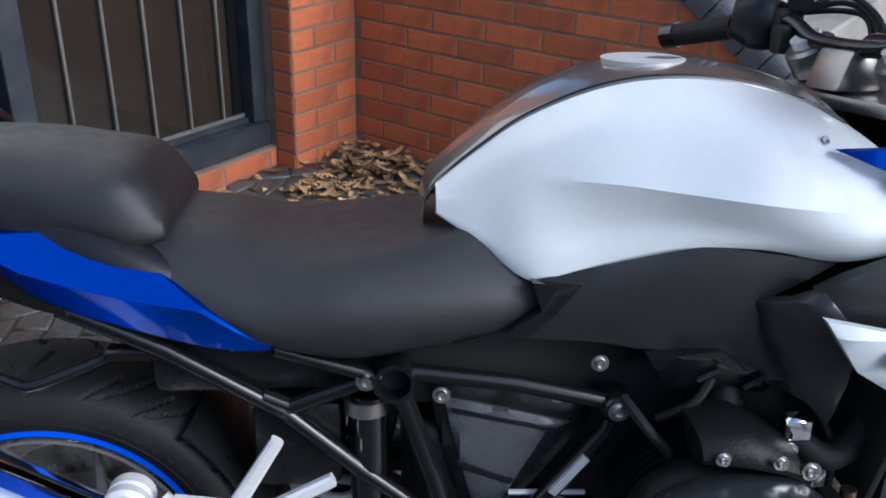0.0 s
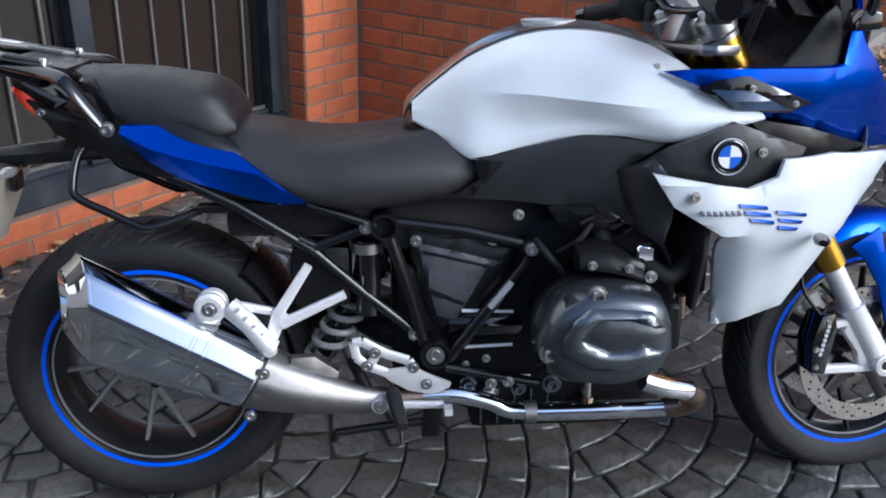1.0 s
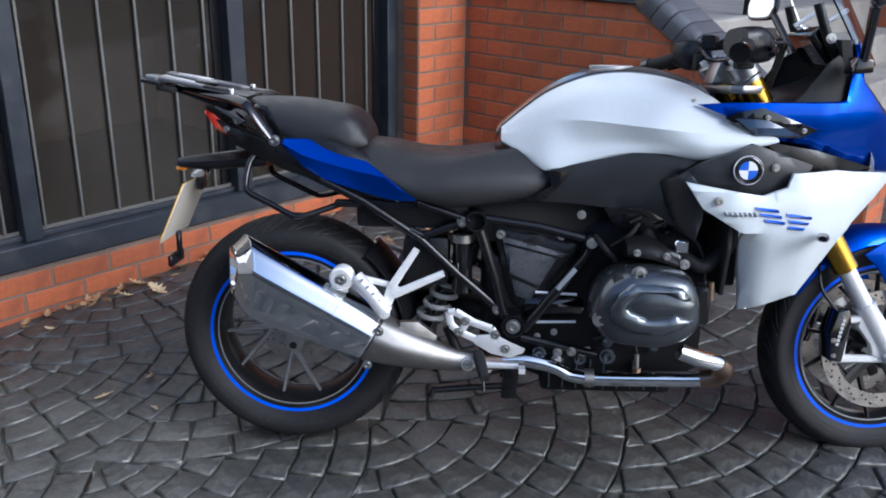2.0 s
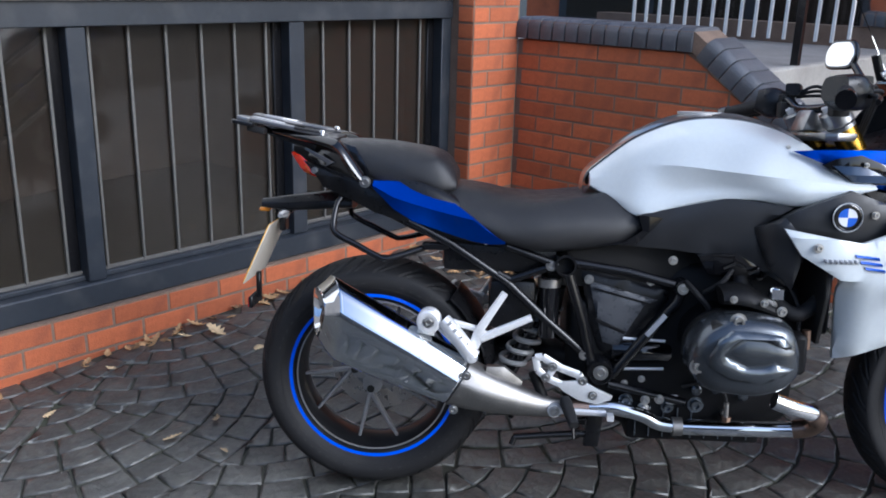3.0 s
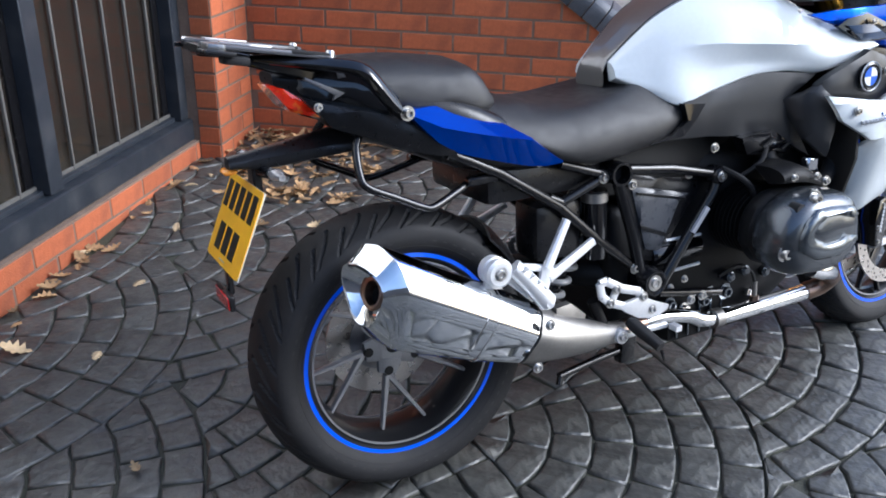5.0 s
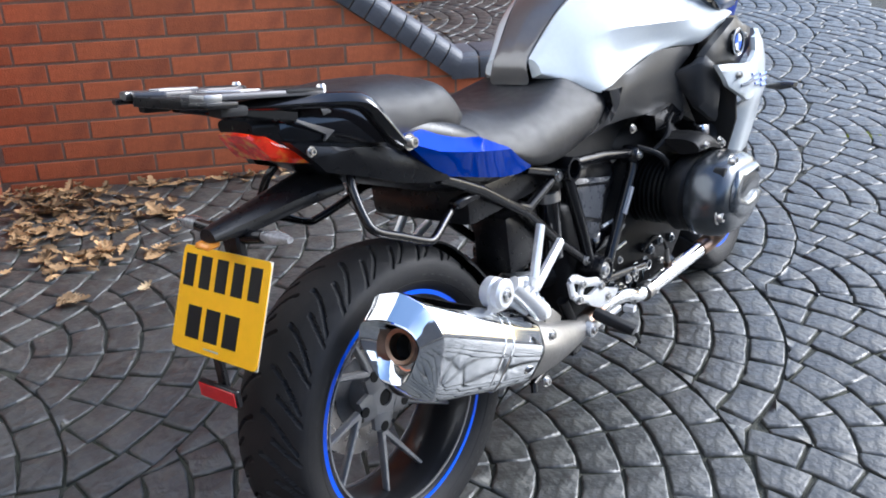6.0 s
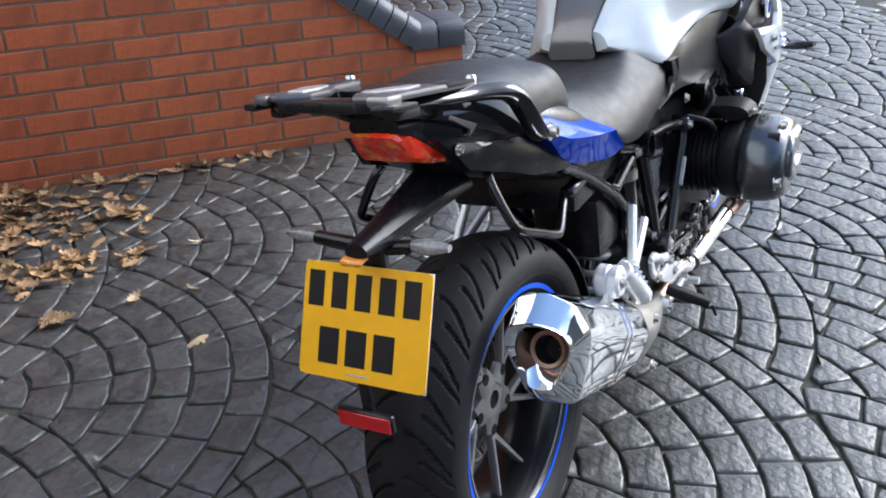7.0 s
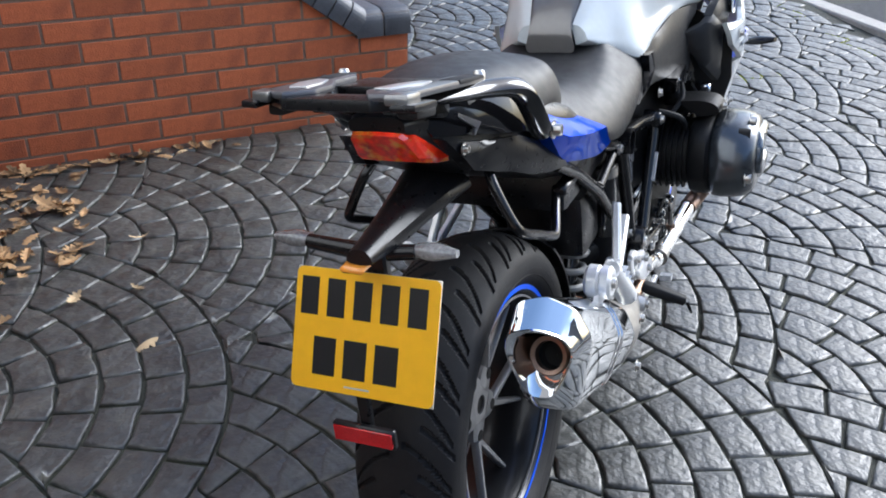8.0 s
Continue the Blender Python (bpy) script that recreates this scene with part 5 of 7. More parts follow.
    bpart("tie_rod", tubed([(0.635, s * 0.145, 0.386), (0.745, s * 0.145, 0.390)], 0.004, 8), "alu", "thin bright tie rod")
    # throttle body, injector and sensor clutter ahead of the head
    thr = bpart("throttle_body", revolved([(0, -0.045), (0.028, -0.045), (0.030, -0.03), (0.024, -0.02), (0.024, 0.02), (0.030, 0.03), (0.030, 0.045), (0, 0.045)], 24, pose(0.905, s * 0.175, 0.650, 75, 0, 0)), "engine_dark", "dark throttle body")
    bpart("sensor", boxed((0.958, s * 0.245 - 0.012, 0.600), (0.992, s * 0.245 + 0.012, 0.632), 0.004), "chrome", "bright metal sensor block")
    bolts([(0.963, s * 0.262, 0.592)], 0.007)
    bpart("coolant_hose", tubed([(0.985, s * 0.215, 0.585), (1.03, s * 0.235, 0.565), (1.085, s * 0.215, 0.600), (1.11, s * 0.17, 0.65)], 0.018, 14, 6), "rubber", "thick black coolant hose")
    bpart("cable", tubed([(0.82, s * 0.19, 0.60), (0.86, s * 0.21, 0.635), (0.90, s * 0.19, 0.68), (0.96, s * 0.17, 0.67)], 0.006, 8, 6), "rubber", "black cable")
    bpart("cable", tubed([(0.78, s * 0.17, 0.62), (0.80, s * 0.215, 0.60), (0.83, s * 0.22, 0.56), (0.82, s * 0.20, 0.50)], 0.007, 8, 6), "rubber", "black cable")
    bpart("cable", tubed([(1.02, s * 0.20, 0.62), (1.04, s * 0.22, 0.57), (1.035, s * 0.235, 0.50), (1.03, s * 0.24, 0.43)], 0.005, 8, 6), "rubber", "black cable")
    bpart("header_flange", boxed((1.005, s * 0.27 - 0.03, 0.435), (1.040, s * 0.27 + 0.03, 0.53), 0.008), "engine_dark")
    bpart("header_stub", tubed([(1.046, s * 0.262, 0.535), (1.048, s * 0.262, 0.490)], 0.010, 12), "burnt", "heat-browned metal stub")
    bolts([(0.862, s * 0.305, 0.612), (0.930, s * 0.308, 0.606)], 0.006)
    # exhaust header from the cylinder to the collector
    bpart("exhaust_header", tubed([(0.985, s * 0.265, 0.360), (1.030, s * 0.262, 0.343), (1.080, s * 0.245, 0.325), (1.108, s * 0.225, 0.300), (1.095, s * 0.205, 0.272), (1.045, s * 0.190, 0.260), (0.90, s * 0.180, 0.253), (0.78, s * 0.172, 0.249)], 0.0205, 18, 6), "chrome", "bright exhaust header pipe")
    bpart("header_sleeve", tubed([(1.084, s * 0.243, 0.323), (1.108, s * 0.225, 0.300), (1.096, s * 0.205, 0.273), (1.060, s * 0.193, 0.262)], 0.0228, 18, 6), "burnt", "heat-browned pipe bend")
    bpart("exhaust_link", tubed([(0.785, s * 0.172, 0.249), (0.735, s * 0.170, 0.255), (0.695, s * 0.168, 0.274), (0.62, s * 0.166, 0.290), (0.55, s * 0.165, 0.288)] if s < 0 else [(0.785, 0.172, 0.249), (0.70, 0.12, 0.23), (0.60, 0.0, 0.22), (0.52, -0.12, 0.25)], 0.0185, 16, 5), "chrome", "bright exhaust link pipe")
bpart("pipe_clamp", ring_bm(0.018, 0.0235, -0.012, 0.012, 28), "steel", m=pose(0.782, -0.172, 0.249, 0, 0, 90))
sump = bpart("sump", boxed((0.66, -0.14, 0.195), (1.0, 0.14, 0.30), 0.02, seg=2), "engine_dark", "black finned sump")
# ribs coloured paler to stand in for reflections on the sump
for k in range(9):
    bpart("sump_rib", boxed((0.68 + 0.035 * k, -0.148, 0.21), (0.685 + 0.035 * k, -0.141, 0.29), 0.001), "engine_light", parent=sump)
for x, z, r in ((0.655, 0.305, 0.012), (0.70, 0.285, 0.010), (0.76, 0.292, 0.011), (0.83, 0.30, 0.014), (0.90, 0.285, 0.009)):
    bpart("drain_plug", bolt_bm(x, -0.150, z, r, 0.012, -1), "bolt" if r < 0.0105 else "engine_light", parent=sump)
bpart("sump_tag", boxed((0.755, -0.156, 0.30), (0.785, -0.150, 0.325), 0.003), "alu", parent=sump)
bpart("gearbox", boxed((0.50, -0.12, 0.26), (0.62, 0.12, 0.56), 0.03, seg=3), "engine_dark", "black gearbox")
bpart("wiring_box", boxed((0.60, -0.125, 0.315), (0.74, -0.07, 0.385), 0.01), "engine_dark")
probe = bpart("oxygen_sensor", tubed([(0.900, -0.178, 0.262), (0.900, -0.176, 0.318)], 0.0065, 10), "steel", "dull metal sensor in the exhaust pipe")
bpart("sensor_nut", tubed([(0.900, -0.178, 0.268), (0.900, -0.1775, 0.282)], 0.012, 6), "burnt", parent=probe)
bpart("sensor_lead", tubed([(0.900, -0.176, 0.315), (0.890, -0.172, 0.345), (0.850, -0.168, 0.365), (0.790, -0.166, 0.352)], 0.004, 8, 5), "rubber", parent=probe)
for x, z in ((0.825, 0.345), (0.872, 0.352), (0.940, 0.335)):
    bpart("case_boss", revolved([(0, -0.178), (0.007, -0.178), (0.009, -0.174), (0.013, -0.172), (0.014, -0.150)], 20, Matrix.Translation((x, 0, z))), "engine", "grey boss on the engine case", engine)
bolts([(0.690, -0.158, 0.365), (0.648, -0.158, 0.352)], 0.006)
# black panels added to darken the gap between vane and fairing
for s in (-1, 1):
    bpart("radiator_shroud", slab([(s * 0.125, 0.50), (s * 0.255, 0.50), (s * 0.292, 0.62), (s * 0.290, 0.745), (s * 0.20, 0.79), (s * 0.125, 0.79)], 0.0, 0.010, 0.003, m=Matrix.Translation((1.080, 0, 0)) @ Matrix.Rotation(radians(90), 4, "Z")), "liner", "matt black panel added to darken the gap behind the vane")
bpart("radiator", boxed((1.10, -0.17, 0.50), (1.13, 0.17, 0.72), 0.006), "engine_dark", "black radiator behind the fairing")

# filler added so the gap below the seat reads black
bpart("battery_box", boxed((0.44, -0.115, 0.585), (0.86, 0.115, 0.735), 0.02, seg=2), "liner", "matt black filler added to darken the gap under the seat")

# -- frame --
for s in (-1, 1):
    y = s * 0.152
    fr = bpart("main_frame", tubed([(0.505, y, 0.656), (0.522, y, 0.654), (0.641, s * 0.156, 0.638), (0.771, s * 0.158, 0.607)], 0.0120, 14), "frame", "black tubular steel frame")
    bpart("frame_tube", tubed([(0.494, y, 0.632), (0.506, y, 0.596), (0.537, y, 0.503), (0.562, y, 0.400)], 0.0140, 14), "frame", parent=fr)
    bpart("frame_tube", tubed([(0.772, s * 0.160, 0.590), (0.764, s * 0.161, 0.566), (0.689, s * 0.163, 0.473), (0.612, s * 0.165, 0.372)], 0.0130, 14), "frame", parent=fr)
    bpart("frame_tube", tubed([(0.605, s * 0.165, 0.352), (0.800, s * 0.160, 0.309)], 0.0105, 14), "frame", parent=fr)
    bpart("frame_ring", revolved([(0.021, s * 0.125), (0.0265, s * 0.125), (0.0265, s * 0.178), (0.021, s * 0.178)], 28, Matrix.Translation((0.487, 0, 0.652)), closed=True), "frame", parent=fr)
    bpart("frame_bore", revolved([(0, s * 0.150), (0.0212, s * 0.150)], 24, Matrix.Translation((0.487, 0, 0.652))), "hole", parent=fr)
    bpart("frame_node", revolved([(0, s * 0.178), (0.016, s * 0.178), (0.021, s * 0.172), (0.022, s * 0.14), (0, s * 0.14)], 24, Matrix.Translation((0.773, 0, 0.604))), "frame", parent=fr)
    bpart("pivot_boss", revolved([(0, s * 0.176), (0.022, s * 0.176), (0.026, s * 0.182), (0.030, s * 0.182), (0.033, s * 0.174), (0.034, s * 0.12), (0, s * 0.12)], 28, Matrix.Translation((0.585, 0, 0.383))), "frame", parent=fr)
    bolts([(0.585, s * 0.178, 0.383)], 0.0125, fr)
    bolts([(0.773, s * 0.179, 0.604)], 0.009, fr)
    sub = bpart("subframe", tubed([(0.085, s * 0.146, 0.752), (0.129, s * 0.146, 0.731), (0.204, s * 0.144, 0.692), (0.347, s * 0.142, 0.598), (0.442, s * 0.142, 0.509), (0.548, s * 0.145, 0.420)], 0.0115, 12), "frame", "black tubular subframe")
    bpart("frame_tube", tubed([(0.350, s * 0.142, 0.604), (0.447, s * 0.148, 0.642)], 0.0105, 12), "frame", parent=sub)
    bpart("frame_tube", tubed([(0.34, s * 0.155, 0.694), (0.470, s * 0.150, 0.648)], 0.010, 12), "frame", parent=sub)
    bpart("frame_tube", tubed([(0.320, s * 0.142, 0.622), (0.352, s * 0.142, 0.606)], 0.0105, 12), "frame", parent=sub)
    bolts([(0.545, s * 0.156, 0.421), (0.452, s * 0.160, 0.648)], 0.009, sub)
    bpart("bar_mark", slab([(0.688, 0.487), (0.731, 0.540), (0.740, 0.533), (0.697, 0.480)], s * 0.1785, s * 0.172), "decal_grey", parent=fr) if s < 0 else None
    side = bpart("side_cover", sheet([(0.530, 0.630), (0.560, 0.628), (0.755, 0.590), (0.762, 0.572), (0.628, 0.410), (0.585, 0.428), (0.556, 0.500)], lambda x, z: -0.122 - 0.05 * (0.62 - z), 0.03, 0.02, flip=-s), "plastic", "satin black side cover with a pressed crease")
    bpart("cover_relief", sheet([(0.553, 0.604), (0.600, 0.594), (0.722, 0.562), (0.690, 0.548), (0.628, 0.440), (0.590, 0.452), (0.562, 0.560)], lambda x, z: -0.132 - 0.05 * (0.62 - z), 0.02, 0.02, flip=-s), "cover", parent=side, sharp=25)
    bpart("cover_groove", slab([(0.570, 0.515), (0.648, 0.482), (0.643, 0.474), (0.572, 0.504)], s * 0.1405, s * 0.137, 0.001), "plastic", parent=side)
    bpart("cover_groove", slab([(0.562, 0.592), (0.706, 0.556), (0.703, 0.551), (0.563, 0.586)], s * 0.1370, s * 0.132, 0.001), "plastic", parent=side)
    bolts([(0.549, s * 0.136, 0.612), (0.700, s * 0.150, 0.616)], 0.008, side)
    bolts([(0.744, s * 0.180, 0.675)], 0.0075)
    # peg plate and footrest
    yp = s * 0.186
    pp = bpart("peg_plate", slab([(0.470, 0.358), (0.538, 0.366), (0.575, 0.346), (0.617, 0.328), (0.612, 0.317), (0.577, 0.304), (0.530, 0.314), (0.492, 0.336)], yp - 0.0055, yp + 0.0055, 0.003), "alu", "polished alloy footrest plate")
    for a, b, w in (((0.421, 0.419), (0.439, 0.422), 0.0095), ((0.439, 0.422), (0.484, 0.395), 0.0095), ((0.484, 0.395), (0.530, 0.379), 0.0095), ((0.530, 0.379), (0.545, 0.352), 0.0100), ((0.421, 0.421), (0.428, 0.388), 0.0090), ((0.428, 0.388), (0.452, 0.366), 0.0090),
                    ((0.452, 0.366), (0.470, 0.400), 0.0085), ((0.452, 0.368), (0.500, 0.347), 0.0090)):
        bpart("plate_strut", arm(bmesh.new(), (a[0], yp, a[1]), (b[0], yp, b[1]), w, w, 0.0052), "alu", parent=pp)
    bolts([(0.464, s * 0.192, 0.399), (0.448, s * 0.192, 0.370), (0.540, s * 0.192, 0.365), (0.566, s * 0.192, 0.328)], 0.008, pp)
    bpart("footrest", skin([(0.0, [(0, 0.010), (0.008, 0.009), (0.011, 0.0), (0.008, -0.009), (0, -0.010)]), (0.02, [(0, 0.013), (0.011, 0.011), (0.015, 0.0), (0.011, -0.011), (0, -0.013)]), (0.095, [(0, 0.010), (0.009, 0.009), (0.012, 0.0), (0.009, -0.009), (0, -0.010)])]), "rubber", "black rubber footrest", pp, m=pose(0.497, s * 0.195, 0.318, 0, 22, 78 * s))
    bpart("peg_tip", tubed([(0.512, s * 0.288, 0.278), (0.514, s * 0.296, 0.255)], 0.004, 8, r2=0.003), "frame", parent=pp)
    pedal = bmesh.new()
    arm(pedal, (0.470, s * 0.196, 0.288), (0.600, s * 0.200, 0.286), 0.0085, 0.007, 0.006)
    box(pedal, (0.600, s * 0.222 - 0.014, 0.279), (0.616, s * 0.222 + 0.012, 0.292))
    revolve(pedal, [(0, s * 0.206), (0.016, s * 0.206), (0.018, s * 0.19), (0, s * 0.19)], 20, Matrix.Translation((0.472, 0, 0.288)))
    bpart("pedal", pedal, "alu", "alloy foot pedal")
    bpart("master_cylinder", tubed([(0.418, s * 0.165, 0.375), (0.452, s * 0.168, 0.295)], 0.013, 12), "engine_dark")
    bolts([(0.472, s * 0.207, 0.288)], 0.009)
    # passenger bracket
    br = bmesh.new()
    yb = s * 0.180
    for a, b, w0, w1 in (((0.340, 0.580), (0.280, 0.488), 0.0085, 0.0105), ((0.408, 0.520), (0.284, 0.466), 0.0085, 0.0105), ((0.284, 0.490), (0.262, 0.430), 0.015, 0.012), ((0.284, 0.484), (0.208, 0.506), 0.007, 0.008)):
        arm(br, (a[0], yb + s * (0 if b[1] > 0.46 else 0.012), a[1]), (b[0], yb + s * 0.014, b[1]), w0, w1, 0.008)
    hb = bpart("hanger_bracket", br, "alu", "silver cast footrest hanger")
    peg = bmesh.new()
    tube(peg, [(0.192, s * 0.205, 0.512), (0.200, s * 0.207, 0.504), (0.228, s * 0.210, 0.472), (0.256, s * 0.214, 0.436), (0.266, s * 0.214, 0.424)], 0.0180, 10, 2, r2=0.0215)
    for k in range(4):
        arm(peg, (0.203 + 0.014 * k, s * 0.222, 0.506 - 0.017 * k), (0.212 + 0.014 * k, s * 0.226, 0.513 - 0.017 * k), 0.004, 0.004, 0.006)
    bpart("pillion_footrest", peg, "alu", "folded pillion footrest", hb)
    bpart("hanger_cap", bolt_bm(0.262, s * 0.224, 0.426, 0.011, 0.010, s), "alu", parent=hb)
    # pannier rail
    bpart("pannier_rail", tubed([(-0.075, s * 0.096, 0.802), (-0.089, s * 0.110, 0.780), (-0.095, s * 0.134, 0.735), (-0.086, s * 0.146, 0.711), (-0.030, s * 0.150, 0.682), (0.020, s * 0.154, 0.657), (0.045, s * 0.154, 0.652), (0.100, s * 0.138, 0.667), (0.150, s * 0.124, 0.684)], 0.0080, 12, 5), "frame", "black tubular pannier rail")
    bpart("rail_clamp", boxed((0.130, s * 0.135 - 0.012, 0.676), (0.20, s * 0.135 + 0.012, 0.694), 0.004), "frame")
    # grab handle
    bpart("grab_handle", skin([(x, [(s * (y - 0.016), z + h), (s * y, z + h * 1.25), (s * (y + 0.017), z), (s * y, z - h), (s * (y - 0.016), z - h * 0.8)]) for x, y, z, h in
          ((-0.258, 0.072, 0.958, 0.006), (-0.200, 0.098, 0.950, 0.010), (-0.142, 0.120, 0.941, 0.011), (-0.100, 0.146, 0.933, 0.012), (-0.078, 0.158, 0.922, 0.015), (-0.060, 0.163, 0.900, 0.020), (-0.036, 0.164, 0.868, 0.020), (-0.016, 0.163, 0.846, 0.015))], 5, 4, mirror=False), "gloss", "glossy black grab handle")
    bpart("bolt", bolt_bm(-0.009, s * 0.178, 0.845, 0.0095, 0.012, s), "bolt")
    bpart("tail_fin", slab([(-0.176, 0.916), (-0.172, 0.920), (-0.098, 0.884), (-0.124, 0.872), (-0.118, 0.882)], s * 0.096, s * 0.102, 0.001), "rack_grey", "bright pointed trim under the handle")
    # swing arm and stays
    bpart("swing_arm", tubed([(0.58, s * 0.10, 0.38), (0.40, s * 0.115, 0.37), (0.22, 0.112, 0.345), (0.0, 0.115, 0.315)] if s > 0 else [(0.58, -0.09, 0.38), (0.50, -0.06, 0.39), (0.42, 0.02, 0.40), (0.34, 0.09, 0.39)], 0.034, 16, 5), "engine_dark", "black swing arm")
    bpart("stand_leg", tubed([(0.600, s * 0.075, 0.184), (0.48, s * 0.082, 0.177), (0.376, s * 0.095, 0.171)], 0.009, 12), "frame", "black folded centre stand")
    bpart("stand_foot", tubed([(0.380, s * 0.095, 0.172), (0.372, s * 0.100, 0.152)], 0.008, 10), "frame")
    bpart("stand_bracket", slab([(0.56, 0.15), (0.60, 0.15), (0.61, 0.24), (0.57, 0.25)], s * 0.06, s * 0.09, 0.005), "frame")
bpart("side_stand", tubed([(0.63, 0.13, 0.235), (0.60, 0.22, 0.14), (0.575, 0.315, 0.048)], 0.011, 12), "frame", "black side stand carrying the lean")
bpart("side_stand_foot", boxed((0.545, 0.29, 0.036), (0.61, 0.345, 0.044), 0.003, m=None), "frame")
bpart("final_drive", revolved([(0, 0.16), (0.06, 0.16), (0.085, 0.14), (0.09, 0.10), (0.07, 0.08), (0, 0.08)], 32, Matrix.Translation((0, 0, 0.315))), "engine_dark", "black final drive housing")

# shock absorber
shock = bpart("shock", tubed([(0.475, -0.060, 0.640), (0.455, -0.062, 0.52)], 0.034, 18), "gloss", "black shock absorber with a pale spring")
coil = [(0.452 - 0.10 * k / 80 + 0.036 * math.cos(2 * math.pi * k / 14), -0.062 + 0.036 * math.sin(2 * math.pi * k / 14), 0.515 - 0.17 * k / 80) for k in range(81)]
bpart("spring", tubed(coil, 0.0075, 8), "spring", "white coil spring coloured grey for its shade", shock)
bpart("shock_body", tubed([(0.455, -0.062, 0.52), (0.36, -0.062, 0.345)], 0.022, 16), "gloss", parent=shock)
bpart("shock_pot", tubed([(0.455, -0.125, 0.615), (0.452, -0.125, 0.46)], 0.026, 18), "gloss", parent=shock)
bpart("shock_collar", ring_bm(0.022, 0.030, -0.010, 0.010, 28), "steel", m=pose(0.452, -0.125, 0.60, 90, 0, 0), parent=shock)
bpart("linkage_cover", boxed((0.30, -0.125, 0.47), (0.42, -0.03, 0.60), 0.02, seg=2), "plastic", "black splash cover")
bpart("battery_tray", boxed((0.18, -0.13, 0.62), (0.47, 0.13, 0.70), 0.02, seg=2), "plastic")
hug = bmesh.new()
rings = []
for k in range(14):
    a = radians(2 + 46 * k / 13)
    row = [((0.335 - 0.03 * (q / 4) ** 2) * math.cos(a), 0.096 * q / 4, 0.315 + (0.335 - 0.03 * (q / 4) ** 2) * math.sin(a)) for q in range(-4, 5)]
    rings.append(row + [(x * 0.985, y, 0.315 + (z - 0.315) * 0.985) for x, y, z in row[::-1]])
rings_to_bm(hug, rings)
bpart("rear_hugger", hug, "plastic", "black rear mudguard hugger")

# -- exhaust silencer --
AXIS, UPN = Vector((-0.871, 0, 0.491)), Vector((0.491, 0, 0.871))
SIL = Vector((0.227, -0.182, 0.355))


def sil(s, q, h):
    """A point s metres back along the silencer, q across (outwards) and h up."""
    return SIL + AXIS * s + Vector((0, -q, 0)) + UPN * h


CORNERS = [(0.99, 0.08), (0.58, 0.76), (-0.10, 1.0), (-0.75, 0.80), (-1.0, -0.05), (-0.60, -0.95), (0.58, -0.95)]
SECTION = []
for (ax, az), (bx, bz), (cx, cz) in zip(CORNERS[-1:] + CORNERS[:-1], CORNERS, CORNERS[1:] + CORNERS[:1]):
    for t in (0.0, 0.25, 0.5, 0.75, 1.0):
        p0, p2 = (bx + (ax - bx) * 0.25, bz + (az - bz) * 0.25), (bx + (cx - bx) * 0.25, bz + (cz - bz) * 0.25)
        SECTION.append(tuple((1 - t) ** 2 * p0[i] + 2 * t * (1 - t) * (bx, bz)[i] + t * t * p2[i] for i in (0, 1)))
    for t in (0.30, 0.44, 0.56, 0.70):
        SECTION.append((bx + (cx - bx) * t, bz + (cz - bz) * t))


def sil_ring(s, w, h, power=3.0, tilt=0.0, narrow=0.0, low=None, dh=0.0, skew=0.0, dq=0.0):
    """A ring round the silencer: six soft-edged sides (power 3), going over to a circle (power 2); low is its depth below the axis."""
    ring, k = [], min(1.0, max(0.0, power - 2.0))
    for q, u in SECTION:
        n = math.hypot(q, u)
        q, u = q * k + q / n * (1 - k), u * k + u / n * (1 - k)
        q, u = q * w * (1 + narrow * u) + dq, u * (h if u > 0 else (low or h)) + dh
        ring.append(sil(s + tilt * u + skew * q, q, u))
    return ring


bm = bmesh.new()
BACK = dict(tilt=0.44, skew=-0.58)               # slant of the silencer's cut end
rings_to_bm(bm, [sil_ring(-0.004, 0.054, 0.062, low=0.066), sil_ring(0.002, 0.058, 0.0665, low=0.070), sil_ring(0.10, 0.0605, 0.068, low=0.092), sil_ring(0.24, 0.061, 0.068, low=0.112, tilt=0.10, skew=-0.10),
                 sil_ring(0.352, 0.0605, 0.067, low=0.119, **BACK), sil_ring(0.356, 0.0598, 0.0660, low=0.118, **BACK)], caps=False)
can = bpart("silencer", bm, "can", "chromed exhaust silencer", sharp=22)
bm = bmesh.new()
rings_to_bm(bm, [sil_ring(0.354, 0.0607, 0.0672, low=0.1192, **BACK), sil_ring(0.359, 0.0607, 0.0672, low=0.1192, **BACK), sil_ring(0.362, 0.0597, 0.0660, low=0.1178, **BACK),
                 sil_ring(0.376, 0.0545, 0.0520, low=0.102, dh=-0.010, dq=-0.003, narrow=0.06, power=2.75, **BACK), sil_ring(0.3935, 0.0475, 0.0420, low=0.070, dh=-0.026, dq=-0.007, narrow=0.26, power=2.55, **BACK), sil_ring(0.3975, 0.0455, 0.0400, low=0.067, dh=-0.026, dq=-0.007, narrow=0.26, power=2.55, **BACK),
                 sil_ring(0.3955, 0.0425, 0.0370, low=0.063, dh=-0.026, dq=-0.007, narrow=0.26, power=2.55, **BACK), sil_ring(0.380, 0.0385, 0.0340, low=0.054, power=2.5, dh=-0.026, dq=-0.005, narrow=0.12, tilt=0.3, skew=-0.4), sil_ring(0.366, 0.033, 0.034, low=0.040, power=2.0, dh=-0.026, tilt=0.15, skew=-0.2), sil_ring(0.360, 0.031, 0.032, power=2.0, dh=-0.025)], caps=False)
bpart("silencer_tip", bm, "chrome", "polished cut-away silencer tip", can, sharp=30)
bm = bmesh.new()
PIPE = dict(power=2.0, dh=-0.024, dq=0.003, tilt=0.22, skew=-0.28)
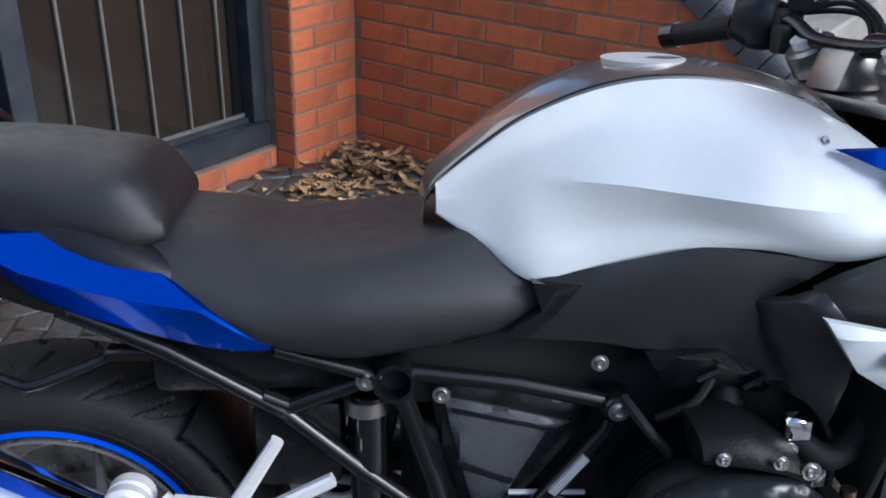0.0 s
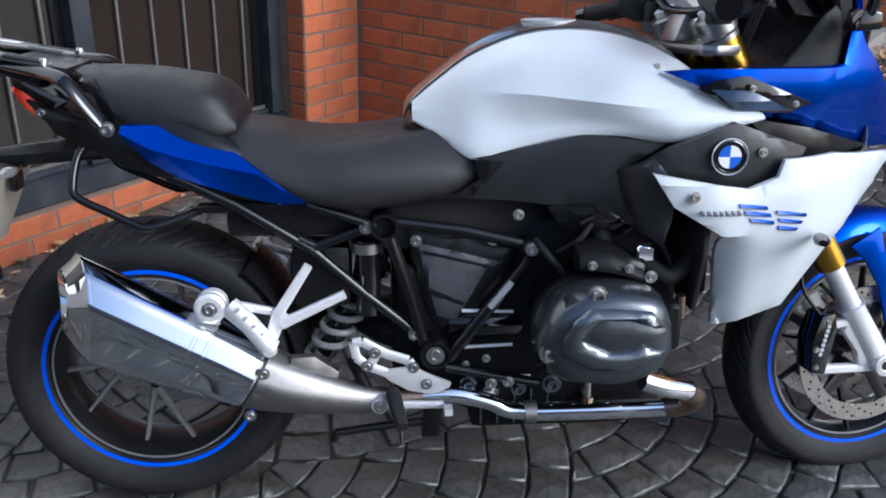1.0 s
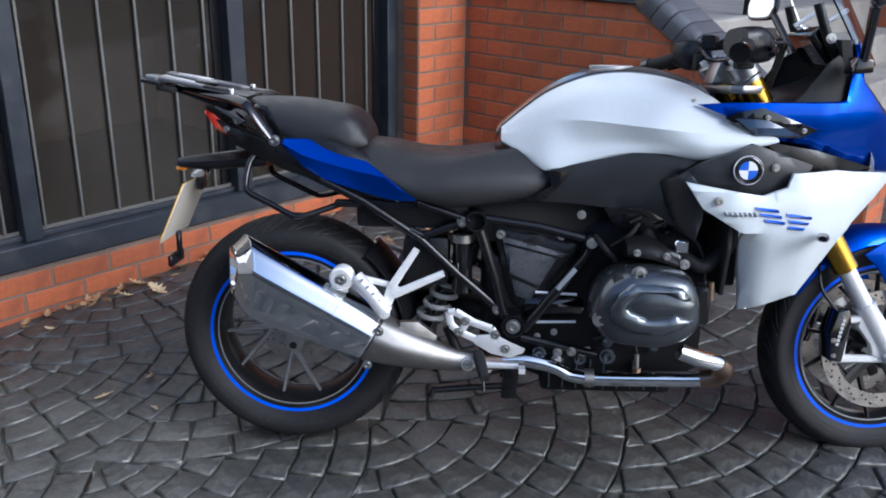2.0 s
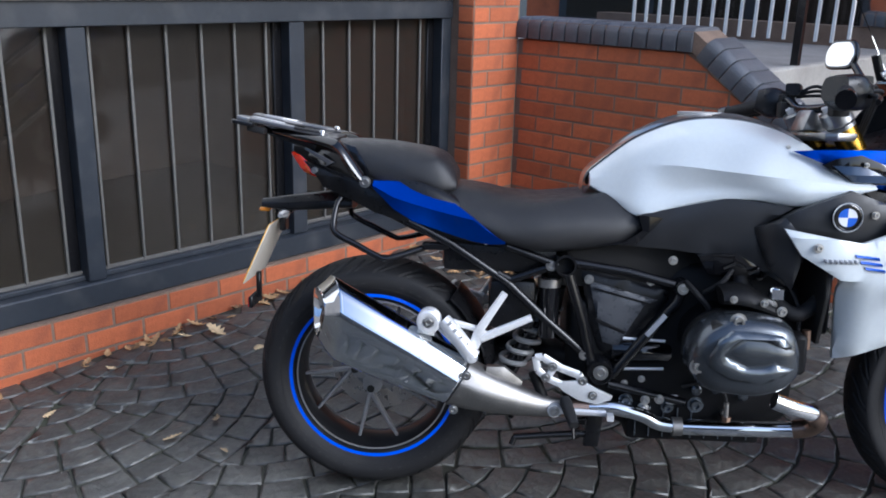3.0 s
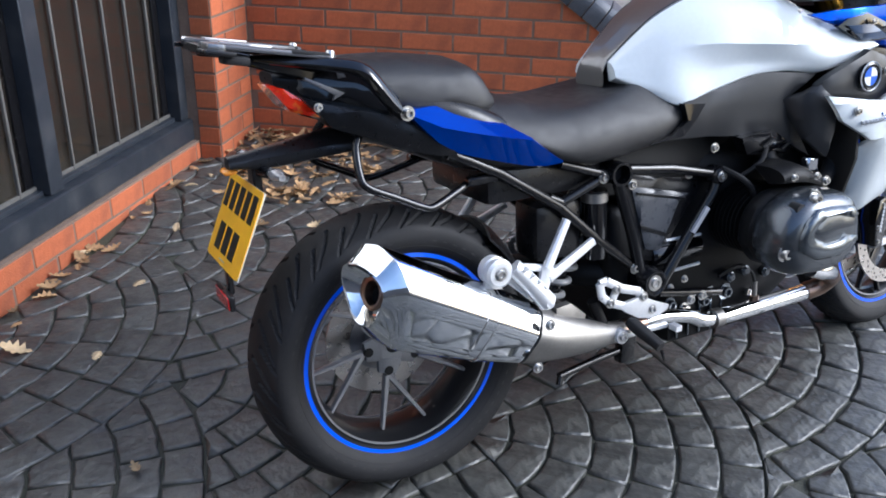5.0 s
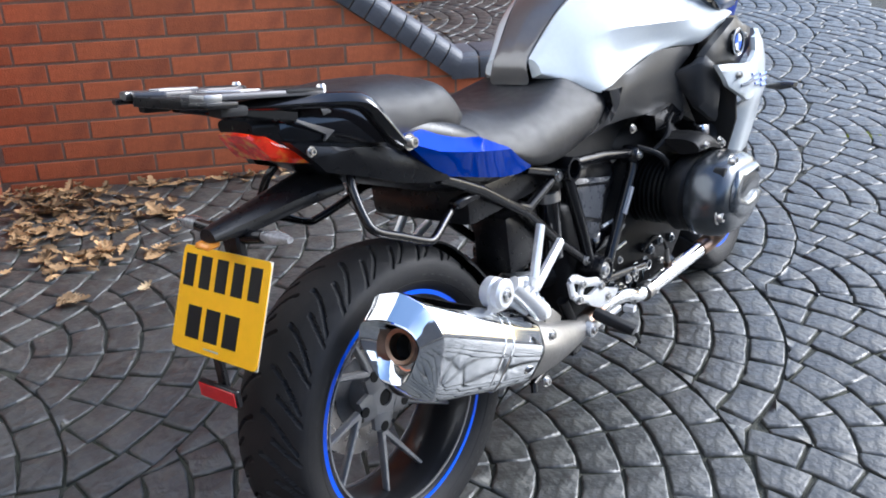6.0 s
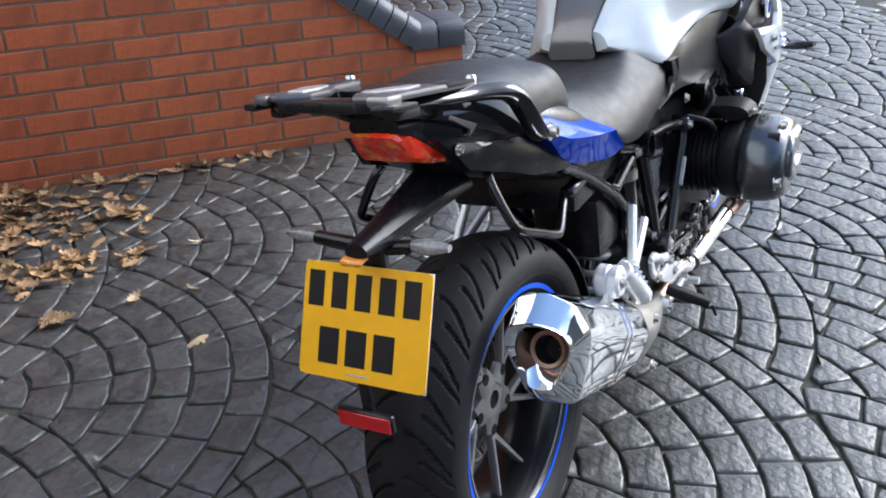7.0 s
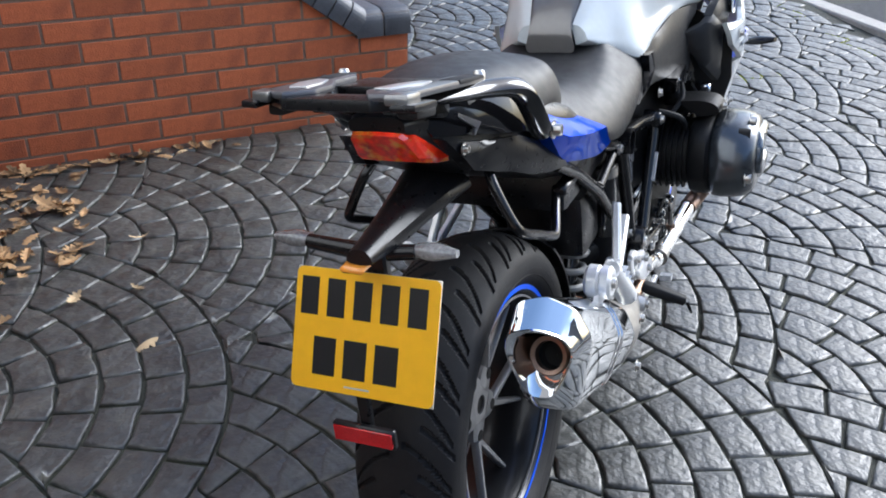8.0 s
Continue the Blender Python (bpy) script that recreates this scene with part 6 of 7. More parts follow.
rings_to_bm(bm, [sil_ring(0.350, 0.0300, 0.0320, **PIPE), sil_ring(0.378, 0.0285, 0.0320, **PIPE), sil_ring(0.382, 0.0265, 0.0300, **PIPE), sil_ring(0.380, 0.0205, 0.0235, **PIPE), sil_ring(0.362, 0.0200, 0.0225, **PIPE)], caps=False)
bpart("outlet_ring", bm, "burnt", "heat-browned outlet", can)
bm = bmesh.new()
rings_to_bm(bm, [sil_ring(0.376, 0.0206, 0.0236, **PIPE), sil_ring(0.335, 0.0206, 0.0226, **PIPE), sil_ring(0.330, 0.020, 0.020, **PIPE), sil_ring(0.330, 0.001, 0.001, **PIPE)], caps=False)
bpart("outlet_bore", bm, "hole", "black outlet bore", can)
for s0 in (0.105, 0.132):
    bm = bmesh.new()
    rings_to_bm(bm, [sil_ring(s0, 0.0600, 0.0670, low=0.091), sil_ring(s0 + 0.001, 0.0622, 0.0694, low=0.0955), sil_ring(s0 + 0.007, 0.0622, 0.0694, low=0.0962), sil_ring(s0 + 0.008, 0.0600, 0.0670, low=0.0925)], caps=False)
    bpart("silencer_band", bm, "chrome", parent=can, sharp=50)
clampm = bmesh.new()
c = sil(0.138, 0.012, 0.098)
revolve(clampm, [(0, -0.024), (0.024, -0.024), (0.030, -0.019), (0.030, -0.006), (0.025, -0.003), (0.030, 0.001), (0.030, 0.018), (0.024, 0.024), (0, 0.024)], 32, Matrix.Translation(c))
arm(clampm, sil(0.128, 0.012, 0.064), sil(0.138, 0.012, 0.095), 0.022, 0.018, 0.008)
cl = bpart("silencer_clamp", clampm, "alu", "bright silencer clamp", can)
bpart("bolt", bolt_bm(c.x, c.y - 0.024, c.z, 0.010, 0.006, -1), "bolt", parent=cl)
bpart("clamp_strut", arm(bmesh.new(), (c.x + 0.01, c.y + 0.006, c.z - 0.002), (0.250, -0.190, 0.428), 0.009, 0.010, 0.006), "alu", parent=cl)
bm = bmesh.new()
rings = [sil_ring(-0.006, 0.0575, 0.066, low=0.0695)]
for t, p, r in ((0.2, (0.275, -0.182, 0.335), 0.056), (0.4, (0.33, -0.181, 0.318), 0.047), (0.6, (0.385, -0.178, 0.302), 0.036), (0.8, (0.44, -0.174, 0.290), 0.027), (1.0, (0.500, -0.168, 0.284), 0.0215)):
    ring = []
    for q, u in SECTION:
        n = math.hypot(q, u)
        k = max(0.0, 1 - t * 1.6)
        ring.append(Vector(p) + Vector((0, -1, 0)) * r * (q * k + q / n * (1 - k)) + UPN.lerp(Vector((0.2, 0, 0.98)), t) * r * 1.08 * (u * k + u / n * (1 - k)))
    rings.append(ring)
rings_to_bm(bm, rings)
cone = bpart("exhaust_cone", bm, "steel", "brushed steel exhaust cone", sharp=50)
bolts([(0.252, -0.246, 0.385), (0.222, -0.244, 0.296)], 0.008, cone)
bpart("cone_sleeve", tubed([(0.49, -0.168, 0.284), (0.56, -0.165, 0.288)], 0.0235, 18), "burnt", "heat-tinted pipe joint", cone)
bpart("cone_shield", sheet([(0.30, 0.395), (0.345, 0.392), (0.392, 0.352), (0.385, 0.325), (0.30, 0.36)], lambda x, z: -0.205 + (x - 0.3) * 0.25, 0.02, 0.02), "steel", "pale heat shield", cone)

# -- rack, number plate and rear lights --
SWAP = Matrix(((1, 0, 0, 0), (0, 0, 1, 0), (0, 1, 0, 0), (0, 0, 0, 1)))
LAY = Matrix.Translation((-0.10, -0.012, 0.944)) @ Matrix.Rotation(radians(10.0), 4, "Y") @ Matrix.Translation((0.10, 0, 0)) @ SWAP      # outlines as (x, y), thickness upwards
rack = bpart("luggage_rack", slab([(-0.352, -0.060), (-0.352, 0.060), (-0.318, 0.098), (-0.296, 0.090), (-0.300, 0.034), (-0.300, -0.034), (-0.296, -0.090), (-0.318, -0.098)], -0.012, 0.003, 0.003, m=LAY), "plastic", "grey-black luggage rack behind the seat")
bpart("rack_bridge", slab([(-0.205, -0.070), (-0.205, 0.070), (-0.150, 0.082), (-0.095, 0.082), (-0.095, -0.082), (-0.150, -0.082)], -0.013, 0.001, 0.003, m=LAY), "plastic", "black front bridge of the rack", rack)
for s in (-1, 1):
    bpart("rack_arm", slab([(-0.352, s * 0.058), (-0.332, s * 0.100), (-0.235, s * 0.104), (-0.130, s * 0.112), (-0.112, s * 0.096), (-0.150, s * 0.070), (-0.215, s * 0.066), (-0.262, s * 0.040), (-0.312, s * 0.034)], 0.000, 0.010, 0.004, m=LAY), "rack_grey", "silver-grey rack arm", rack)
    bpart("rack_plate", slab([(-0.315, s * 0.046), (-0.318, s * 0.070), (-0.270, s * 0.088), (-0.228, s * 0.082), (-0.232, s * 0.066), (-0.268, s * 0.052)], 0.0095, 0.0130, 0.002, m=LAY), "rack_plate", "polished metal plate on the rack", rack)
    bpart("rack_nub", slab([(-0.352, s * 0.078), (-0.346, s * 0.106), (-0.318, s * 0.110), (-0.310, s * 0.090)], -0.004, 0.010, 0.004, m=LAY), "yoke", "grey metal end cap of the rack arm", rack)
    bpart("rack_wing", slab([(-0.362, s * 0.090), (-0.352, s * 0.118), (-0.300, s * 0.122), (-0.300, s * 0.100)], -0.010, -0.001, 0.003, m=LAY), "plastic", parent=rack)
    bpart("rack_foot", slab([(-0.322, s * 0.078), (-0.318, s * 0.104), (-0.272, s * 0.108), (-0.268, s * 0.084)], -0.024, -0.008, 0.006, m=LAY), "rubber", parent=rack)
    bpart("rack_pad", slab([(-0.205, s * 0.078), (-0.200, s * 0.108), (-0.128, s * 0.112), (-0.124, s * 0.084)], 0.004, 0.011, 0.003, m=LAY), "rubber", "raised black rubber pad", rack)
    pad_bolt = LAY @ SWAP @ Matrix.Translation((-0.128, s * 0.104, 0.000)) @ Matrix.Rotation(radians(90), 4, "X")
    bpart("bolt", revolved([(0, 0.016), (0.006, 0.016), (0.008, 0.013), (0.008, 0.0)], 12, pad_bolt), "bolt", parent=rack)
    bpart("rack_leg", arm(bmesh.new(), (-0.285, s * 0.050 - 0.012, 0.962), (-0.150, s * 0.060 - 0.006, 0.918), 0.009, 0.012, 0.012), "gloss", parent=rack)
    bpart("tail_cover", sheet([(-0.190, 0.925), (-0.100, 0.938), (-0.045, 0.925), (-0.005, 0.868), (-0.010, 0.842), (-0.090, 0.862), (-0.170, 0.884)], lambda x, z: lerp_table(x, [(-0.19, -0.058), (-0.10, -0.098), (0.0, -0.142)]) + 0.25 * (z - 0.88), 0.03, 0.03, flip=-s), "gloss", "glossy black tail cover under the grab handle")

hanger = bpart("plate_hanger", skin([
    (-0.308, [(0, 0.775), (0.010, 0.773), (0.018, 0.765), (0.018, 0.755), (0, 0.752)]),
    (-0.235, [(0, 0.786), (0.014, 0.783), (0.026, 0.769), (0.025, 0.750), (0, 0.745)]),
    (-0.145, [(0, 0.799), (0.020, 0.795), (0.040, 0.777), (0.038, 0.757), (0, 0.750)]),
    (-0.06, [(0, 0.808), (0.030, 0.804), (0.056, 0.782), (0.056, 0.765), (0, 0.757)])], 4, 4, kink=2), "plastic", "black plastic number plate hanger", sharp=30)
bpart("plate_bracket", boxed((-0.264, -0.012, 0.690), (-0.246, 0.030, 0.756), 0.004), "plastic", parent=hanger)
PLATE = pose(-0.303, 0.014, 0.640, 0, 24.5, 0)      # local y across, z up, looking back along -x
plate = bpart("number_plate", boxed((-0.0015, -0.1125, -0.0865), (0.0015, 0.1125, 0.0865), 0.001), "paper", "square yellow plate with two rows of black letter bars", m=PLATE)
rounded = []
for cx, cz, a0 in ((0.1025, 0.0765, 0), (-0.1025, 0.0765, 90), (-0.1025, -0.0765, 180), (0.1025, -0.0765, 270)):
    for k in range(6):
        a = radians(a0 + 18 * k)
        rounded.append((cx + 0.010 * math.cos(a), cz + 0.010 * math.sin(a)))
bpart("plate_face", slab(rounded, 0.0016, 0.0030, m=Matrix.Rotation(radians(90), 4, "Z")), "yellow", "bright yellow plate face", plate)
for y0, z0, n, w, gap in ((0.103, 0.046, 5, 0.0280, 0.0145), (0.078, -0.038, 3, 0.036, 0.0130)):
    for k in range(n):
        c0 = y0 - k * (w + gap)
        bpart("letter_bar", boxed((-0.0038, c0 - w, z0 - 0.027), (-0.0029, c0, z0 + 0.027)), "ink", "", plate)
bpart("small_print", boxed((-0.0034, -0.015, -0.078), (-0.0031, 0.025, -0.0755)), "decal_grey", "", plate)
bpart("plate_light", boxed((-0.318, -0.008, 0.741), (-0.290, 0.028, 0.752), 0.004), "amber", "small amber-lit plate lamp")
bpart("reflector_stem", boxed((-0.334, 0.006, 0.500), (-0.322, 0.026, 0.572), 0.003), "plastic")
refl = bpart("reflector", boxed((-0.345, -0.034, 0.480), (-0.333, 0.066, 0.512), 0.003), "plastic", "red rear reflector in a black frame")
bpart("reflector_lens", boxed((-0.347, -0.031, 0.483), (-0.3445, 0.063, 0.509), 0.001), "red", "red reflector lens", refl)
for s in (-1, 1):
    ri = bpart("rear_indicator", tubed([(-0.250, 0.020 + s * 0.015, 0.742), (-0.240, 0.036 + s * 0.085, 0.744)], 0.013, 14, r2=0.011), "frame", "black stalked rear indicator")
    bpart("indicator_lens", skin([(-0.035, [(0, 0.010), (0.010, 0.008), (0.014, 0), (0.010, -0.009), (0, -0.011)]), (0.0, [(0, 0.014), (0.013, 0.011), (0.018, 0), (0.013, -0.012), (0, -0.014)]), (0.042, [(0, 0.006), (0.006, 0.005), (0.008, 0), (0.006, -0.005), (0, -0.006)])]), "smoke", "clear indicator lens", ri, m=pose(-0.236, 0.036 + s * 0.112, 0.745, 0, 0, 90 * s) @ Matrix.Scale(0.80, 4))

# ---- plain unseen walls added behind the camera to darken reflections and close the place ----
structure("wall_south", boxed((-9, -7.2, -0.5), (2.2, -6.9, 3.4)), "paving", "plain grey unseen wall added to darken low reflections", None, "house wall")
structure("wall_southwest", boxed((-7.3, -6.9, -0.5), (-7.0, 2.0, 6.5)), "paving", "plain grey unseen wall added to shut out low sky", None, "house wall")

# ---- fallen oak leaves ----
LOBES = [(0.0, 0.0), (0.10, 0.10), (0.22, 0.06), (0.30, 0.24), (0.42, 0.12), (0.52, 0.30), (0.62, 0.14), (0.74, 0.26), (0.80, 0.12), (0.92, 0.14), (1.0, 0.0)]


def leaf_verts(rg, size):
    """A curled lobed leaf of that length, as points and faces about its middle."""
    curl, fold = rg.uniform(0.1, 0.9), rg.uniform(0.1, 0.7)
    width = rg.uniform(0.8, 1.15)
    pts, faces = [], []
    for side in (1, -1):
        for a, b in LOBES:
            x = (a - 0.5) * size
            y = side * b * size * width * rg.uniform(0.85, 1.15)
            z = curl * 1.6 * (a - 0.45) ** 2 * size * 0.6 + abs(y) * fold
            pts.append((x, y, z))
    mid = len(pts)
    for a, b in LOBES:
        pts.append(((a - 0.5) * size, 0.0, curl * 1.6 * (a - 0.45) ** 2 * size * 0.6))
    n = len(LOBES)
    for k in range(n - 1):
        faces.append((mid + k, mid + k + 1, k + 1, k))
        faces.append((mid + k + 1, mid + k, n + k, n + k + 1))
    return pts, faces


def leaf_matrix(rg, x, y, lift=0.0):
    return Matrix.Translation((x, y, ground_z(x, y) + 0.004 + lift)) @ pose(0, 0, 0, rg.uniform(-18, 18), rg.uniform(-18, 18), rg.uniform(0, 360)) @ pose(0, 0, 0, 180 if rg.random() < 0.25 else 0, 0, 0)


lr = random.Random(11)
SINGLES = [(-1.36, 1.82), (-1.46, 1.76), (-1.65, 1.16), (-1.19, 1.07), (-1.01, 1.02), (-1.10, 1.19), (-1.15, 1.72), (-1.60, 1.47), (-0.41, 1.985), (-0.57, 2.38), (-0.26, 2.18), (-0.38, 2.285), (-1.00, 2.10), (-1.15, 2.39),
           (-0.84, 2.45), (-0.05, 2.38), (0.43, 2.77), (0.49, 2.72), (0.59, 2.67), (-0.64, 2.92), (-0.73, 2.85)]
for k, (x, y) in enumerate(SINGLES):
    pts, faces = leaf_verts(lr, (0.090 if k in (0, 8, 9) else lr.uniform(0.040, 0.062)))
    me = bpy.data.meshes.new("fallen_leaf")
    me.from_pydata(pts, [], faces)
    me.materials.append(M["pale_leaf"])
    ob = new("fallen_leaf", me)
    ob.matrix_world = leaf_matrix(lr, x, y, 0.004)
    tagged(ob, "dry curled brown oak leaf on the cobbles", "leaf", "fallen leaves")


DRIFTS = [(-0.36, 2.96, 26, 0.07), (-0.48, 2.90, 22, 0.06), (-0.51, 2.66, 20, 0.045), (-0.42, 2.60, 14, 0.045), (-0.33, 2.58, 16, 0.045), (-0.57, 2.38, 4, 0.02), (-0.27, 2.74, 8, 0.05), (-0.07, 2.84, 18, 0.06),
          (-0.19, 2.76, 10, 0.05), (-0.04, 2.72, 9, 0.03), (-0.23, 2.48, 8, 0.03), (-0.10, 2.59, 4, 0.03), (0.12, 2.95, 8, 0.05)]


def leaf_heap(name, spots, label):
    vs, fs = [], []
    for x, y, lift in spots:
        a, b = wall_local(x, y)
        if a < -0.085 or (b > -0.345 and a < 0.01) or (-0.012 < b < 0.26 and a < 2.04) or (b > 0.22 and a < 1.72):
            continue
        pts, faces = leaf_verts(lr, lr.uniform(0.040, 0.085))
        m, base = leaf_matrix(lr, x, y, lift), len(vs)
        vs += [tuple(m @ Vector(p)) for p in pts]
        fs += [tuple(base + i for i in f4) for f4 in faces]
    me = bpy.data.meshes.new(name)
    me.from_pydata(vs, [], fs)
    me.materials.append(M["leaf"])
    return tagged(new(name, me), label, "leaves", kind="stuff")


spots = []
for k in range(150):                                   # heap in the corner
    x, y = lr.gauss(-0.27, 0.11), lr.gauss(3.12, 0.15)
    spots.append((x, y, max(0, 0.05 - 0.16 * math.hypot(x + 0.3, y - 3.18)) * lr.random()))
for cx, cy, count, wide in DRIFTS:                     # loose clumps before it
    for k in range(count):
        spots.append((lr.gauss(cx, wide), lr.gauss(cy, wide), 0.012 * lr.random()))
for k in range(46):                                    # line along the plinth
    d, off = lr.uniform(0.4, 3.0), abs(lr.gauss(0, 0.035))
    p = WALLS @ Vector((-0.075 + off, -d, 0))
    spots.append((p.x, p.y, 0.0))
for k in range(40):                                    # line along the brick wall
    p = WALLS @ Vector((lr.uniform(0.1, 1.3), -0.03 - abs(lr.gauss(0, 0.03)), 0))
    spots.append((p.x, p.y, 0.0))
leaf_heap("leaf_litter", spots, "drift of dry brown oak leaves in the corner")
spots = []
for k in range(330):                                   # drift against the lowest step
    uu, vv = 1.735 + abs(lr.gauss(0, 0.20)), lr.uniform(1.55, 3.03)
    p = WALLS @ Vector((uu, vv, 0))
    spots.append((p.x, p.y, max(0.0, 0.13 - 0.5 * (uu - 1.73)) * lr.random()))
leaf_heap("leaf_litter", spots, "drift of dry brown leaves at the foot of the steps")

# ---- the bricks, laid course by course ----
for row in range(-2, 12):
    lay(north, WALLS, 2.03, (-0.198 if row % 2 else -0.086), row, north_top)
end = WALLS @ pose(2.03, 0, 0, 0, 0, 90)
for row in range(-2, 4):
    lay(north, end, 0.215, (-0.11 if row % 2 else 0.0), row)
face = WALLS @ pose(0, -0.345, 0, 0, 0, 90)
for row in range(-2, 24):
    lay(pillar, face, 0.345, (-0.112 if row % 2 else 0.0), row)
    lay(pillar, WALLS @ pose(-0.10, -0.345, 0, 0, 0, 0), 0.10, (0.0 if row % 2 else -0.112), row)
for row in range(-4, 1):
    lay(west, WALLS @ pose(-0.100, -4.6, 0.012 - 0.0035, 0, 0, 90), 4.255, (-0.05 if row % 2 else -0.16), row, lambda q: 0.150)
farm = WALLS @ pose(0.9, 3.10, 0, 0, 0, 0)
for row in range(0, 14):
    lay(far, farm, 1.6, (-0.085 if row % 2 else -0.197), row, lambda q: lerp_table(q + 0.9, [(1.17, 1.06), (2.05, 0.44), (2.5, 0.42)]))

# ---- cobbles in overlapping fans ----
FAN = pose(-0.95, 2.30, 0, 0, 0, -37)
ROW, HALF, RADIUS, COURSES = 0.387, 0.645, 0.785, 8
BAND = RADIUS / COURSES
GAP = 0.0030
rng = random.Random(7)
axis_inv = FAN.inverted()
KERB_INV = KERB.inverted()


def on_drive(x, y):
    a, b = wall_local(x, y)
    if (KERB_INV @ Vector((x, y, 0))).y < 0.02:
        return False
    if a < -0.085:
        return False
    if 0.0 < b < 0.225 and a < 2.03 or b > 0.2 and a < 1.71:
        return False
    if b > -0.345 and a < 0.0:
        return False
    return -5.0 < x < 7.2 and -4.6 < y < 7.2


def stone(ci, cj, r0, r1, a0, a1):
    """The outline of one stone of the fan centred at (ci, cj), cut back to the fans that lie over it."""
    n = max(2, int((a1 - a0) * r1 / 0.035))
    rim = [(r1, a0 + (a1 - a0) * k / n) for k in range(n + 1)] + [(r0, a1 - (a1 - a0) * k / n) for k in range(n + 1)] if r0 > 0.02 else [(r1, a0 + (a1 - a0) * k / n) for k in range(n + 1)] + [(0.004, 0.5 * (a0 + a1))]
    pts = []
    for r, a in rim:
        x, y = ci + r * math.cos(a), cj + r * math.sin(a)
        for di, dj in ((-2 * ROW, 0), (-ROW, HALF), (-ROW, -HALF), (-3 * ROW, HALF), (-3 * ROW, -HALF), (0, 2 * HALF), (0, -2 * HALF)):
            if di == 0:
                continue
            ox, oy = ci + di, cj + dj
            d = math.hypot(x - ox, y - oy)
            if d < RADIUS + GAP:
                k = (RADIUS + GAP) / max(d, 1e-4)
                x, y = ox + (x - ox) * k, oy + (y - oy) * k
        if not pts or math.hypot(x - pts[-1][0], y - pts[-1][1]) > 0.004:
            pts.append((x + rng.gauss(0, 0.0020), y + rng.gauss(0, 0.0020)))
    if len(pts) > 2 and math.hypot(pts[0][0] - pts[-1][0], pts[0][1] - pts[-1][1]) < 0.004:
        pts.pop()
    return pts


def area(pts):
    return 0.5 * sum(a[0] * b[1] - b[0] * a[1] for a, b in zip(pts, pts[1:] + pts[:1]))


stones = []
for i in range(-26, 32):
    for j in range(-18, 20):
        if (i + j) % 2:
            continue
        ci, cj = i * ROW, j * HALF
        wx = FAN @ Vector((ci, cj, 0))
        if not (-5.8 < wx.x < 8.2 and -5.4 < wx.y < 8.2):
            continue
        for k in range(COURSES):
            r0, r1 = k * BAND + GAP, (k + 1) * BAND - GAP
            span = 2 * math.asin(min(1, HALF / RADIUS)) + 0.9
            n = max(1, round(span * (r0 + r1) / 2 / 0.128))
            ph = rng.uniform(-0.5, 0.5) * span / n
            edge = [-span / 2 + span * q / n + ph + rng.uniform(-0.1, 0.1) * span / n for q in range(n + 1)]
            for a0, a1 in zip(edge, edge[1:]):
                g = GAP / r1
                pts = stone(ci, cj, r0, r1, a0 + g, a1 - g)
                if len(pts) < 3 or abs(area(pts)) < 0.0012:
                    continue
                mx, my = sum(p[0] for p in pts) / len(pts), sum(p[1] for p in pts) / len(pts)
                w = FAN @ Vector((mx, my, 0))
                corners = [FAN @ Vector((p[0], p[1], 0)) for p in pts]
                if on_drive(w.x, w.y) and all(on_drive(c.x, c.y) for c in corners):
                    stones.append((w, corners))
                elif on_drive(w.x, w.y) and not (wall_local(w.x, w.y)[1] > 0.0):
                    stones.append((w, corners))


def stone_faces(w, corners, verts, faces, origin):
    """A slightly domed stone with soft shoulders."""
    n, base, first = len(corners), len(verts), len(faces)
    tx, ty, dz = rng.gauss(0, 0.010), rng.gauss(0, 0.010), rng.gauss(0, 0.0012)
    for shrink, drop in ((1.0, -0.0110), (0.982, -0.0062), (0.955, -0.0024), (0.915, -0.0006), (0.84, 0.0)):
        for c in corners:
            x, y = w.x + (c.x - w.x) * shrink, w.y + (c.y - w.y) * shrink
            z = ground_z(x, y) + drop + (dz + tx * (x - w.x) + ty * (y - w.y) + (rng.gauss(0, 0.0003) if drop == 0 else 0) if drop > -0.009 else 0)
            verts.append((x - origin.x, y - origin.y, z - origin.z))
    verts.append((w.x - origin.x, w.y - origin.y, ground_z(w.x, w.y) + 0.0002 + dz - origin.z))
    for ring in range(4):
        for q in range(n):
            r = (q + 1) % n
            faces.append((base + ring * n + q, base + ring * n + r, base + (ring + 1) * n + r, base + (ring + 1) * n + q))
    for q in range(n):
        faces.append((base + 4 * n + q, base + 4 * n + (q + 1) % n, base + 5 * n))
    return list(range(first, first + n))


def grit(me, sides):
    """The joints' dark grit clings to the sides of the stones."""
    for i in sides:
        me.polygons[i].material_index = 1


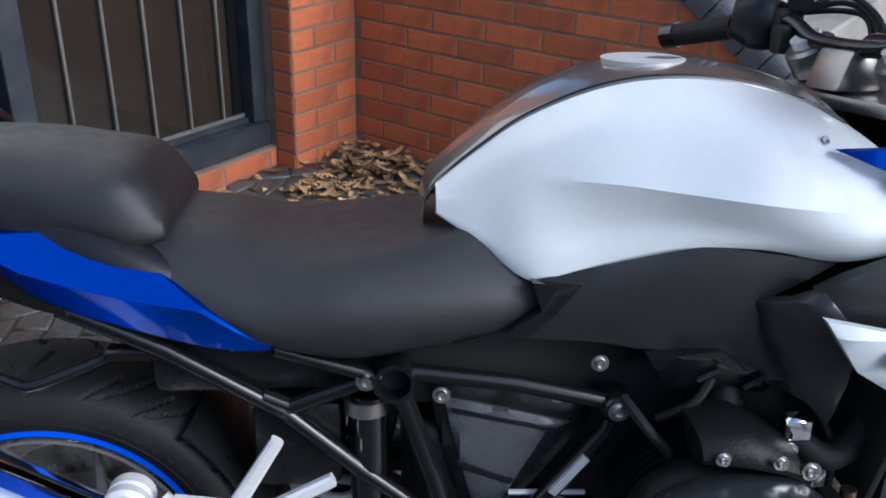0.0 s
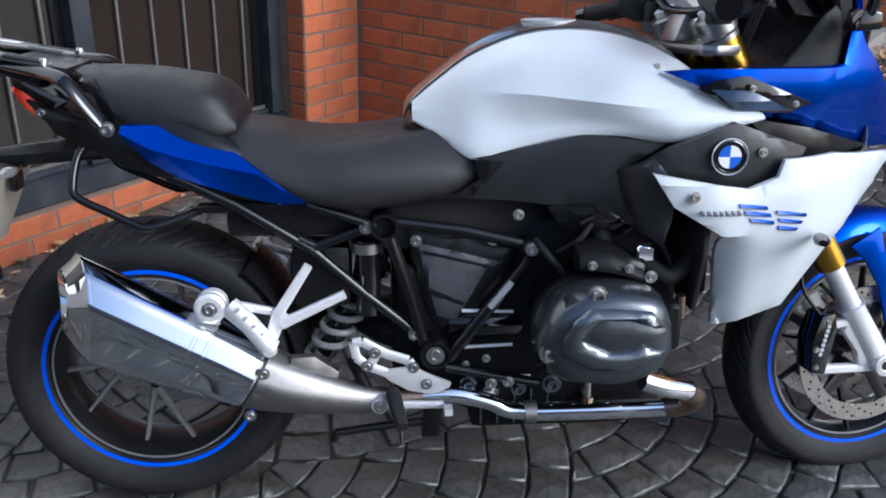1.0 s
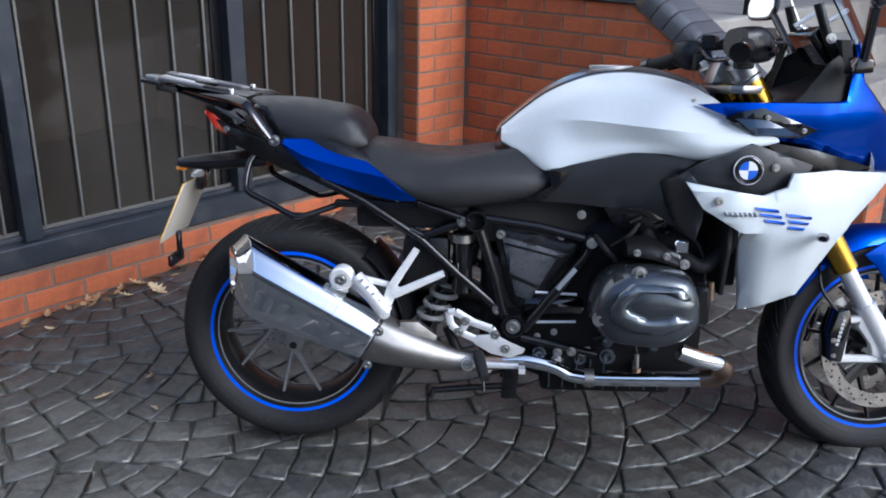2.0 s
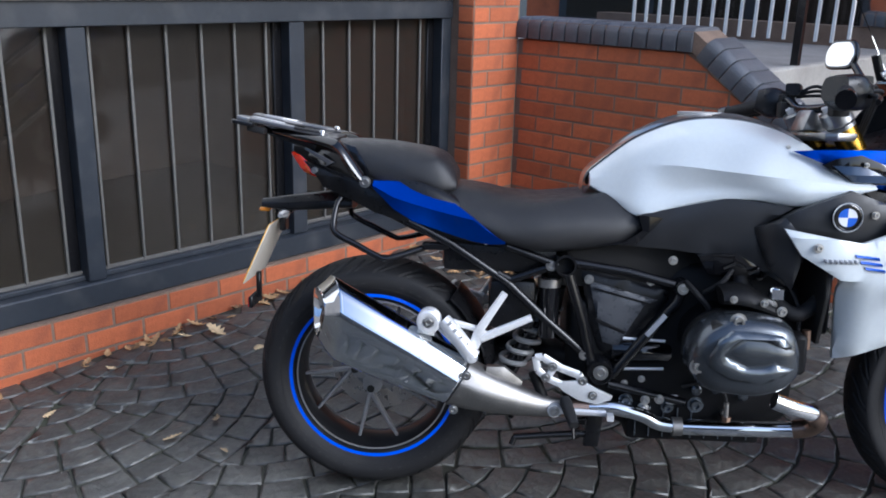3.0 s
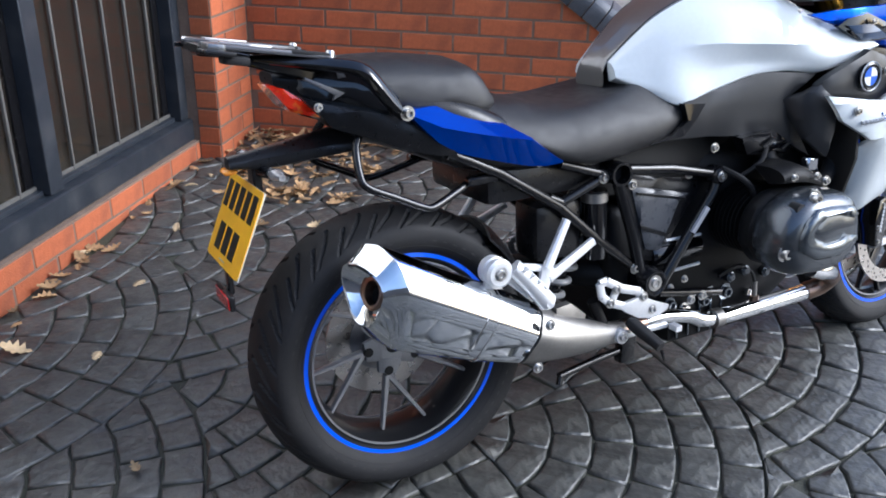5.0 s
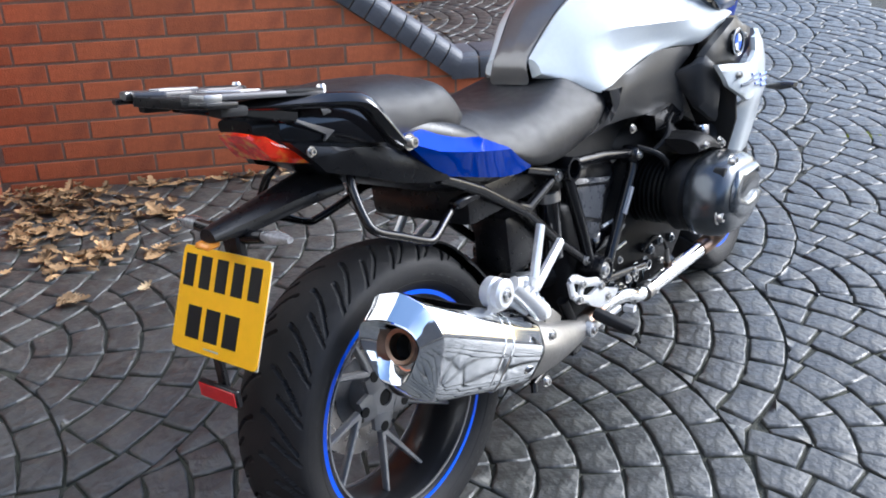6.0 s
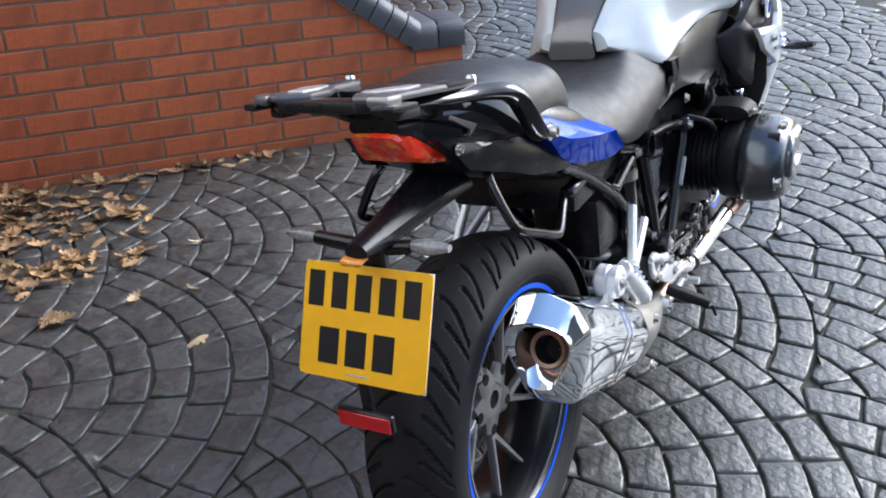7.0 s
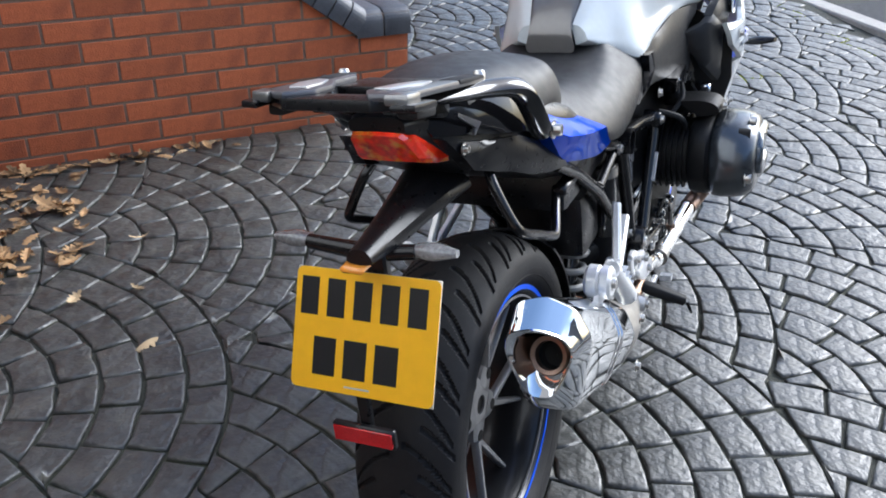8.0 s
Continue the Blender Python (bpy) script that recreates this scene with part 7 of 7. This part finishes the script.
stones.sort(key=lambda s: (s[0].x - 0.1) ** 2 + (s[0].y - 0.9) ** 2)
for w, corners in stones[:300]:
    vs, fs = [], []
    o = Vector((w.x, w.y, ground_z(w.x, w.y)))
    if area([(c.x, c.y) for c in corners]) < 0:
        corners = corners[::-1]
    sides = stone_faces(w, corners, vs, fs, o)
    me = bpy.data.meshes.new("cobble")
    me.from_pydata(vs, [], fs)
    me.shade_smooth()
    me.materials.append(M["cobble"])
    me.materials.append(M["joint"])
    grit(me, sides)
    ob = new("cobble", me)
    ob.parent = ground
    ob.matrix_world = Matrix.Translation(o)
vs, fs, sides = [], [], []
for w, corners in stones[300:]:
    if area([(c.x, c.y) for c in corners]) < 0:
        corners = corners[::-1]
    sides += stone_faces(w, corners, vs, fs, Vector((0, 0, 0)))
me = bpy.data.meshes.new("cobbles")
me.from_pydata(vs, [], fs)
me.shade_smooth()
me.materials.append(M["cobble"])
me.materials.append(M["joint"])
grit(me, sides)
rest = new("cobbles", me)
rest.parent = ground
tagged(rest, kind="stuff")

# moss in the joints towards the kerb
MOSS = [((3.95, 1.22), (3.74, 1.06)), ((3.54, 0.90), (3.24, 0.66)), ((2.46, 1.18), (2.70, 0.97))]
mr = random.Random(5)
vs, fs = [], []
for w, corners in stones[300:]:
    for a, b in zip(corners, corners[1:] + corners[:1]):
        mid = 0.5 * (a + b)
        for (x0, y0), (x1, y1) in MOSS:
            d = Vector((x1 - x0, y1 - y0))
            q = max(0.0, min(1.0, ((mid.x - x0) * d.x + (mid.y - y0) * d.y) / d.length_squared))
            if math.hypot(mid.x - x0 - q * d.x, mid.y - y0 - q * d.y) > 0.035 or mr.random() < 0.35:
                continue
            for k in range(5):
                c = a.lerp(b, mr.random())
                r, base, turn = mr.uniform(0.004, 0.011), len(vs), mr.uniform(0, 6)
                z = ground_z(c.x, c.y)
                for g in range(6):
                    rr = r * mr.uniform(0.7, 1.3)
                    vs.append((c.x + rr * math.cos(turn + g * math.pi / 3), c.y + rr * math.sin(turn + g * math.pi / 3), z - 0.006))
                vs.append((c.x, c.y, z + mr.uniform(0.001, 0.005)))
                fs += [(base + g, base + (g + 1) % 6, base + 6) for g in range(6)]
me = bpy.data.meshes.new("moss")
me.from_pydata(vs, [], fs)
me.materials.append(M["moss"])
tagged(new("moss", me), "yellow-green moss tufts in the joints between cobbles", "moss", kind="stuff")
